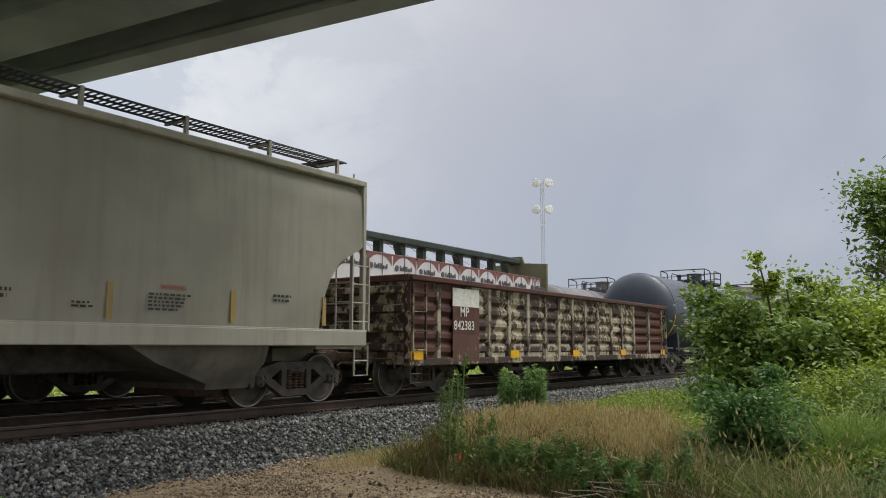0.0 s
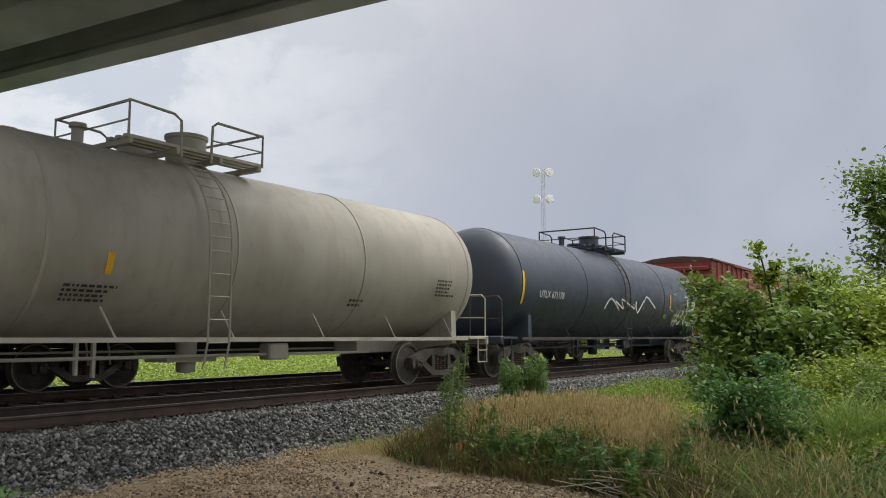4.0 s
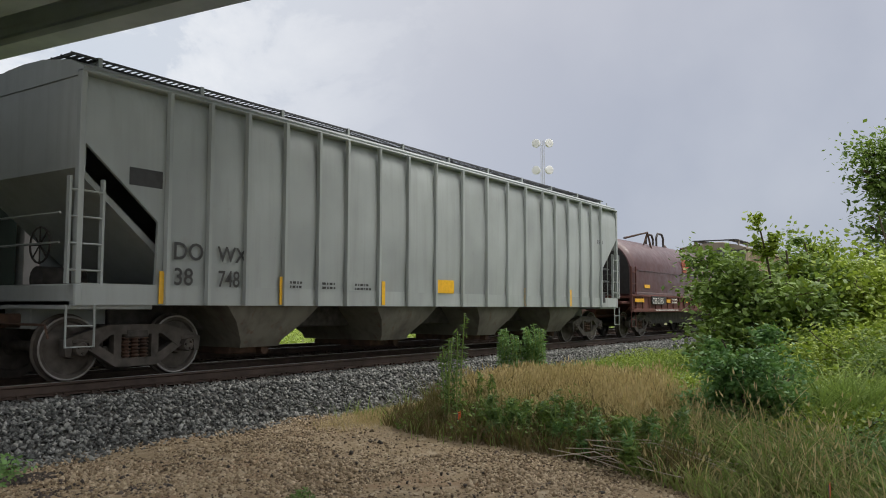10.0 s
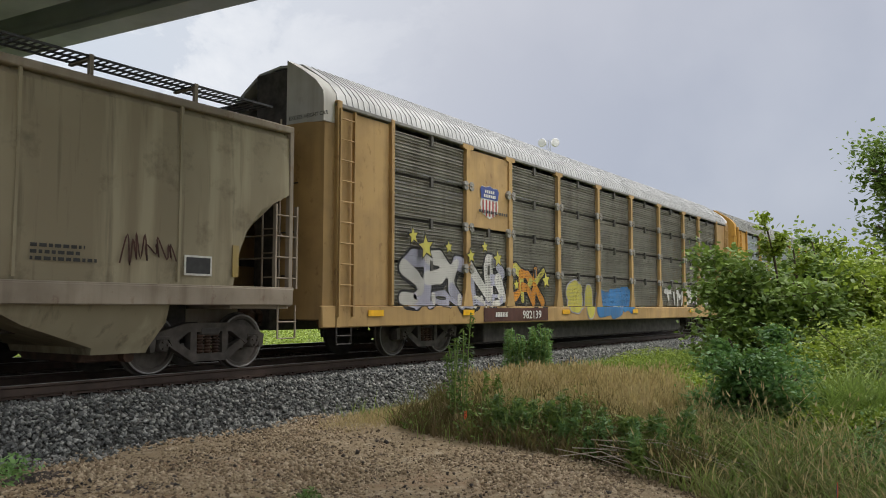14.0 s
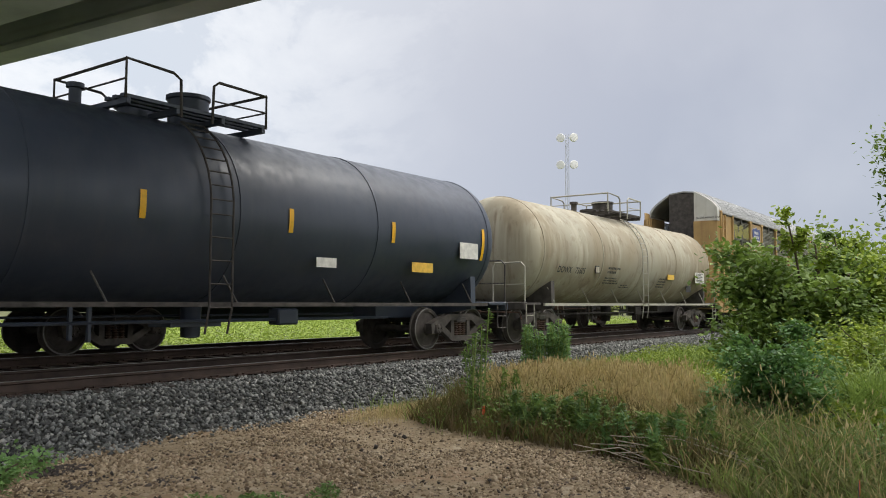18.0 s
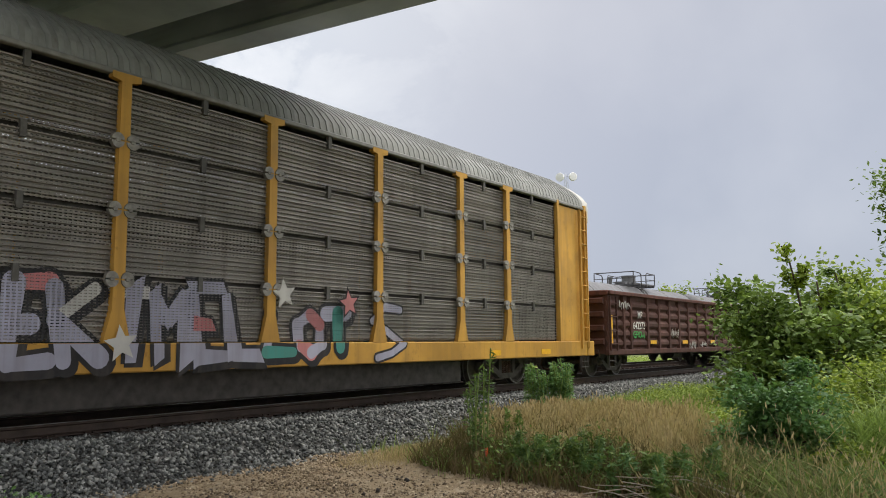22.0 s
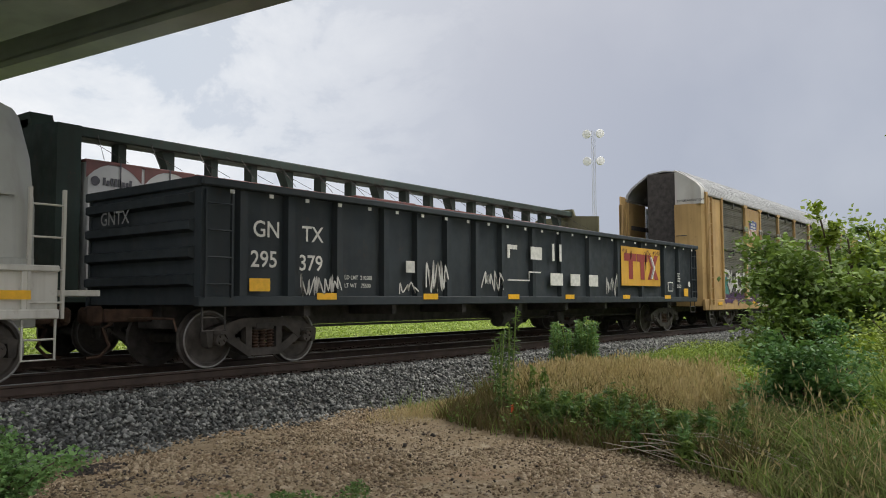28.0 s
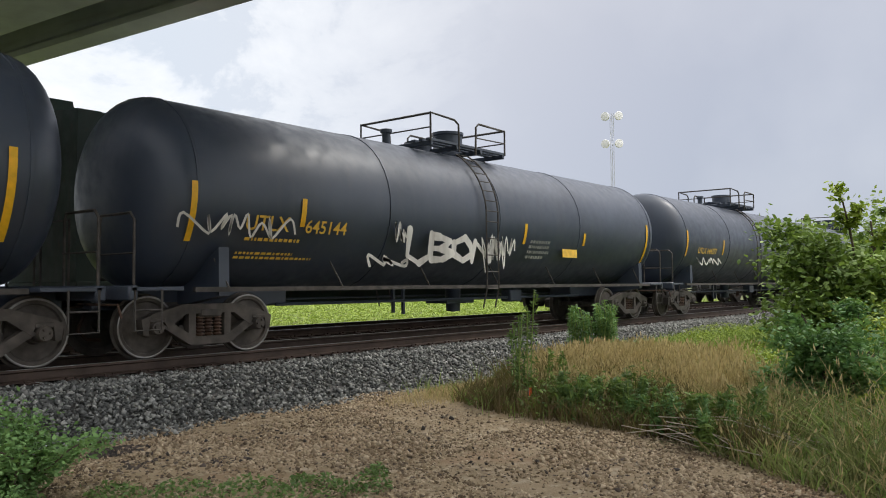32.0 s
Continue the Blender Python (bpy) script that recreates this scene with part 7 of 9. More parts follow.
box_red = paint("box_oxide_red", (0.26, 0.052, 0.044), (0.10, 0.035, 0.028), 0.35, 0.12, 0.55)
box_brown = paint("box_rust_brown", (0.33, 0.15, 0.09), (0.075, 0.035, 0.026), 0.5, 0.3, 0.65, (0.09, 0.04, 0.025), 0.85)
box_orange = paint("box_end_orange", (0.30, 0.10, 0.04), (0.10, 0.05, 0.035), 0.4, 0.25, 0.65)
gon_brown = paint("gondola_brown", (0.125, 0.05, 0.038), (0.042, 0.026, 0.022), 0.7, 0.3, 0.7, (0.05, 0.026, 0.02), 0.7)
gon_dark = paint("gondola_dark_brown", (0.10, 0.045, 0.035), (0.035, 0.023, 0.02), 0.65, 0.25, 0.7)
gon_oxide = paint("gondola_oxide", (0.155, 0.07, 0.054), (0.07, 0.042, 0.034), 0.65, 0.3, 0.7, (0.075, 0.04, 0.03), 0.7)
gon_flake = peeling("gondola_flaking", (0.06, 0.035, 0.028), (0.48, 0.41, 0.29), 0.74, 2.6)
gon_post = peeling("gondola_flaking_post", (0.07, 0.04, 0.03), (0.48, 0.42, 0.32), 0.86, 3.0)
gon_strip = peeling("gondola_pale_strip", (0.10, 0.045, 0.035), (0.54, 0.48, 0.37), 1.15, 2.8)
gon_flake2 = peeling("gondola_flaking_yellow", (0.13, 0.06, 0.045), (0.44, 0.36, 0.20), 0.45, 3.6)
gon_black = paint("gondola_black", (0.032, 0.041, 0.047), (0.055, 0.056, 0.055), 0.25, 0.06, 0.6)
coil_red = paint("coil_hood_red", (0.085, 0.036, 0.038), (0.06, 0.03, 0.03), 0.4, 0.15, 0.40)
coil_deck = paint("coil_deck_brown", (0.13, 0.05, 0.04), (0.06, 0.035, 0.03), 0.5, 0.2, 0.7)
coil_grey = paint("coil_hood_grey", (0.40, 0.41, 0.38), (0.22, 0.21, 0.19), 0.25, 0.03, 0.5)
coil_white = paint("coil_deck_white", (0.58, 0.57, 0.52), (0.25, 0.22, 0.18), 0.3, 0.08, 0.55)
rack_yellow = paint("rack_yellow", (0.58, 0.32, 0.06), (0.20, 0.12, 0.05), 0.42, 0.14, 0.55)
rack_tan = paint("rack_faded_yellow", (0.47, 0.31, 0.13), (0.22, 0.14, 0.075), 0.5, 0.16, 0.6)
rack_panel = perforated("rack_panel_dull", (0.34, 0.325, 0.27))
rack_panel_dark = perforated("rack_panel_dark", (0.34, 0.315, 0.28))
rack_silver = perforated("rack_panel_silver", (0.56, 0.60, 0.58), 0.28, 0.9, 0.45)
roof_white = plain("rack_roof_white", (0.42, 0.425, 0.42), 0.5, 0.2, 0.22, 2.0)
roof_dull = paint("rack_roof_dull", (0.30, 0.305, 0.285), (0.10, 0.10, 0.09), 0.6, 0.1, 0.6)
band_white = paint("rack_door_white", (0.62, 0.61, 0.57), (0.3, 0.27, 0.22), 0.3, 0.05, 0.55)
roof_brown = paint("box_roof_brown", (0.12, 0.07, 0.055), (0.07, 0.045, 0.035), 0.5, 0.3, 0.8)
wagon_trim_brown = paint("hopper_brown_trim", (0.33, 0.28, 0.22), (0.13, 0.10, 0.07), 0.5, 0.15, 0.7)


def reflectors(car, spots, z0, z1, w=0.1, y=-SIDE - 0.05, mat=None):
    for x in spots:
        plate(car, "reflector", x, x + w, z0, z1, mat or reflector_yellow, y, "yellow reflective strip")


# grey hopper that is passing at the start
c = covered_hopper(-6.9, 18.7, "grey-tan covered hopper wagon with black stencils and roof walkway", white_tan, trim_white, bay_mat=shaded_bay_grime)
lettering(c, "VENT CAR WHEN UNLOADING", 12.75, 1.17, 0.072, stencil_black, -SIDE - 0.03)
lettering(c, "WARNING", 14.1, 1.87, 0.092, stencil_red)
bars(c, 13.9, 14.65, 1.55, 1.82, 5, stencil_black, seed=2)
bars(c, 16.3, 16.9, 1.78, 1.93, 2, stencil_black, seed=3)
bars(c, 12.75, 13.15, 1.55, 1.65, 2, stencil_black, seed=4)
bars(c, 11.6, 12.0, 1.62, 1.78, 2, stencil_black, seed=6)
bars(c, 16.2, 17.4, 1.12, 1.2, 1, stencil_black, -SIDE - 0.03, 5)
reflectors(c, (13.25, 15.4, 17.5), 1.42, 1.92, 0.09, -SIDE - 0.01, reflector_faded)
# peeling gondola
c = gondola(13.2, 15.9, "brown gondola wagon with flaking pale paint and rust", gon_flake, 14, chord=gon_dark, post_mat=gon_post, panel_mats={0: gon_dark, 1: gon_dark, 13: gon_dark, 14: gon_brown}, post_at=[0, 1.1, 2.2, 3.25, 4.2, 5.2, 6.2, 7.0, 7.9, 8.8, 9.7, 10.77, 11.64, 12.7, 14.14, 15.9])
for a, b in ((2.35, 3.1), (3.4, 4.05), (4.35, 5.05), (5.35, 6.05), (6.35, 6.85), (7.15, 7.75), (8.05, 8.65), (8.95, 9.55), (9.85, 10.62), (10.92, 11.5), (11.8, 12.55)):
    plate(c, "lower_panel", a, b, 0.73, 1.12, gon_strip, -SIDE + 0.06)
plate(c, "number_panel", 1.62, 2.74, 1.95, 2.36, stencil_white, -SIDE - 0.012)
plate(c, "number_field", 1.62, 2.74, 1.32, 1.95, gon_dark, -SIDE - 0.012)
plate(c, "lower_panel", 1.62, 2.74, 0.72, 1.32, gon_flake2, -SIDE - 0.012)
lettering(c, "MP", 1.9, 1.73, 0.30, stencil_white, -SIDE - 0.02)
lettering(c, "842383", 1.65, 1.43, 0.29, stencil_white, -SIDE - 0.02)
reflectors(c, (0.05, 4.2, 7.8, 11.4, 15.2), 0.78, 0.96, 0.42, -SIDE - 0.03)
# black tank
c = tank_wagon(30.5, 15.1, "glossy black tank wagon with white stencils", tank_black, bands=((-0.05, 1.5, 2.3), (3.3, 1.9, 2.2), (5.6, 1.9, 2.25), (8.5, 1.9, 2.2), (11.2, 1.9, 2.2), (14.9, 1.5, 2.6)))
tank_words(c, "HPLX", 1.08, 1.97, 0.29, stencil_white)
tank_words(c, "405494", 1.97, 1.95, 0.31, stencil_white)
tank_bars(c, 1.1, 3.2, 1.65, 1.85, 2, stencil_white, 1)
tank_words(c, "FIBERGLASS INSULATION", 8.75, 2.02, 0.10, stencil_white)
tank_words(c, "DO NOT EXCEED 450F", 8.75, 1.88, 0.10, stencil_white)
plate(c, "contact_panel", 8.65, 9.6, 1.56, 1.78, stencil_yellow, -1.43)
tank_bars(c, 10.1, 11.2, 1.55, 1.78, 3, stencil_white, 2)
tank_bars(c, 4.2, 5.3, 1.75, 2.05, 4, stencil_white, 7)
tank_bars(c, 12.4, 13.6, 1.5, 1.7, 2, stencil_white, 8)
plate(c, "data_panel", 13.3, 14.2, 1.95, 2.4, tank_black, -1.535)
tank_bars(c, 13.35, 14.15, 1.95, 2.4, 6, stencil_white, 9)
# grey four-bay hopper
c = covered_hopper(47.55, 18.85, "clean grey covered hopper wagon with black stencils", white_tan2, trim_white, bay_mat=shaded_bay_grime, bays=4, gates=True, bay_x=-0.38)
lettering(c, "TILX", 2.12, 2.61, 0.31, stencil_black)
lettering(c, "620218", 2.08, 2.31, 0.30, stencil_black)
lettering(c, "LD LMT  219800 LB", 1.96, 1.87, 0.105, stencil_black)
lettering(c, "LT WT   66200 LB", 1.94, 1.73, 0.105, stencil_black)
lettering(c, "DO NOT HAMMER ON CAR", 8.6, 2.05, 0.12, stencil_red)
bars(c, 13.0, 13.6, 1.65, 1.95, 5, stencil_black, seed=3)
bars(c, 15.4, 15.9, 1.65, 1.85, 3, stencil_black, seed=13)
bars(c, 8.6, 9.8, 1.12, 1.24, 2, stencil_black, -SIDE - 0.03, 4)
bars(c, 12.9, 13.7, 1.12, 1.24, 2, stencil_black, -SIDE - 0.03, 14)
scrawl(c, 10.6, 11.7, 1.1, 1.36, stencil_black, 5, -SIDE - 0.06, 0.010)
scrawl(c, 0.55, 1.5, 2.7, 3.3, wagon_trim_brown, 6, -SIDE - 0.02, 0.006, 14)
plate(c, "plate_mark", 3.40, 3.68, 2.47, 2.75, stencil_black, -SIDE - 0.006)
plate(c, "plate_field", 3.43, 3.65, 2.50, 2.72, white_tan2, -SIDE - 0.010)
reflectors(c, (1.27,), 1.5, 2.4, 0.09, -SIDE - 0.01)
reflectors(c, (4.0, 7.2, 10.1, 12.4, 15.2, 17.4), 1.42, 1.9, 0.08, -SIDE - 0.01, reflector_faded)
# cream tank
c = tank_wagon(68.2, 13.8, "cream-white tank wagon with pale handrails", tank_cream, rail_mat=trim_white, dark=trim_white, bands=((0.0, 1.9, 2.75), (2.75, 2.0, 2.35), (4.6, 1.9, 2.2)))
tank_words(c, "TCIX", 0.86, 2.03, 0.28, stencil_black)
tank_words(c, "123057", 1.63, 2.02, 0.27, stencil_black)
tank_bars(c, 0.8, 2.9, 1.7, 1.92, 2, stencil_black, 1)
tank_bars(c, 4.0, 4.8, 1.5, 1.8, 4, stencil_black, 2)
tank_bars(c, 9.7, 10.2, 1.6, 1.8, 2, stencil_black, 12)
tank_bars(c, 12.4, 13.2, 1.9, 2.3, 5, stencil_black, 3)
# black tank with large tags
c = tank_wagon(84.6, 15.1, "black tank wagon with faded spray-paint tags", tank_black, bands=((0.0, 1.9, 2.75), (11.6, 2.1, 2.6), (14.85, 2.0, 2.85)))
tank_words(c, "UTLX 671178", 0.9, 2.1, 0.26, stencil_white)
scrawl(c, 5.5, 9.5, 1.7, 2.5, spray_white, 21, -1.56, 0.03, 7)
lettering(c, "#33", 11.45, 1.5, 0.95, spray_white, -1.53, -25)
plate(c, "data_panel", 13.6, 14.65, 2.02, 2.48, stencil_white, -1.525)
bars(c, 13.65, 14.6, 2.03, 2.47, 8, stencil_black, -1.53, 5)
scrawl(c, 12.9, 14.0, 1.45, 1.7, spray_lilac, 22, -1.50, 0.014, 9)
scrawl(c, 14.1, 14.8, 1.6, 1.95, spray_white, 23, -1.54, 0.014, 6)
# red box wagon
bx = [0.9, 1.75, 2.6, 3.45, 4.3, 5.15]
c = boxcar(101.75, 15.1, "oxide-red box wagon with large white and teal graffiti", box_red, bx + [9.95, 10.85, 11.7, 12.55, 13.4, 14.25], door=(6.15, 9.1), roof=roof_brown)
graffiti(c, 0.9, 6.15, 0.68, 2.1, "KRIVE", spray_white, spray_black, 5, -SIDE - 0.04, 0.09, 0.1, fat=0.42, drop=0.05, accents=(spray_lilac,))
graffiti(c, 0.0, 1.0, 0.7, 1.8, "SO", spray_lilac, spray_blue, 6, -SIDE - 0.04, 0.05)
graffiti(c, 6.3, 7.5, 0.62, 1.9, "LZ", spray_lilac, spray_blue, 16, -SIDE - 0.06, 0.03, 0.3, True, (spray_blue,), 0.22)
graffiti(c, 9.2, 14.95, 0.95, 2.3, "ARMEES", spray_teal, spray_white, 7, -SIDE - 0.04, 0.07, 0.25, True, (spray_lilac,), 0.32, 0.04)
graffiti(c, 8.9, 15.0, 0.62, 1.02, "VAXNZWVAN", spray_white, spray_black, 17, -SIDE - 0.05, 0.05, 0.1, True)
scrawl(c, 6.6, 8.0, 1.55, 1.85, spray_white, 31, -SIDE - 0.08, 0.012)
scrawl(c, 0.15, 0.75, 2.4, 2.8, spray_white, 32, -SIDE - 0.06, 0.012)
lettering(c, "LR   S", 1.2, 2.12, 0.24, stencil_white, -SIDE - 0.03)
for x in (11.08, 11.9, 12.75, 13.68):
    s = Shape()
    yy = -SIDE - 0.03
    s.add([(x, yy, 3.28), (x + 0.42, yy, 3.28), (x + 0.40, yy, 3.84), (x + 0.03, yy, 3.84)], [(0, 1, 2, 3)])
    s.slot = 1
    s.add([(x + 0.14, yy - 0.006, 3.40), (x + 0.28, yy - 0.006, 3.40), (x + 0.27, yy - 0.006, 3.70), (x + 0.15, yy - 0.006, 3.70)], [(0, 1, 2, 3)])
    part("name_block", s, [stencil_white, box_red], c, "pale block of a company name")
bars(c, 7.1, 7.8, 3.0, 3.08, 1, stencil_white, -SIDE - 0.06, 3)
lettering(c, "0", 7.4, 2.4, 0.22, stencil_white, -SIDE - 0.06)
for x, z in ((6.25, 2.62), (6.45, 2.85), (6.3, 2.35)):
    plate(c, "notice", x, x + 0.2, z, z + 0.1, stencil_white, -SIDE - 0.05)
plate(c, "notice", 5.45, 5.7, 2.42, 2.66, stencil_white, -SIDE - 0.03)
reflectors(c, (1.1, 3.4, 5.4, 9.3, 12.0, 14.3), 0.74, 0.9, 0.42, -SIDE - 0.10)
# brown box wagon
worn_pale = peeling("worn_pale", (0.20, 0.09, 0.055), (0.50, 0.48, 0.42), 0.72, 4.0)
worn_ochre = peeling("worn_ochre", (0.20, 0.09, 0.055), (0.48, 0.40, 0.12), 0.66, 4.0)
worn_teal = peeling("worn_teal", (0.20, 0.09, 0.055), (0.16, 0.32, 0.27), 0.70, 4.0)
c = boxcar(118.8, 15.3, "rust-brown box wagon with plug door and peeling graffiti", box_brown, [0.98, 1.74, 2.54, 3.33, 4.08, 4.80, 5.5, 9.9, 10.7, 11.5, 12.3, 13.1, 13.9, 14.6], top=4.95, low=0.80, door=(5.83, 9.38), plug=True, roof=roof_brown, end_mat=box_orange, belly=0.28)
lettering(c, "TR", 1.08, 2.62, 0.27, stencil_white, -SIDE - 0.03)
lettering(c, "100", 1.05, 2.32, 0.29, stencil_white, -SIDE - 0.03)
lettering(c, "179", 1.84, 2.29, 0.27, stencil_white, -SIDE - 0.03)
bars(c, 1.06, 1.5, 1.3, 2.2, 7, stencil_white, -SIDE - 0.03, 4)
bars(c, 1.84, 2.3, 1.3, 2.2, 7, stencil_white, -SIDE - 0.03, 5)
lettering(c, "t", 4.95, 2.0, 1.5, stencil_white, -SIDE - 0.04)
lettering(c, "CLOSE AND LOCK", 7.6, 3.28, 0.095, stencil_white, -SIDE - 0.07)
lettering(c, "DOORS BEFORE", 7.65, 3.16, 0.095, stencil_white, -SIDE - 0.07)
lettering(c, "MOVING CAR", 7.7, 3.04, 0.095, stencil_white, -SIDE - 0.07)
graffiti(c, 3.1, 5.65, 0.58, 1.72, "WAMG", worn_pale, gon_dark, 8, -SIDE - 0.04, 0.03, 0.1, False, (), 0.28)
graffiti(c, 1.0, 3.3, 0.82, 1.9, "NSEKO", worn_ochre, spray_orange, 9, -SIDE - 0.03, 0.03, 0.2, False, (worn_pale,), 0.24)
graffiti(c, 9.6, 14.4, 0.82, 1.8, "RIAMIKHE", worn_ochre, worn_teal, 10, -SIDE - 0.04, 0.05, 0.1, False, (worn_pale, worn_teal), 0.26)
plate(c, "plate_mark", 3.55, 3.85, 2.0, 2.3, stencil_white, -SIDE + 0.005)
plate(c, "plate_field", 3.58, 3.82, 2.03, 2.27, box_brown, -SIDE + 0.001)
plate(c, "corner_mark", 0.1, 0.5, 0.85, 1.0, stencil_yellow, -SIDE - 0.02)
s = Shape()
s.box(-0.085, -0.075, -1.45, -0.45, 4.42, 4.80)
part("number_board", s, stencil_white, c, "white number board on the wagon end")
end_words(c, "TR 100179", -0.09, -0.52, 4.56, 0.15, stencil_black)
# plain brown gondola
c = gondola(135.65, 14.75, "dull red-brown ribbed gondola wagon", gon_brown, 14, chord=gon_dark)
lettering(c, "MP", 1.75, 1.85, 0.30, stencil_white)
lettering(c, "641689", 1.5, 1.42, 0.31, stencil_white)
reflectors(c, (0.1, 3.46, 7.33, 10.23, 14.3), 0.76, 0.92, 0.42, -SIDE - 0.03)
scrawl(c, 4.4, 4.9, 0.85, 1.2, spray_lilac, 35, -SIDE - 0.02, 0.010)
scrawl(c, 1.6, 2.3, 0.9, 1.1, spray_lilac, 37, -SIDE - 0.02, 0.010)
scrawl(c, 12.2, 12.9, 1.1, 2.1, spray_yellow, 36, -SIDE - 0.02, 0.010)
plate(c, "chalk_board", 12.5, 12.85, 1.3, 1.55, stencil_white, -SIDE - 0.01)
plate(c, "chalk_field", 12.53, 12.82, 1.33, 1.52, stencil_black, -SIDE - 0.016)
# second four-bay hopper
c = covered_hopper(151.95, 18.6, "clean grey-tan covered hopper wagon, four bays", white_tan, white_tan, bay_mat=shaded_bay_grime, bays=4, gates=True, bay_x=-0.38)
lettering(c, "TILX", 2.0, 2.62, 0.32, stencil_black)
lettering(c, "621584", 1.9, 2.17, 0.31, stencil_black)
bars(c, 1.95, 2.9, 1.75, 2.0, 2, stencil_black, seed=4)
plate(c, "plate_mark", 3.44, 3.70, 2.39, 2.65, stencil_black, -SIDE - 0.006)
plate(c, "plate_field", 3.465, 3.675, 2.415, 2.625, white_tan, -SIDE - 0.010)
bars(c, 15.0, 15.6, 1.9, 2.4, 6, stencil_black, seed=5)
bars(c, 9.9, 11.4, 1.9, 2.0, 2, worn_red, seed=15)
bars(c, 3.0, 3.6, 1.18, 1.27, 1, stencil_black, -SIDE - 0.03, 6)
bars(c, 7.0, 7.6, 1.18, 1.25, 1, stencil_black, -SIDE - 0.03, 16)
plate(c, "chalk_board", 14.68, 15.1, 1.68, 1.95, stencil_black)
plate(c, "notice", 7.3, 7.55, 1.74, 1.84, stencil_white)
plate(c, "notice", 2.62, 2.8, 1.12, 1.32, stencil_yellow, -SIDE - 0.03)
reflectors(c, (3.76, 6.46, 9.14, 12.2, 14.3, 16.9), 1.42, 1.85, 0.08, -SIDE - 0.01, reflector_faded)
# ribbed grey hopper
c = covered_hopper(171.9, 18.65, "pale grey ribbed covered hopper wagon with black stencils", dow_grey, dow_grey, bay_mat=shaded_bay_grime, bays=4, ribs=True, top=4.18)
lettering(c, "DO", 1.5, 1.74, 0.36, stencil_black, -SIDE - 0.012)
lettering(c, "WX", 2.33, 1.74, 0.34, stencil_black, -SIDE - 0.012)
lettering(c, "38", 1.52, 1.36, 0.36, stencil_black, -SIDE - 0.012)
lettering(c, "748", 2.34, 1.35, 0.36, stencil_black, -SIDE - 0.012, 0, 0.82)
lettering(c, "P-H-R", 17.0, 3.0, 0.18, stencil_black, -SIDE - 0.012)
plate(c, "notice", 0.76, 1.3, 2.74, 2.99, stencil_black)
plate(c, "contact_panel", 8.36, 8.99, 1.35, 1.64, reflector_yellow)
bars(c, 3.9, 4.3, 1.35, 1.5, 2, stencil_black, seed=7)
bars(c, 4.7, 5.2, 1.35, 1.5, 2, stencil_black, seed=8)
bars(c, 5.6, 6.1, 1.35, 1.5, 2, stencil_black, seed=9)
plate(c, "chalk_board", 17.3, 17.6, 1.2, 1.5, stencil_black)
reflectors(c, (1.28, 3.65, 6.4, 9.3, 12.3, 15.0), 1.08, 1.55, 0.10, -SIDE - 0.02)
# red coil wagon
c = coil_wagon(191.9, 13.4, "dark red coil wagon with one long rounded hood", coil_red, coil_deck, top=3.6)
end_words(c, "CSS", 0.23, 0.45, 3.1, 0.32, stencil_faint)
end_words(c, "2195", 0.23, 0.35, 2.8, 0.2, stencil_faint)
plate(c, "number_field", 1.78, 3.3, 1.17, 1.46, stencil_black, -1.585)
lettering(c, "CSS 2195", 1.82, 1.2, 0.30, stencil_white, -1.60)
for x in (0.15, 3.4, 5.5, 7.4, 9.2, 11.6):
    plate(c, "reflector", x, x + 0.4 + (0.45 if x < 1 else 0), 1.24, 1.36, reflector_yellow, -1.585, "yellow reflective strip")
plate(c, "tag_plate", 1.24, 1.78, 1.74, 1.86, reflector_yellow, -1.525)
bars(c, 4.0, 4.9, 1.2, 1.42, 2, stencil_white, -1.58, 4)
bars(c, 6.6, 7.1, 1.15, 1.42, 3, stencil_white, -1.58, 5)
plate(c, "chalk_board", 9.9, 10.3, 1.15, 1.4, stencil_white, -1.58)
bars(c, 2.2, 5.0, 0.93, 1.0, 1, stencil_white, -1.575, 6)
s = Shape()
for k in range(6):
    s.box(5.6 + 0.02 * k, 7.0 - 0.1 * k, -1.52 + k * 0.018, -1.50 + k * 0.018, 2.45 + 0.09 * k, 2.51 + 0.09 * k)
part("faded_mark", s, plain("faded_orange", (0.42, 0.10, 0.04), 0.6), c, "faded orange company mark as bars")
# brown hopper
c = covered_hopper(207.45, 16.6, "grimy brown covered hopper wagon streaked with rust", brown_hopper, wagon_trim_brown, bays=3, dark_end=hopper_end_grey, top=4.02)
lettering(c, "CGOX", 1.7, 2.36, 0.33, stencil_black)
lettering(c, "5012", 1.6, 1.92, 0.34, stencil_black)
end_words(c, "CGOX", 0.07, -0.75, 3.82, 0.22, stencil_black)
end_words(c, "5012", 0.07, -0.78, 3.56, 0.22, stencil_black)
plate(c, "bare_patch", 9.39, 10.4, 2.5, 3.45, plain("primer_tan", (0.46, 0.38, 0.28), 0.7))
bars(c, 1.5, 1.95, 1.55, 1.75, 2, stencil_black, seed=7)
s = Shape()
s.tube([(5.06 + 0.33 * math.cos(q), -SIDE - 0.01, 1.79 + 0.22 * math.sin(q)) for q in [2 * math.pi * k / 20 for k in range(21)]], 0.012, 5)
part("round_stencil", s, gon_dark, c)
plate(c, "chalk_board", 14.7, 15.15, 1.55, 1.8, stencil_black)
bars(c, 14.75, 15.1, 1.58, 1.77, 2, stencil_white, -SIDE - 0.012, 8)
reflectors(c, (0.97, 4.19, 6.6, 8.9, 15.55), 1.5, 2.0, 0.09, -SIDE - 0.01, reflector_faded)
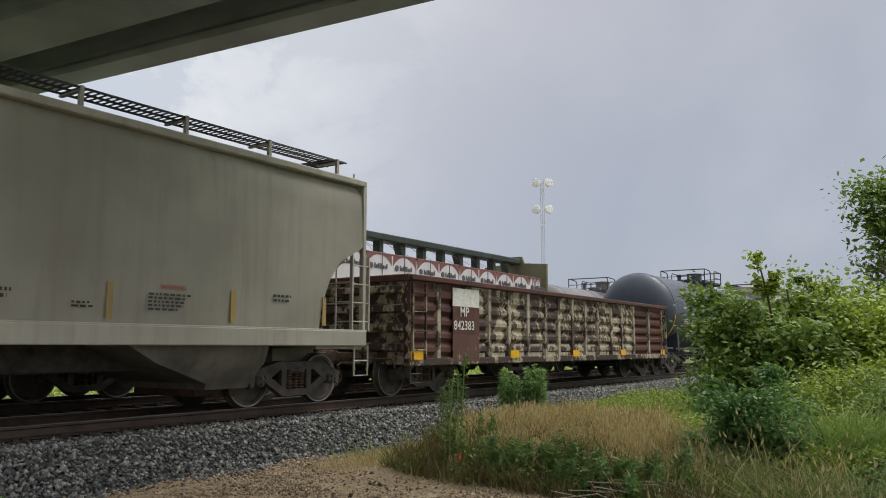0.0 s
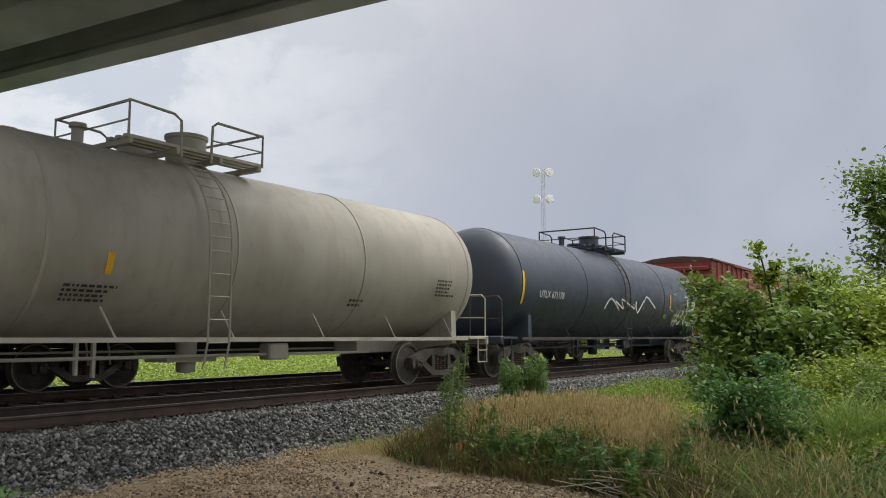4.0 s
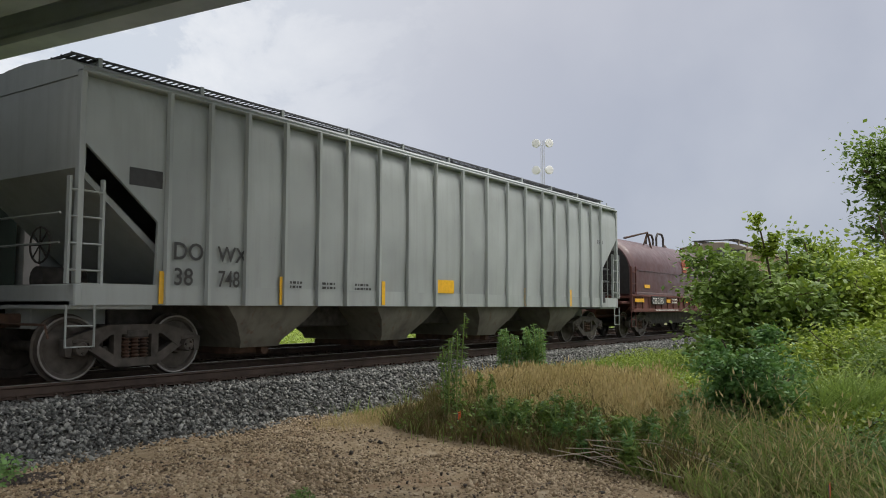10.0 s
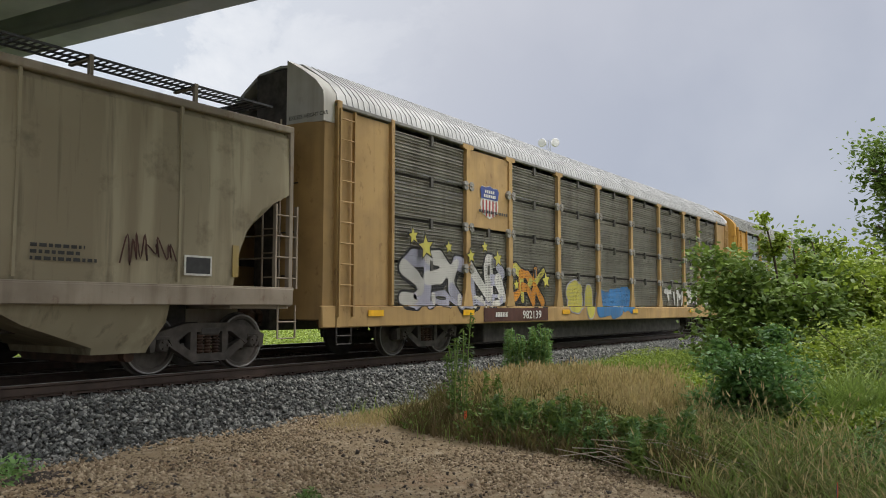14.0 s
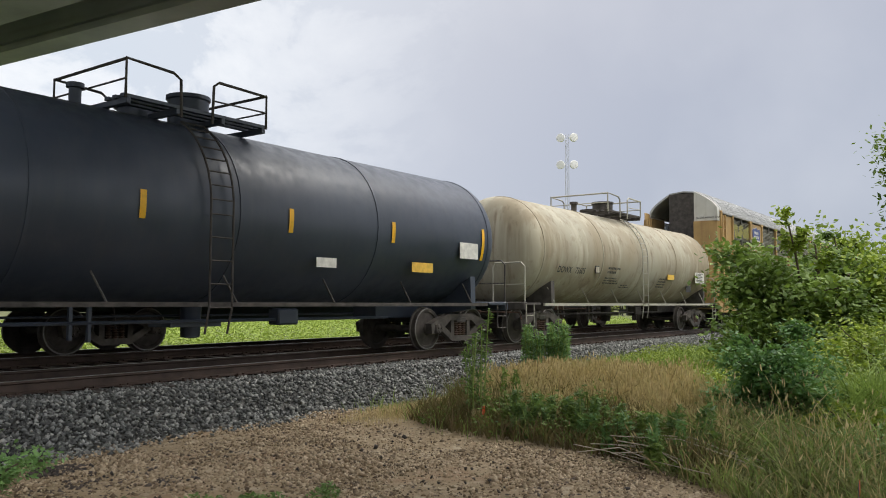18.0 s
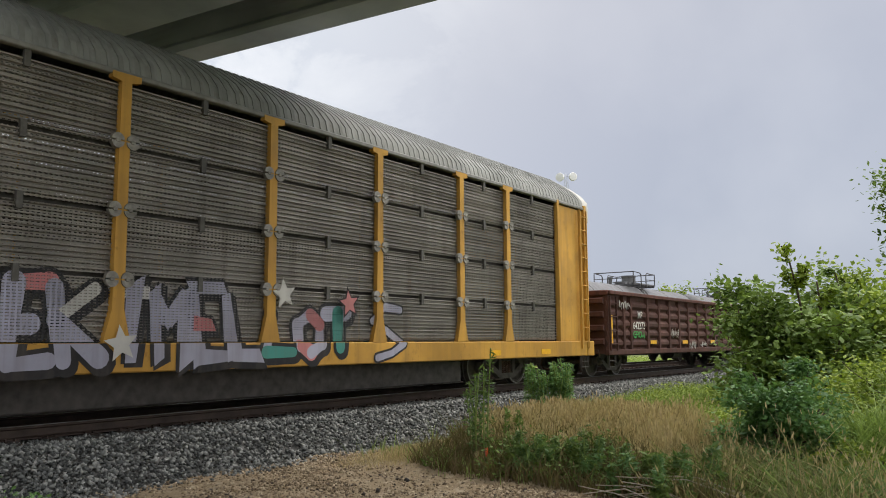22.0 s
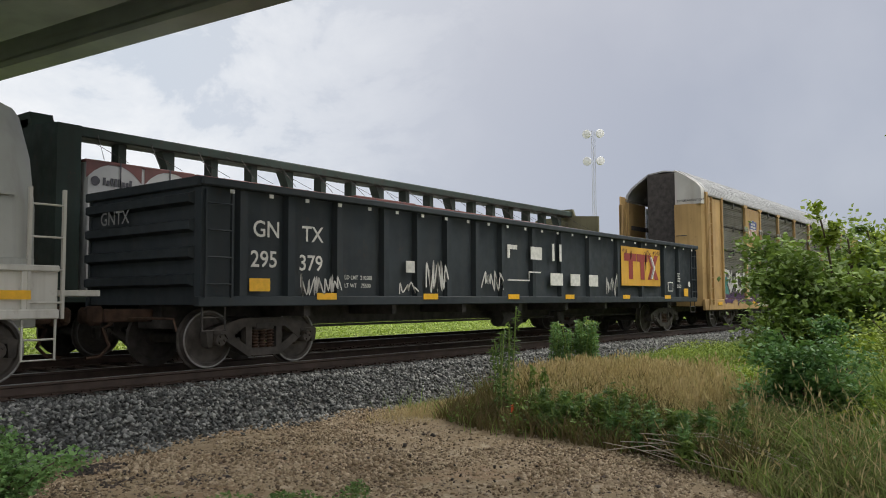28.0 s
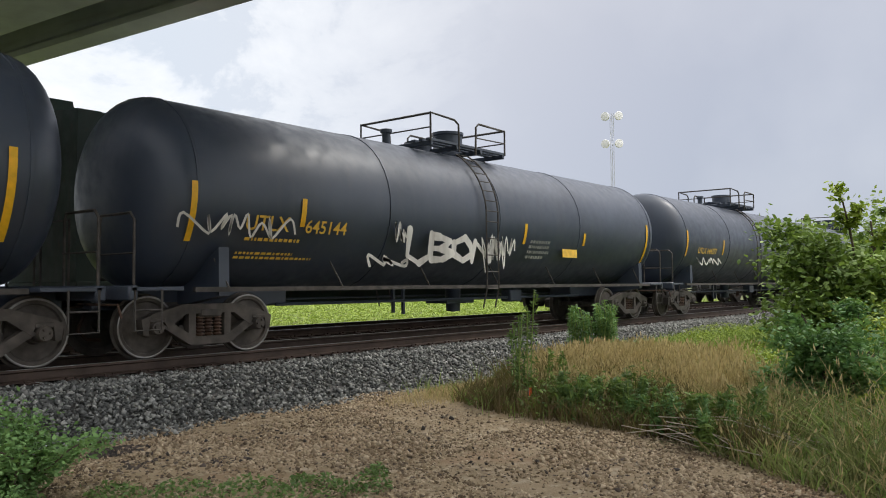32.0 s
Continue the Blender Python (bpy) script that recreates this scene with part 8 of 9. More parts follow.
# olive hopper
c = covered_hopper(225.6, 16.5, "olive-grey covered hopper wagon with dark streaks and tags", olive_hopper, wagon_trim_brown, bays=3, top=4.02)
lettering(c, "CGOX", 1.46, 2.40, 0.33, stencil_black)
lettering(c, "1079", 1.38, 2.0, 0.32, stencil_black)
bars(c, 1.3, 2.2, 1.6, 1.82, 2, stencil_black, seed=7)
plate(c, "plate_mark", 2.84, 3.10, 2.13, 2.38, stencil_black, -SIDE - 0.006)
plate(c, "plate_field", 2.865, 3.075, 2.155, 2.355, olive_hopper, -SIDE - 0.010)
scrawl(c, 3.44, 4.5, 1.48, 1.9, stencil_black, 41, -SIDE - 0.02, 0.018)
scrawl(c, 0.75, 1.4, 2.4, 3.2, stencil_black, 42, -SIDE - 0.02, 0.006, 12)
scrawl(c, 13.3, 14.1, 1.6, 2.1, gon_dark, 43, -SIDE - 0.02, 0.012)
bars(c, 12.0, 12.9, 1.6, 1.85, 3, stencil_black, seed=17)
for x in (2.2, 4.6, 7.0, 9.4, 11.8, 14.2):
    s = Shape()
    s.box(x - 0.02, x + 0.02, -SIDE - 0.012, -SIDE + 0.03, 1.4, 4.0)
    part("seam_strip", s, olive_hopper, c)
plate(c, "chalk_board", 14.3, 14.8, 1.5, 1.8, stencil_white)
plate(c, "chalk_field", 14.33, 14.77, 1.53, 1.77, stencil_black, -SIDE - 0.008)
reflectors(c, (11.3, 15.2), 1.5, 2.0, 0.12, -SIDE - 0.01, reflector_faded)

# the car carriers
POSTS = [4.45, 6.4, 9.1, 11.8, 14.5, 17.2, 19.95, 21.9]
c = autorack(243.2, 26.1, "yellow autorack wagon with grey mesh sides and bright graffiti", rack_tan, rack_panel, roof_white, POSTS, band_white, logo=(0.83, 0.80, 0.55))
graffiti(c, 2.05, 6.25, 1.02, 2.25, "SPCNR", spray_white, spray_black, 51, -1.5, 0.05, 0.1, False, (spray_lilac,), 0.34, 0.06, rack=True)
graffiti(c, 2.2, 6.1, 1.0, 1.42, "OUCNIRWD", spray_lilac, spray_black, 57, -1.5, 0.02, 0.1, False, (spray_white,), 0.26, rack=True)
graffiti(c, 6.35, 8.3, 1.05, 2.15, "DRK", spray_orange, spray_black, 52, -1.5, 0.05, 0.15, False, (spray_yellow,), 0.34, 0.05, rack=True)
graffiti(c, 9.75, 11.6, 0.74, 1.8, "SI", spray_yellow, spray_lilac, 54, -1.5, 0.04, fat=0.5, rack=True)
graffiti(c, 11.75, 14.5, 0.76, 1.75, "BER", spray_blue, spray_blue, 55, -1.5, 0.04, fat=0.5, rack=True)
graffiti(c, 17.8, 23.2, 1.05, 1.85, "TIMESIKO", spray_white, spray_black, 56, -1.5, 0.03, 0.15, True, (), 0.26, rack=True)
for sx, sz, sr in ((2.3, 2.5, 0.17), (2.75, 2.3, 0.26), (3.6, 2.35, 0.14), (4.5, 2.2, 0.17), (5.1, 2.45, 0.14), (5.7, 2.2, 0.20), (6.6, 1.6, 0.14), (8.2, 1.75, 0.22)):
    star(c, sx, sz, sr, spray_yellow, spray_black, -1.60)
plate(c, "road_number_field", 5.1, 8.35, 0.70, 1.02, gon_dark, -1.585)
bars(c, 5.6, 6.4, 0.77, 0.97, 1, stencil_white, -1.605, 13)
lettering(c, "982139", 6.91, 0.76, 0.28, stencil_white, -1.61, 0, 1.2)
bars(c, 4.9, 6.35, 3.24, 3.36, 1, stencil_black, -1.57, 6)
reflectors(c, (0.9, 4.2, 9.2, 14.4, 20.4), 0.86, 0.98, 0.45, -1.60)
c = autorack(271.15, 26.05, "bright yellow autorack wagon with shiny galvanised side panels", rack_yellow, rack_silver, roof_dull, POSTS, rack_yellow)
plate(c, "road_number_field", 6.3, 7.85, 0.70, 1.0, stencil_black, -1.585)
lettering(c, "93", 7.4, 0.76, 0.27, stencil_white, -1.61)
plate(c, "mark_field", 8.65, 9.02, 0.70, 0.98, stencil_black, -1.585)
lettering(c, "R1", 8.68, 0.76, 0.24, stencil_white, -1.61)
bars(c, 15.85, 16.3, 0.74, 0.90, 2, stencil_black, -1.6, 14)
s = Shape()
for a, b, z0, z1 in ((18.1, 18.34, 0.93, 0.99), (18.19, 18.25, 0.79, 0.94), (18.32, 18.52, 0.93, 0.99), (18.39, 18.45, 0.79, 0.94)):
    s.add([(a, -1.60, z0), (b, -1.60, z0), (b, -1.60, z1), (a, -1.60, z1)], [(0, 1, 2, 3)])
s.add([(18.50, -1.60, 0.79), (18.57, -1.60, 0.79), (18.72, -1.60, 0.99), (18.65, -1.60, 0.99)], [(0, 1, 2, 3)])
s.add([(18.50, -1.603, 0.99), (18.57, -1.603, 0.99), (18.72, -1.603, 0.79), (18.65, -1.603, 0.79)], [(0, 1, 2, 3)])
part("company_mark", s, stencil_red, c, "dark red company mark on the sill")
bars(c, 16.85, 17.4, 0.88, 0.96, 2, stencil_black, -1.6, 5)
plate(c, "chalk_board", 20.06, 20.52, 0.72, 1.0, stencil_white, -1.585)
for a, b, z0, z1 in ((20.09, 20.28, 0.87, 0.97), (20.30, 20.49, 0.87, 0.97), (20.09, 20.28, 0.75, 0.85), (20.30, 20.49, 0.75, 0.85)):
    plate(c, "chalk_field", a, b, z0, z1, stencil_black, -1.589)
plate(c, "tag_plate", 20.54, 20.95, 0.71, 0.82, stencil_yellow, -1.585)
bars(c, 22.4, 23.6, 0.9, 0.95, 1, stencil_black, -1.6, 6)
reflectors(c, (12.65, 15.3, 21.0), 0.74, 0.84, 0.45, -1.58)
# black tank, cream tank
c = tank_wagon(299.85, 14.4, "black tank wagon with yellow road marks", tank_black, bands=((-0.12, 2.15, 3.0), (3.15, 2.2, 2.65), (5.4, 2.2, 2.6), (8.2, 2.2, 2.6), (10.9, 2.2, 2.6), (14.1, 2.0, 2.7)))
tank_words(c, "FURX", 0.5, 2.0, 0.34, stencil_yellow)
tank_words(c, "130168", 1.55, 1.9, 0.33, stencil_yellow)
tank_bars(c, 0.5, 2.4, 1.65, 1.85, 2, stencil_yellow, 2)
plate(c, "contact_panel", 11.6, 12.3, 1.65, 1.85, stencil_yellow, -1.46)
plate(c, "notice", 8.9, 9.4, 1.65, 1.82, stencil_white, -1.46)
plate(c, "data_panel", 13.2, 13.9, 2.0, 2.35, stencil_white, -1.53)
c = tank_wagon(317.0, 13.4, "cream tank wagon with rust stains and pale rails", tank_white, radius=1.45, zc=2.45, rail_mat=trim_white, ladder_x=0.37)
tank_words(c, "DOWX   73605", 0.78, 1.86, 0.25, stencil_black, 1.45, 2.45)
tank_bars(c, 3.9, 4.8, 1.9, 2.15, 2, stencil_black, 2, 1.45, 2.45)
tank_bars(c, 3.8, 5.0, 1.6, 1.85, 3, stencil_black, 3, 1.45, 2.45)
tank_bars(c, 5.2, 6.0, 1.5, 1.66, 2, stencil_black, 13, 1.45, 2.45)
tank_bars(c, 8.0, 8.8, 1.55, 1.95, 4, stencil_black, 4, 1.45, 2.45)
plate(c, "plate_mark", 3.14, 3.4, 1.9, 2.12, stencil_black, -1.415)
plate(c, "plate_field", 3.165, 3.375, 1.925, 2.095, tank_white, -1.42)
plate(c, "contact_panel", 9.0, 9.63, 1.86, 2.04, stencil_yellow, -1.41)
plate(c, "data_panel", 11.77, 12.8, 1.8, 2.2, stencil_white, -1.455)
bars(c, 11.85, 12.7, 1.83, 2.18, 6, stencil_black, -1.46, 6)
plate(c, "chalk_board", 11.1, 11.6, 1.45, 1.68, stencil_black, -1.33)
# two more car carriers
c = autorack(331.8, 26.1, "faded yellow autorack wagon with blue and white graffiti", rack_tan, rack_panel, roof_white, POSTS, band_white, logo=(1.28, 1.45, 0.86))
graffiti(c, 1.6, 3.4, 0.72, 1.98, "UM", spray_blue, spray_white, 61, -1.5, 0.04, fat=0.5, accents=(spray_lilac,), rack=True)
graffiti(c, 2.0, 4.3, 3.85, 4.5, "TUFOS", spray_mustard, None, 60, -1.5, 0.05, 0.1, fat=0.45, rack=True)
graffiti(c, 2.0, 4.2, 3.2, 3.75, "UMLAE", spray_mustard, None, 66, -1.5, 0.05, 0.1, fat=0.45, rack=True)
graffiti(c, 6.65, 8.9, 1.1, 2.6, "SEROEC", faint_purple, spray_purple, 62, -1.5, 0.02, 0.3, False, (), 0.30, rack=True)
graffiti(c, 9.3, 11.7, 1.15, 1.85, "BTHOUE", spray_mustard, None, 63, -1.5, 0.04, 0.15, fat=0.42, rack=True)
graffiti(c, 14.65, 17.2, 0.76, 2.0, "STACY", spray_aqua, spray_black, 64, -1.5, 0.014, 0.06, False, (spray_white, spray_aqua), 0.60, rack=True)
graffiti(c, 22.15, 24.4, 1.1, 1.7, "SEROK", spray_white, spray_green, 65, -1.5, 0.04, 0.05, False, (), 0.36, rack=True)
graffiti(c, 20.0, 22.0, 1.1, 1.75, "PDO", faint_purple, spray_lilac, 68, -1.5, 0.03, 0.1, False, (), 0.36, rack=True)
plate(c, "road_number_field", 5.2, 8.1, 0.68, 1.02, stencil_black, -1.585)
lettering(c, "965685", 6.42, 0.75, 0.27, stencil_white, -1.605, 0, 1.2)
lettering(c, "TTGX", 5.32, 0.75, 0.27, stencil_white, -1.605, 0, 1.2)
plate(c, "notice", 24.9, 25.4, 1.4, 1.6, reflector_yellow, -1.56)
plate(c, "notice", 0.7, 1.15, 1.35, 1.55, reflector_yellow, -1.56)
reflectors(c, (0.85, 4.4, 8.1, 10.6, 13.2), 0.9, 1.0, 0.42, -1.60)
c = autorack(359.5, 26.1, "yellow autorack wagon with large silver graffiti letters", rack_yellow, rack_panel_dark, roof_dull, POSTS, band_white, logo=(1.0, 1.5, 0.80, False))
graffiti(c, 2.2, 8.1, 0.74, 2.1, "YORBA", spray_lilac, spray_black, 71, -1.5, 0.07, 0.1, False, (spray_white,), 0.36, 0.05, rack=True)
graffiti(c, 10.3, 11.6, 0.70, 1.95, "EK", spray_lilac, spray_black, 72, -1.5, 0.06, 0.05, False, (spray_pink, spray_white), 0.36, 0.05, rack=True)
graffiti(c, 11.7, 14.3, 0.68, 2.0, "TMEL", spray_lilac, spray_black, 73, -1.5, 0.06, 0.1, True, (spray_pink, spray_white), 0.36, 0.05, rack=True)
graffiti(c, 14.4, 16.4, 0.72, 1.75, "LOT", spray_lilac, spray_black, 75, -1.5, 0.06, 0.1, False, (spray_pink, spray_teal), 0.36, 0.05, rack=True)
graffiti(c, 17.1, 17.9, 0.70, 1.8, "S", spray_lilac, spray_black, 74, -1.5, 0.04, 0.05, fat=0.16, rack=True)
star(c, 11.85, 1.05, 0.2, spray_white, spray_white, -1.60)
star(c, 14.75, 1.85, 0.2, spray_white, spray_white, -1.60)
star(c, 16.3, 1.75, 0.24, spray_pink, spray_black, -1.60)
reflectors(c, (0.9, 8.6, 21.0, 23.4), 0.74, 0.86, 0.45, -1.58)
# the gondolas
c = gondola(386.9, 15.9, "dark brown ribbed gondola wagon with white numerals", gon_dark, 14, chord=gon_brown, post_at=[0, 1.2, 1.75, 3.1, 4.1, 5.05, 6.0, 6.95, 7.95, 8.95, 9.95, 10.95, 11.95, 12.95, 13.9, 14.9, 15.9])
lettering(c, "MP", 2.2, 1.77, 0.30, stencil_white, -SIDE - 0.01)
lettering(c, "642272", 1.82, 1.43, 0.32, stencil_white, -SIDE - 0.01)
graffiti(c, 1.8, 2.65, 1.14, 1.38, "GROW", spray_green, None, 80, -SIDE - 0.01, 0.02, 0.02, fat=0.2)
scrawl(c, 0.8, 1.6, 2.0, 2.3, spray_white, 81, -SIDE - 0.02, 0.014)
scrawl(c, 5.1, 5.8, 1.15, 1.5, spray_white, 82, -SIDE - 0.02, 0.012)
scrawl(c, 6.9, 7.6, 0.75, 1.1, spray_white, 83, -SIDE - 0.02, 0.012)
scrawl(c, 8.1, 8.8, 0.8, 1.05, spray_white, 86, -SIDE - 0.02, 0.012)
scrawl(c, 13.4, 14.0, 1.1, 1.6, spray_white, 84, -SIDE - 0.02, 0.012)
plate(c, "reflector", 0.16, 0.28, 0.98, 1.82, reflector_yellow, -SIDE - 0.02, "yellow reflective strip")
reflectors(c, (3.2, 6.2, 9.3, 12.6), 0.96, 1.08, 0.5, -SIDE - 0.02)
c = gondola(403.1, 15.8, "plain brown gondola wagon with smooth sides and fishbelly sills", gon_brown, 14, ribbed=False, chord=gon_dark, top=2.42, low=0.80, belly=0.2)
lettering(c, "SP", 2.12, 1.9, 0.32, stencil_white, -SIDE - 0.005)
lettering(c, "323145", 1.75, 1.5, 0.32, stencil_white, -SIDE - 0.005)
lettering(c, "SP", 7.3, 1.6, 0.28, spray_lilac, -SIDE - 0.005)
scrawl(c, 2.9, 3.7, 0.75, 0.95, spray_white, 85, -SIDE - 0.02, 0.012, 5)
reflectors(c, (1.6, 3.95, 5.95, 8.0, 10.2, 12.0, 14.5), 1.1, 1.6, 0.09, -SIDE - 0.02)
plate(c, "chalk_board", 14.8, 15.15, 1.4, 1.6, stencil_white, -SIDE - 0.005)
c = gondola(420.25, 15.5, "oxide-red ribbed gondola wagon with white block graffiti", gon_oxide, 14, post_at=[0, 1.15, 1.5, 2.95, 4.05, 4.9, 5.85, 6.85, 7.8, 8.8, 10.0, 11.0, 12.2, 13.1, 14.4, 15.5])
worn_white = peeling("worn_spray_white", (0.16, 0.085, 0.07), (0.43, 0.42, 0.385), 0.98, 3.2)
graffiti(c, 3.75, 7.9, 0.68, 2.2, "PISOR", worn_white, spray_black, 86, -SIDE - 0.005, 0.032, 0.1, False, (), 0.30)
for a, b in ((3.3, 3.9), (4.7, 5.1), (5.5, 5.9), (7.3, 7.7)):
    graffiti(c, a, b, 0.9, 2.0, "I", spray_blue, None, 87, -SIDE + 0.004, 0.05, 0.5, fat=0.9)
graffiti(c, 7.9, 11.1, 0.75, 2.3, "IUIIUN", worn_white, spray_black, 88, -SIDE - 0.005, 0.02, 0.1, False, (spray_lilac,), 0.46)
lettering(c, "MP", 1.88, 1.82, 0.33, stencil_white, -SIDE - 0.01)
lettering(c, "641444", 1.63, 1.42, 0.33, stencil_white, -SIDE - 0.01)
scrawl(c, 12.8, 13.7, 0.85, 1.9, spray_white, 89, -SIDE - 0.02, 0.014)
bars(c, 1.55, 2.4, 0.9, 1.1, 2, stencil_yellow, -SIDE - 0.01, 4)
plate(c, "reflector", 1.40, 1.50, 0.9, 1.78, reflector_yellow, -SIDE - 0.02, "yellow reflective strip")
c = gondola(437.3, 16.0, "brown gondola wagon with flaking yellow-white graffiti", gon_flake2, 14, chord=gon_dark, post_mat=gon_oxide, panel_mats={0: gon_oxide, 1: gon_oxide})
lettering(c, "MP", 1.7, 1.9, 0.26, stencil_white, -SIDE - 0.01)
graffiti(c, 1.35, 2.5, 1.3, 1.85, "OSK", spray_lilac, spray_purple, 90, -SIDE - 0.01, 0.03)
graffiti(c, 3.0, 15.2, 0.85, 2.15, "HEUIPADORENESK", gon_flake, gon_dark, 91, -SIDE - 0.005, 0.04, 0.25, False, (), 0.30)
plate(c, "reflector", 0.05, 0.5, 0.74, 0.9, reflector_yellow, -SIDE - 0.03, "yellow reflective strip")
plate(c, "reflector", 1.7, 2.3, 0.72, 0.9, reflector_yellow, -SIDE - 0.03, "yellow reflective strip")
# grey coil wagon
c = coil_wagon(454.9, 14.8, "pale grey coil wagon with two hoods and blue spray tags", coil_grey, coil_white, hoods=2, top=3.68, sill=0.84, flat=True)
shield(c, 10.9, 2.62, 0.58, 0.64, -1.46)
bars(c, 11.3, 12.2, 2.42, 2.75, 2, stencil_black, -1.46, 8)
scrawl(c, 7.95, 10.8, 1.6, 1.85, spray_blue, 93, -1.53, 0.016, 16)
scrawl(c, 11.2, 13.5, 1.6, 1.9, spray_blue, 95, -1.53, 0.016, 11)
scrawl(c, 2.0, 6.3, 1.65, 2.0, spray_blue, 94, -1.53, 0.02, 14)
for x in (0.6, 3.2, 5.8, 8.4, 11.0, 14.0):
    plate(c, "reflector", x, x + 0.45, 1.08, 1.19, reflector_yellow, -1.56, "yellow reflective strip")
for x in (3.0, 5.6, 8.35, 11.0, 12.3):
    lettering(c, "30-72 INCH", x, 1.25, 0.10, stencil_black, -1.56)
plate(c, "chalk_board", 12.0, 12.35, 0.95, 1.15, stencil_black, -1.56)
bars(c, 7.5, 7.9, 0.9, 1.0, 2, stencil_black, -1.56, 9)
# black high-side gondola
panel_orange = paint("panel_orange", (0.66, 0.37, 0.05), (0.25, 0.14, 0.05), 0.2, 0.05, 0.6, (0.12, 0.05, 0.03), 0.3)
mark_red = paint("mark_red", (0.30, 0.055, 0.045), (0.16, 0.06, 0.04), 0.25, 0.05, 0.6, (0.12, 0.05, 0.03), 0.3)
gp = [0, 0.8, 1.75, 2.85, 4.05, 5.0, 5.95, 6.95, 7.95, 9.25, 10.6, 12.1, 13.8, 15.4, 17.1, 18.3, 19.8]
c = gondola(471.7, 19.8, "black gondola wagon with smooth sides, orange panel and white tags", gon_black, 16, ribbed=False, top=2.84, low=1.0, post_at=gp, truck=1.62)
for words, x, z in (("GN", 0.96, 2.05), ("TX", 1.97, 2.03), ("295", 0.92, 1.58), ("379", 1.90, 1.55)):
    lettering(c, words, x, z, 0.36, stencil_white, -SIDE - 0.005)
end_words(c, "GNTX", -0.11, 0.95, 2.28, 0.3, stencil_faint)
lettering(c, "LD LMT  210500", 2.95, 1.42, 0.10, stencil_white, -SIDE - 0.005)
lettering(c, "LT WT    75500", 2.95, 1.28, 0.10, stencil_white, -SIDE - 0.005)
for a, b, z0, z1 in ((8.1, 8.2, 2.0, 2.3), (8.2, 8.5, 2.2, 2.3), (9.1, 9.6, 2.0, 2.3), (10.1, 10.2, 2.0, 2.42), (10.45, 10.55, 2.0, 2.42), (10.0, 10.6, 1.4, 1.7), (11.0, 11.5, 1.4, 1.7), (12.0, 12.5, 1.4, 1.7)):
    plate(c, "word_block", a, b, z0, z1, stencil_white, -SIDE - 0.005)
s = Shape()
s.tube([(8.1, -SIDE - 0.01, 1.5), (9.0, -SIDE - 0.01, 1.5), (9.0, -SIDE - 0.01, 1.7), (9.5, -SIDE - 0.01, 1.7)], 0.02, 4)
part("rail_mark", s, stencil_white, c)
plate(c, "orange_panel", 13.95, 16.68, 1.45, 2.57, panel_orange, -SIDE - 0.006)
s = Shape()
yy = -SIDE - 0.014
for a, b, z0, z1 in ((14.12, 14.93, 2.16, 2.38), (14.42, 14.70, 1.64, 2.158), (14.97, 15.74, 2.16, 2.38), (15.22, 15.50, 1.64, 2.158)):
    s.add([(a, yy, z0), (b, yy, z0), (b, yy, z1), (a, yy, z1)], [(0, 1, 2, 3)])
s.add([(15.72, yy, 1.64), (16.0, yy, 1.64), (16.52, yy, 2.38), (16.24, yy, 2.38)], [(0, 1, 2, 3)])
s.add([(15.72, yy - 0.003, 2.38), (16.0, yy - 0.003, 2.38), (16.52, yy - 0.003, 1.64), (16.24, yy - 0.003, 1.64)], [(0, 1, 2, 3)])
part("company_mark", s, mark_red, c, "dark red company mark on the orange panel")
for dx, mat in ((0.0, stencil_faint), (0.09, stencil_white)):
    s = Shape()
    s.add([(15.90 + dx, yy - 0.006, 1.66), (15.97 + dx, yy - 0.006, 1.66), (16.20 + dx, yy - 0.006, 2.0), (16.13 + dx, yy - 0.006, 2.0)], [(0, 1, 2, 3)])
    s.add([(16.13 + dx, yy - 0.006, 2.0), (16.20 + dx, yy - 0.006, 2.0), (15.97 + dx, yy - 0.006, 2.32), (15.90 + dx, yy - 0.006, 2.32)], [(0, 1, 2, 3)])
    part("chevron", s, mat, c, "grey chevron across the company mark")
for k, (a, b, z0, z1) in enumerate(((13.98, 14.3, 2.36, 2.52), (14.55, 14.6, 2.2, 2.5), (15.45, 15.9, 2.30, 2.54), (15.55, 15.62, 1.9, 2.5), (16.1, 16.6, 2.36, 2.54))):
    scrawl(c, a, b, z0, z1, gon_dark, 130 + k, yy - 0.010, 0.008, 5)
lettering(c, "SG21", 18.06, 1.42, 0.16, stencil_white, -SIDE - 0.005)
bars(c, 18.1, 18.35, 1.6, 1.92, 4, stencil_white, -SIDE - 0.005, 12)
s = Shape()
s.lathe([(-SIDE - 0.008, 0.002), (-SIDE - 0.008, 0.09), (-SIDE - 0.002, 0.09)], (19.1, 0, 1.55), "y", 16)
part("round_sticker", s, stencil_white, c, "round white sticker")
scrawl(c, 1.9, 2.85, 1.12, 1.5, spray_white, 95, -SIDE - 0.02, 0.014, 12)
scrawl(c, 5.2, 5.85, 1.2, 1.84, spray_white, 96, -SIDE - 0.02, 0.02, 8)
scrawl(c, 4.4, 4.9, 1.15, 1.4, spray_white, 99, -SIDE - 0.02, 0.016, 5)
scrawl(c, 7.1, 7.9, 1.25, 1.7, spray_white, 97, -SIDE - 0.02, 0.02, 8)
scrawl(c, 13.0, 13.6, 1.1, 1.8, spray_white, 98, -SIDE - 0.02, 0.016, 8)
plate(c, "notice", 4.6, 4.85, 1.58, 1.8, stencil_white, -SIDE - 0.005)
plate(c, "chalk_board", 17.3, 17.7, 1.3, 1.6, stencil_white, -SIDE - 0.005)
plate(c, "chalk_field", 17.33, 17.67, 1.33, 1.57, gon_black, -SIDE - 0.009)
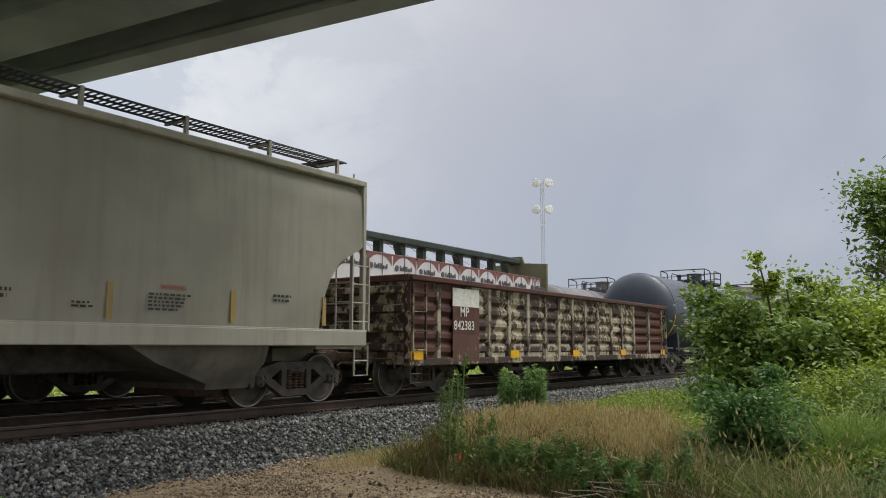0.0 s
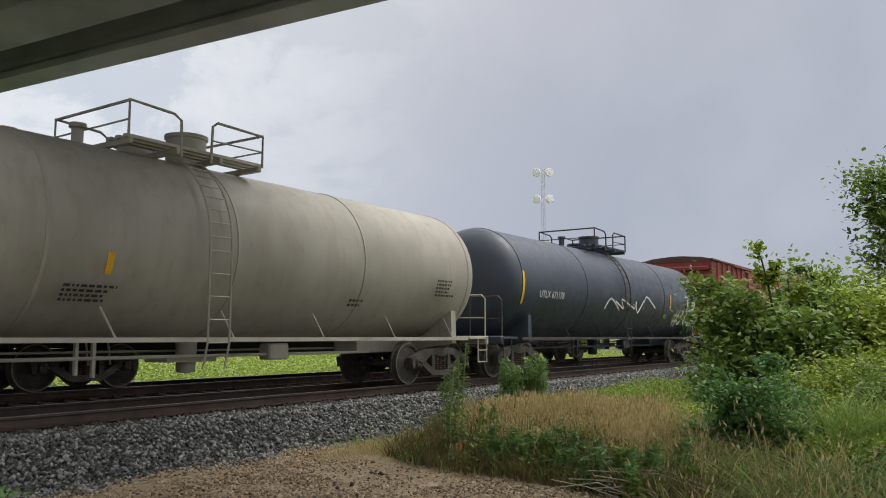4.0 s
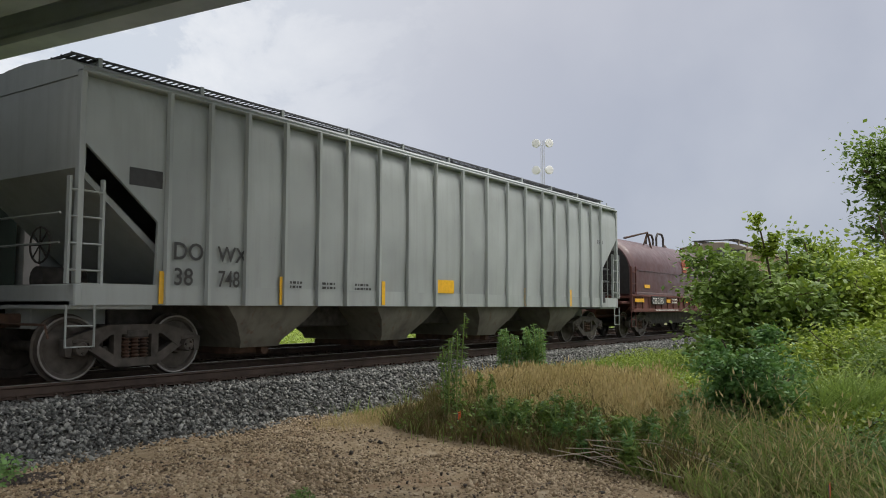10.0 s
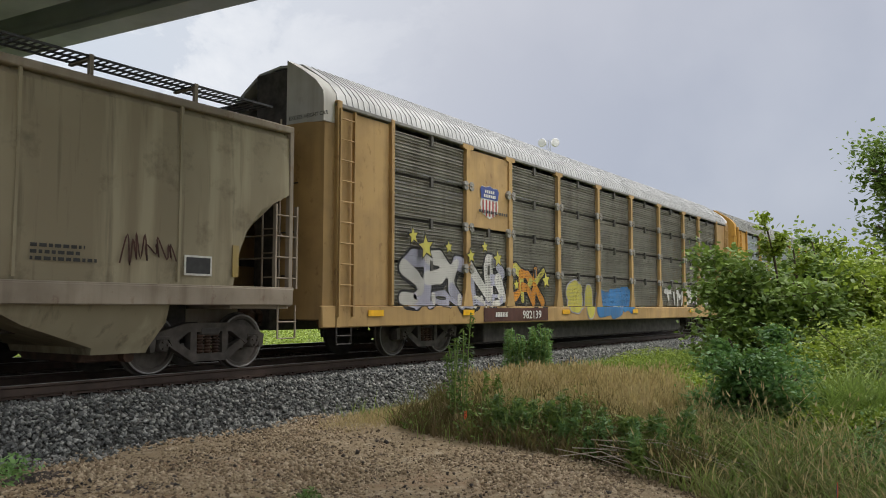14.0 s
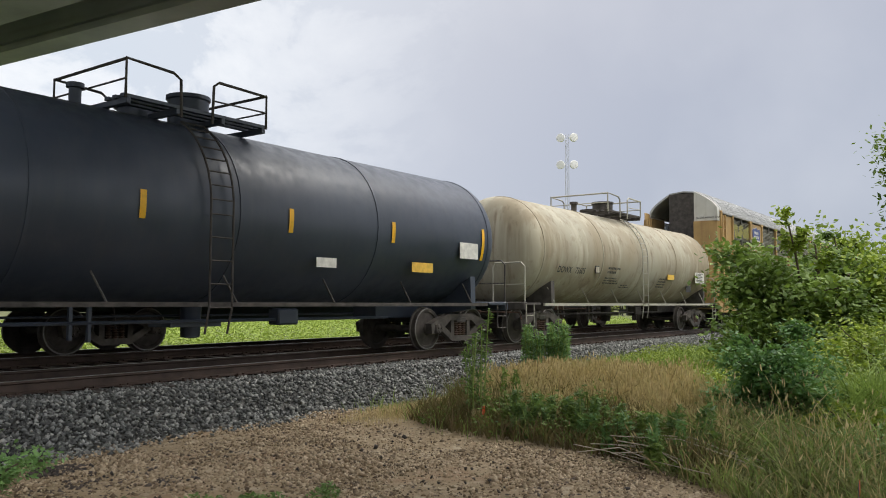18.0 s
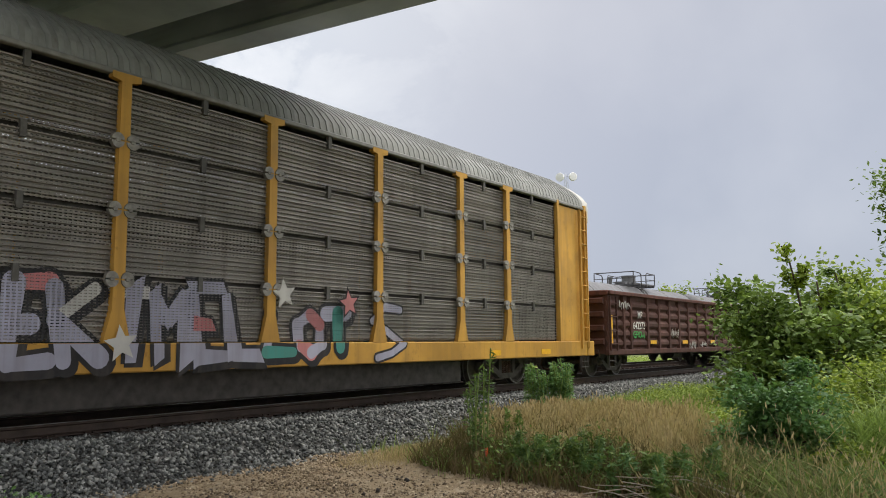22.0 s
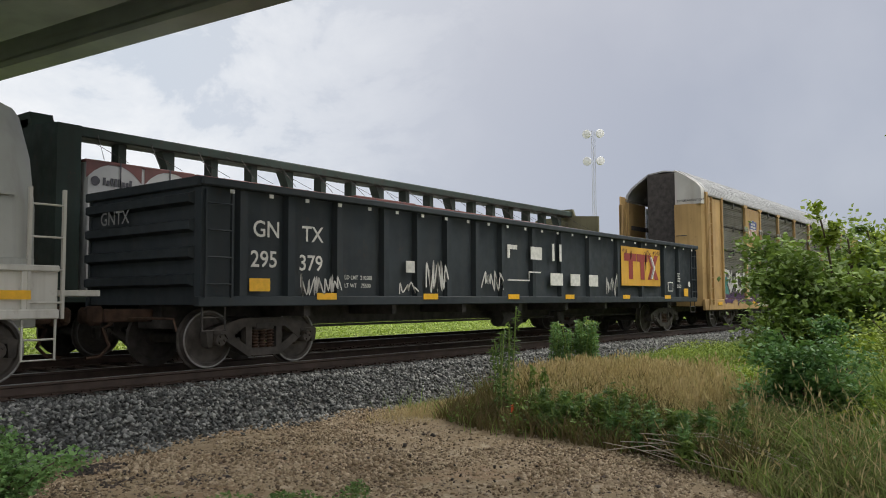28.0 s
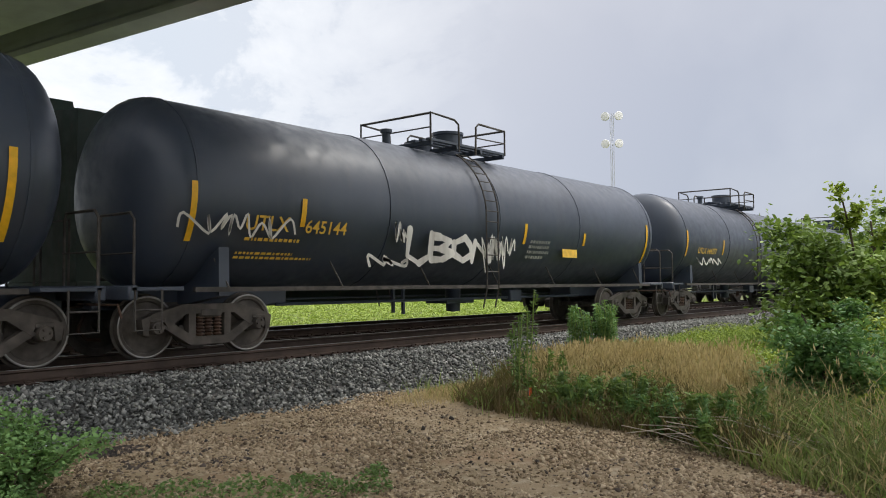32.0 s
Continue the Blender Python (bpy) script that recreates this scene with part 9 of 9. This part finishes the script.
reflectors(c, (2.3, 5.1, 8.1, 10.7, 14.0, 17.0), 1.07, 1.18, 0.45, -SIDE - 0.02)
plate(c, "reflector", 0.9, 1.3, 1.2, 1.4, reflector_yellow, -SIDE - 0.02, "yellow reflective strip")
plate(c, "reflector", 18.6, 18.95, 1.15, 1.4, reflector_yellow, -SIDE - 0.02, "yellow reflective strip")
for k in range(26):
    plate(c, "chord_tab", 0.5 + k * 0.75, 0.58 + k * 0.75, 2.66, 2.72, stencil_white, -SIDE - 0.055)
# last car carrier
c = autorack(492.65, 26.3, "faded yellow autorack wagon with green and white graffiti", rack_tan, rack_panel, roof_white, POSTS, band_white, logo=(0.95, 0.92, 0.80))
graffiti(c, 1.95, 4.6, 1.25, 2.2, "RWOF", spray_white, spray_black, 101, -1.5, 0.05, 0.1, True, (), 0.24, 0.06, rack=True)
graffiti(c, 4.75, 7.1, 1.2, 2.05, "HOER", spray_white, spray_black, 108, -1.5, 0.05, 0.15, True, (), 0.24, 0.06, rack=True)
scrawl(c, 7.2, 8.4, 1.3, 1.85, spray_teal, 109, -1.58, 0.02, 5)
graffiti(c, 1.7, 8.4, 0.85, 1.5, "AVWXAZVWA", spray_purple, None, 102, -1.5, 0.05, 0.2, True, (), 0.4, rack=True)
graffiti(c, 0.9, 2.2, 1.2, 1.95, "ZZ", spray_teal, None, 103, -1.5, 0.05, 0.2, True, (), 0.4, rack=True)
graffiti(c, 18.1, 24.5, 1.02, 2.1, "GRUNEK", spray_black, spray_green, 104, -1.5, 0.06, 0.1, False, (), 0.22, 0.0, rack=True)
graffiti(c, 18.2, 24.4, 1.2, 1.8, "XZENSOKA", spray_green, None, 107, -1.5, 0.02, 0.3, True, (), 0.14, rack=True)
scrawl(c, 9.6, 14.0, 1.15, 2.3, spray_pink, 105, -1.58, 0.014, 8)
scrawl(c, 14.8, 17.4, 0.95, 1.95, spray_black, 106, -1.58, 0.022, 9)
bars(c, 5.0, 6.3, 3.28, 3.4, 1, stencil_black, -1.57, 6)
plate(c, "orange_panel", 17.4, 19.0, 0.68, 1.04, stencil_yellow, -1.585)
s = Shape()
yy = -1.60
for a, b, z0, z1 in ((17.6, 18.05, 0.9, 0.98), (17.78, 17.88, 0.72, 0.92), (18.1, 18.5, 0.9, 0.98), (18.25, 18.35, 0.72, 0.92)):
    s.add([(a, yy, z0), (b, yy, z0), (b, yy, z1), (a, yy, z1)], [(0, 1, 2, 3)])
s.add([(18.5, yy, 0.72), (18.6, yy, 0.72), (18.86, yy, 0.98), (18.76, yy, 0.98)], [(0, 1, 2, 3)])
s.add([(18.5, yy - 0.003, 0.98), (18.6, yy - 0.003, 0.98), (18.86, yy - 0.003, 0.72), (18.76, yy - 0.003, 0.72)], [(0, 1, 2, 3)])
part("company_mark", s, stencil_red, c, "dark red company mark on the orange panel")
bars(c, 5.6, 7.6, 0.74, 0.92, 1, stencil_white, -1.605, 3)
plate(c, "load_field", 9.95, 10.75, 0.70, 1.02, stencil_yellow, -1.585)
lettering(c, "LD LMT 80000", 10.0, 0.80, 0.095, stencil_black, -1.605)
reflectors(c, (0.9, 5.0, 11.5, 14.2, 16.6, 19.6, 21.6), 0.84, 0.95, 0.42, -1.60)
# tank wagons at the end
c = tank_wagon(521.1, 14.4, "black tank wagon with white numerals and yellow strips", tank_black, radius=1.57, zc=2.60, bands=((-0.2, 1.85, 2.75), (2.72, 2.15, 2.6), (5.52, 2.15, 2.6), (8.4, 2.15, 2.6), (11.3, 2.15, 2.55), (14.1, 1.6, 2.7)))
tank_words(c, "MBLX", 0.84, 2.10, 0.30, stencil_white, 1.57, 2.6, 0.74)
tank_words(c, "28501", 1.55, 2.08, 0.30, stencil_white, 1.57, 2.6)
plate(c, "plate_mark", 2.42, 2.65, 2.08, 2.32, stencil_white, -1.535)
plate(c, "plate_field", 2.445, 2.625, 2.105, 2.295, tank_black, -1.54)
tank_bars(c, 0.8, 2.5, 1.65, 1.85, 2, spray_lilac, 2, 1.57, 2.6)
tank_bars(c, 4.2, 5.0, 1.6, 1.95, 4, stencil_white, 3, 1.57, 2.6)
scrawl(c, 2.85, 3.6, 1.5, 1.95, spray_white, 111, -1.53, 0.022, 6)
scrawl(c, 9.4, 10.0, 1.4, 1.8, spray_teal, 112, -1.53, 0.022, 6)
plate(c, "contact_panel", 10.1, 10.8, 1.98, 2.2, stencil_yellow, -1.53)
tank_bars(c, 8.3, 9.2, 1.5, 1.75, 3, stencil_yellow, 6, 1.57, 2.6)
c = tank_wagon(537.8, 15.1, "black tank wagon with white spray letters and yellow marks", tank_black, bands=((-0.1, 1.7, 2.55), (1.95, 2.0, 2.45), (8.5, 1.95, 2.4), (11.2, 2.0, 2.3), (14.8, 1.6, 2.7)))
tank_words(c, "UTLX", 0.84, 1.90, 0.34, stencil_yellow)
tank_words(c, "645144", 2.03, 1.90, 0.31, stencil_yellow)
tank_bars(c, 0.9, 2.0, 1.72, 1.82, 1, stencil_yellow, 2)
tank_bars(c, 0.8, 2.4, 1.45, 1.62, 2, stencil_yellow, 4)
scrawl(c, -0.2, 1.6, 1.75, 2.15, spray_white, 113, -1.57, 0.02, 9)
graffiti(c, 4.5, 7.1, 1.38, 2.12, "UBON", spray_white, None, 114, -1.53, 0.03, 0.1, False, (), 0.20)
scrawl(c, 4.1, 4.5, 1.75, 2.2, spray_white, 119, -1.55, 0.02, 6)
scrawl(c, 7.2, 8.0, 1.6, 2.1, spray_white, 120, -1.55, 0.02, 7)
scrawl(c, 3.4, 4.5, 1.35, 1.6, spray_white, 118, -1.50, 0.03, 4)
scrawl(c, 6.8, 7.6, 1.25, 2.1, spray_white, 115, -1.56, 0.02, 7)
tank_bars(c, 8.6, 9.6, 1.6, 2.1, 4, stencil_white, 5)
plate(c, "contact_panel", 10.2, 10.9, 1.68, 1.88, stencil_yellow, -1.46)
c = tank_wagon(555.6, 14.4, "black tank wagon with yellow road marks", tank_black, bands=((0.0, 1.9, 2.7), (3.2, 2.0, 2.5)))
tank_words(c, "UTLX 644377", 0.9, 2.0, 0.28, stencil_yellow)
scrawl(c, 0.8, 2.8, 1.6, 1.9, spray_white, 116, -1.53, 0.03, 6)
c = tank_wagon(572.6, 14.4, "plain black tank wagon", tank_black)


# ---- parked wagons on the second track ----
dark_green = paint("centrebeam_green", (0.035, 0.055, 0.045), (0.04, 0.035, 0.03), 0.4, 0.1, 0.6)
bulkhead_olive = paint("bulkhead_olive", (0.17, 0.17, 0.10), (0.09, 0.08, 0.05), 0.4, 0.1, 0.7)
wrap_white = plain("lumber_wrap_white", (0.62, 0.61, 0.60), 0.45, 0, 0.08, 2.0, 0.3)
wrap_red = plain("lumber_wrap_maroon", (0.20, 0.075, 0.065), 0.5, 0, 0.25, 3.0, 0.3)
wrap_mark = plain("lumber_wrap_mark", (0.09, 0.085, 0.10), 0.5)


def centrebeam(x0, length, label, loaded=True):
    """A centre-beam flat wagon: bulkheads at both ends, a truss wall down the middle, lumber packs each side."""
    car = group_at("centrebeam_wagon", pose(x0, TRACK_Y + 4.3, 0), label, "freight wagon", "parked wagons on the second track")
    L, top, deck = length, 4.58, 1.15
    s = Shape()
    s.box(0, L, -1.45, 1.45, deck - 0.12, deck, 0.02)
    s.prism([(0, deck - 0.1), (0, 0.85), (2.6, 0.80), (4.2, 0.62), (L - 4.2, 0.62), (L - 2.6, 0.80), (L, 0.85), (L, deck - 0.1)], -0.5, 0.5)
    part("deck", s, dark_green, car)
    s = Shape()
    s.box(0, L, -0.28, 0.28, top - 0.22, top, 0.03)
    part("top_chord", s, dark_green, car)
    n = int((L - 1.6) / 1.16)
    for k in range(n + 1):
        x = 0.85 + k * 1.16
        s = Shape()
        w = 0.09
        if k % 3 == 2:
            s.prism([(x - w, deck), (x - w, top - 0.55), (x - 0.26, top - 0.2), (x + w, top - 0.2), (x + w, deck)], -0.14, 0.14)
        else:
            s.box(x - w, x + w, -0.14, 0.14, deck, top - 0.2)
        part("centre_post", s, dark_green, car)
    for e in (0, 1):
        xa, xb = (0.0, 0.45) if e == 0 else (L - 0.12, L)
        s = Shape()
        s.prism([(-1.42, deck), (-1.42, 4.32), (-0.4, 4.40), (-0.3, 4.68), (0.3, 4.68), (0.4, 4.40), (1.42, 4.32), (1.42, deck)], xa, xb, "x")
        part("bulkhead", s, dark_green if e == 0 else bulkhead_olive, car)
        bogie(car, 2.1 if e == 0 else L - 2.1, False)
    if not loaded:
        return car
    rnd, x = random.Random(8), 0.55
    while x < L - 1.2:
        w = min(2.4, L - 0.5 - x)
        for sgn in (-1, 1):
            pk = group_at("lumber_pack", pose(x0 + x, TRACK_Y + 4.3, deck), "bundle of lumber in white printed plastic wrap", "lumber pack", "lumber packs on the parked wagon")
            y0, y1 = sorted((sgn * 0.32, sgn * 1.36))
            h = 2.58 + rnd.uniform(-0.03, 0.03)
            s = Shape()
            s.box(0.02, w - 0.02, y0, y1, 0.0, h, 0.06)
            part("wrap", s, wrap_white, pk)
            if sgn > 0:
                continue
            yb = y0 - 0.006
            s = Shape()
            for j in range(2):
                a, b = j * w / 2 + 0.03, (j + 1) * w / 2 - 0.03
                m = (a + b) / 2
                arc = [(a + (b - a) * q / 8, h - 0.04 - 0.30 * abs(2 * q / 8 - 1) ** 2.2) for q in range(9)]
                s.add([(px, yb, pz) for px, pz in arc] + [(b, yb, h), (a, yb, h)], [tuple(range(11))])
            s.box(0.01, w - 0.01, y0 - 0.01, y1, h - 0.03, h + 0.02, 0.01)
            part("wrap_top", s, wrap_red, pk, "maroon scalloped top edge of the wrap")
            for j in range(2):
                s = Shape()
                a = j * w / 2 + 0.12
                s.lathe([(yb - 0.012, 0.002), (yb - 0.012, 0.09), (yb - 0.004, 0.09)], (a + 0.09, 0, h - 0.38), "y", 14)
                for q in range(8):
                    xx = a + 0.24 + q * 0.078
                    s.box(xx, xx + 0.055, yb - 0.01, yb - 0.004, h - 0.45, h - 0.45 + (0.15 if q in (0, 2, 3, 4, 7) else 0.10))
                part("wrap_print", s, wrap_mark, pk, "dark printed mark as bars")
            for xx in (w * 0.3, w * 0.75):
                s = Shape()
                s.box(xx - 0.012, xx + 0.012, y0 - 0.016, y0 - 0.008, 0.0, h + 0.02)
                part("strap", s, wrap_mark, pk)
        x += w + 0.02
    s = Shape()
    for k in range(int(L / 1.2)):
        xx = 0.9 + k * 1.2
        s.tube([(xx, -0.25, top - 0.12), (xx + 0.5, -1.42, 3.75)], 0.006, 4)
        s.tube([(xx + 0.5, -0.25, top - 0.12), (xx, -1.42, 3.75)], 0.006, 4)
    part("tie_down_cable", s, iron, car)
    return car


centrebeam(7.0, 21.4, "dark green centre-beam flat wagon stacked with wrapped lumber")
centrebeam(-16.2, 21.9, "dark green centre-beam flat wagon, mostly out of view", False)
tank_wagon(31.1, 12.2, "grey tank wagon parked on the second track", tank_grey, radius=1.28, zc=2.45, moving=False)
tank_wagon(45.6, 12.2, "grey tank wagon parked on the second track", tank_grey, radius=1.28, zc=2.45, moving=False)


# ---- movement ----
def motions():
    for car, x0 in CARS:
        walk(car, [(t, pose(x0 - SPEED * t, TRACK_Y, 0)) for t in (0, 8, 16, 24, 32)])
    for wheel, dx, bx, car in WHEELS:
        at = car["x0"] + bx + dx
        rows = []
        t0, t1 = max(0.0, (at - 42) / SPEED), min(32.0, (at + 1) / SPEED)
        if t1 <= t0:
            continue
        first, last = frame(t0), frame(t1)
        steps = [0.0] if first > 1 else []
        steps += [(k - 1) / FPS for k in range(first, last + 1)]
        if last < frame(32.0):
            steps.append(32.0)
        for t in steps:
            roll = -SPEED * (min(max(t, t0), t1) - t0) / 0.457
            rows.append((t, Matrix.Translation((dx, 0, 0.457)) @ Matrix.Rotation(roll, 4, "Y")))
        walk(wheel, rows)


motions()
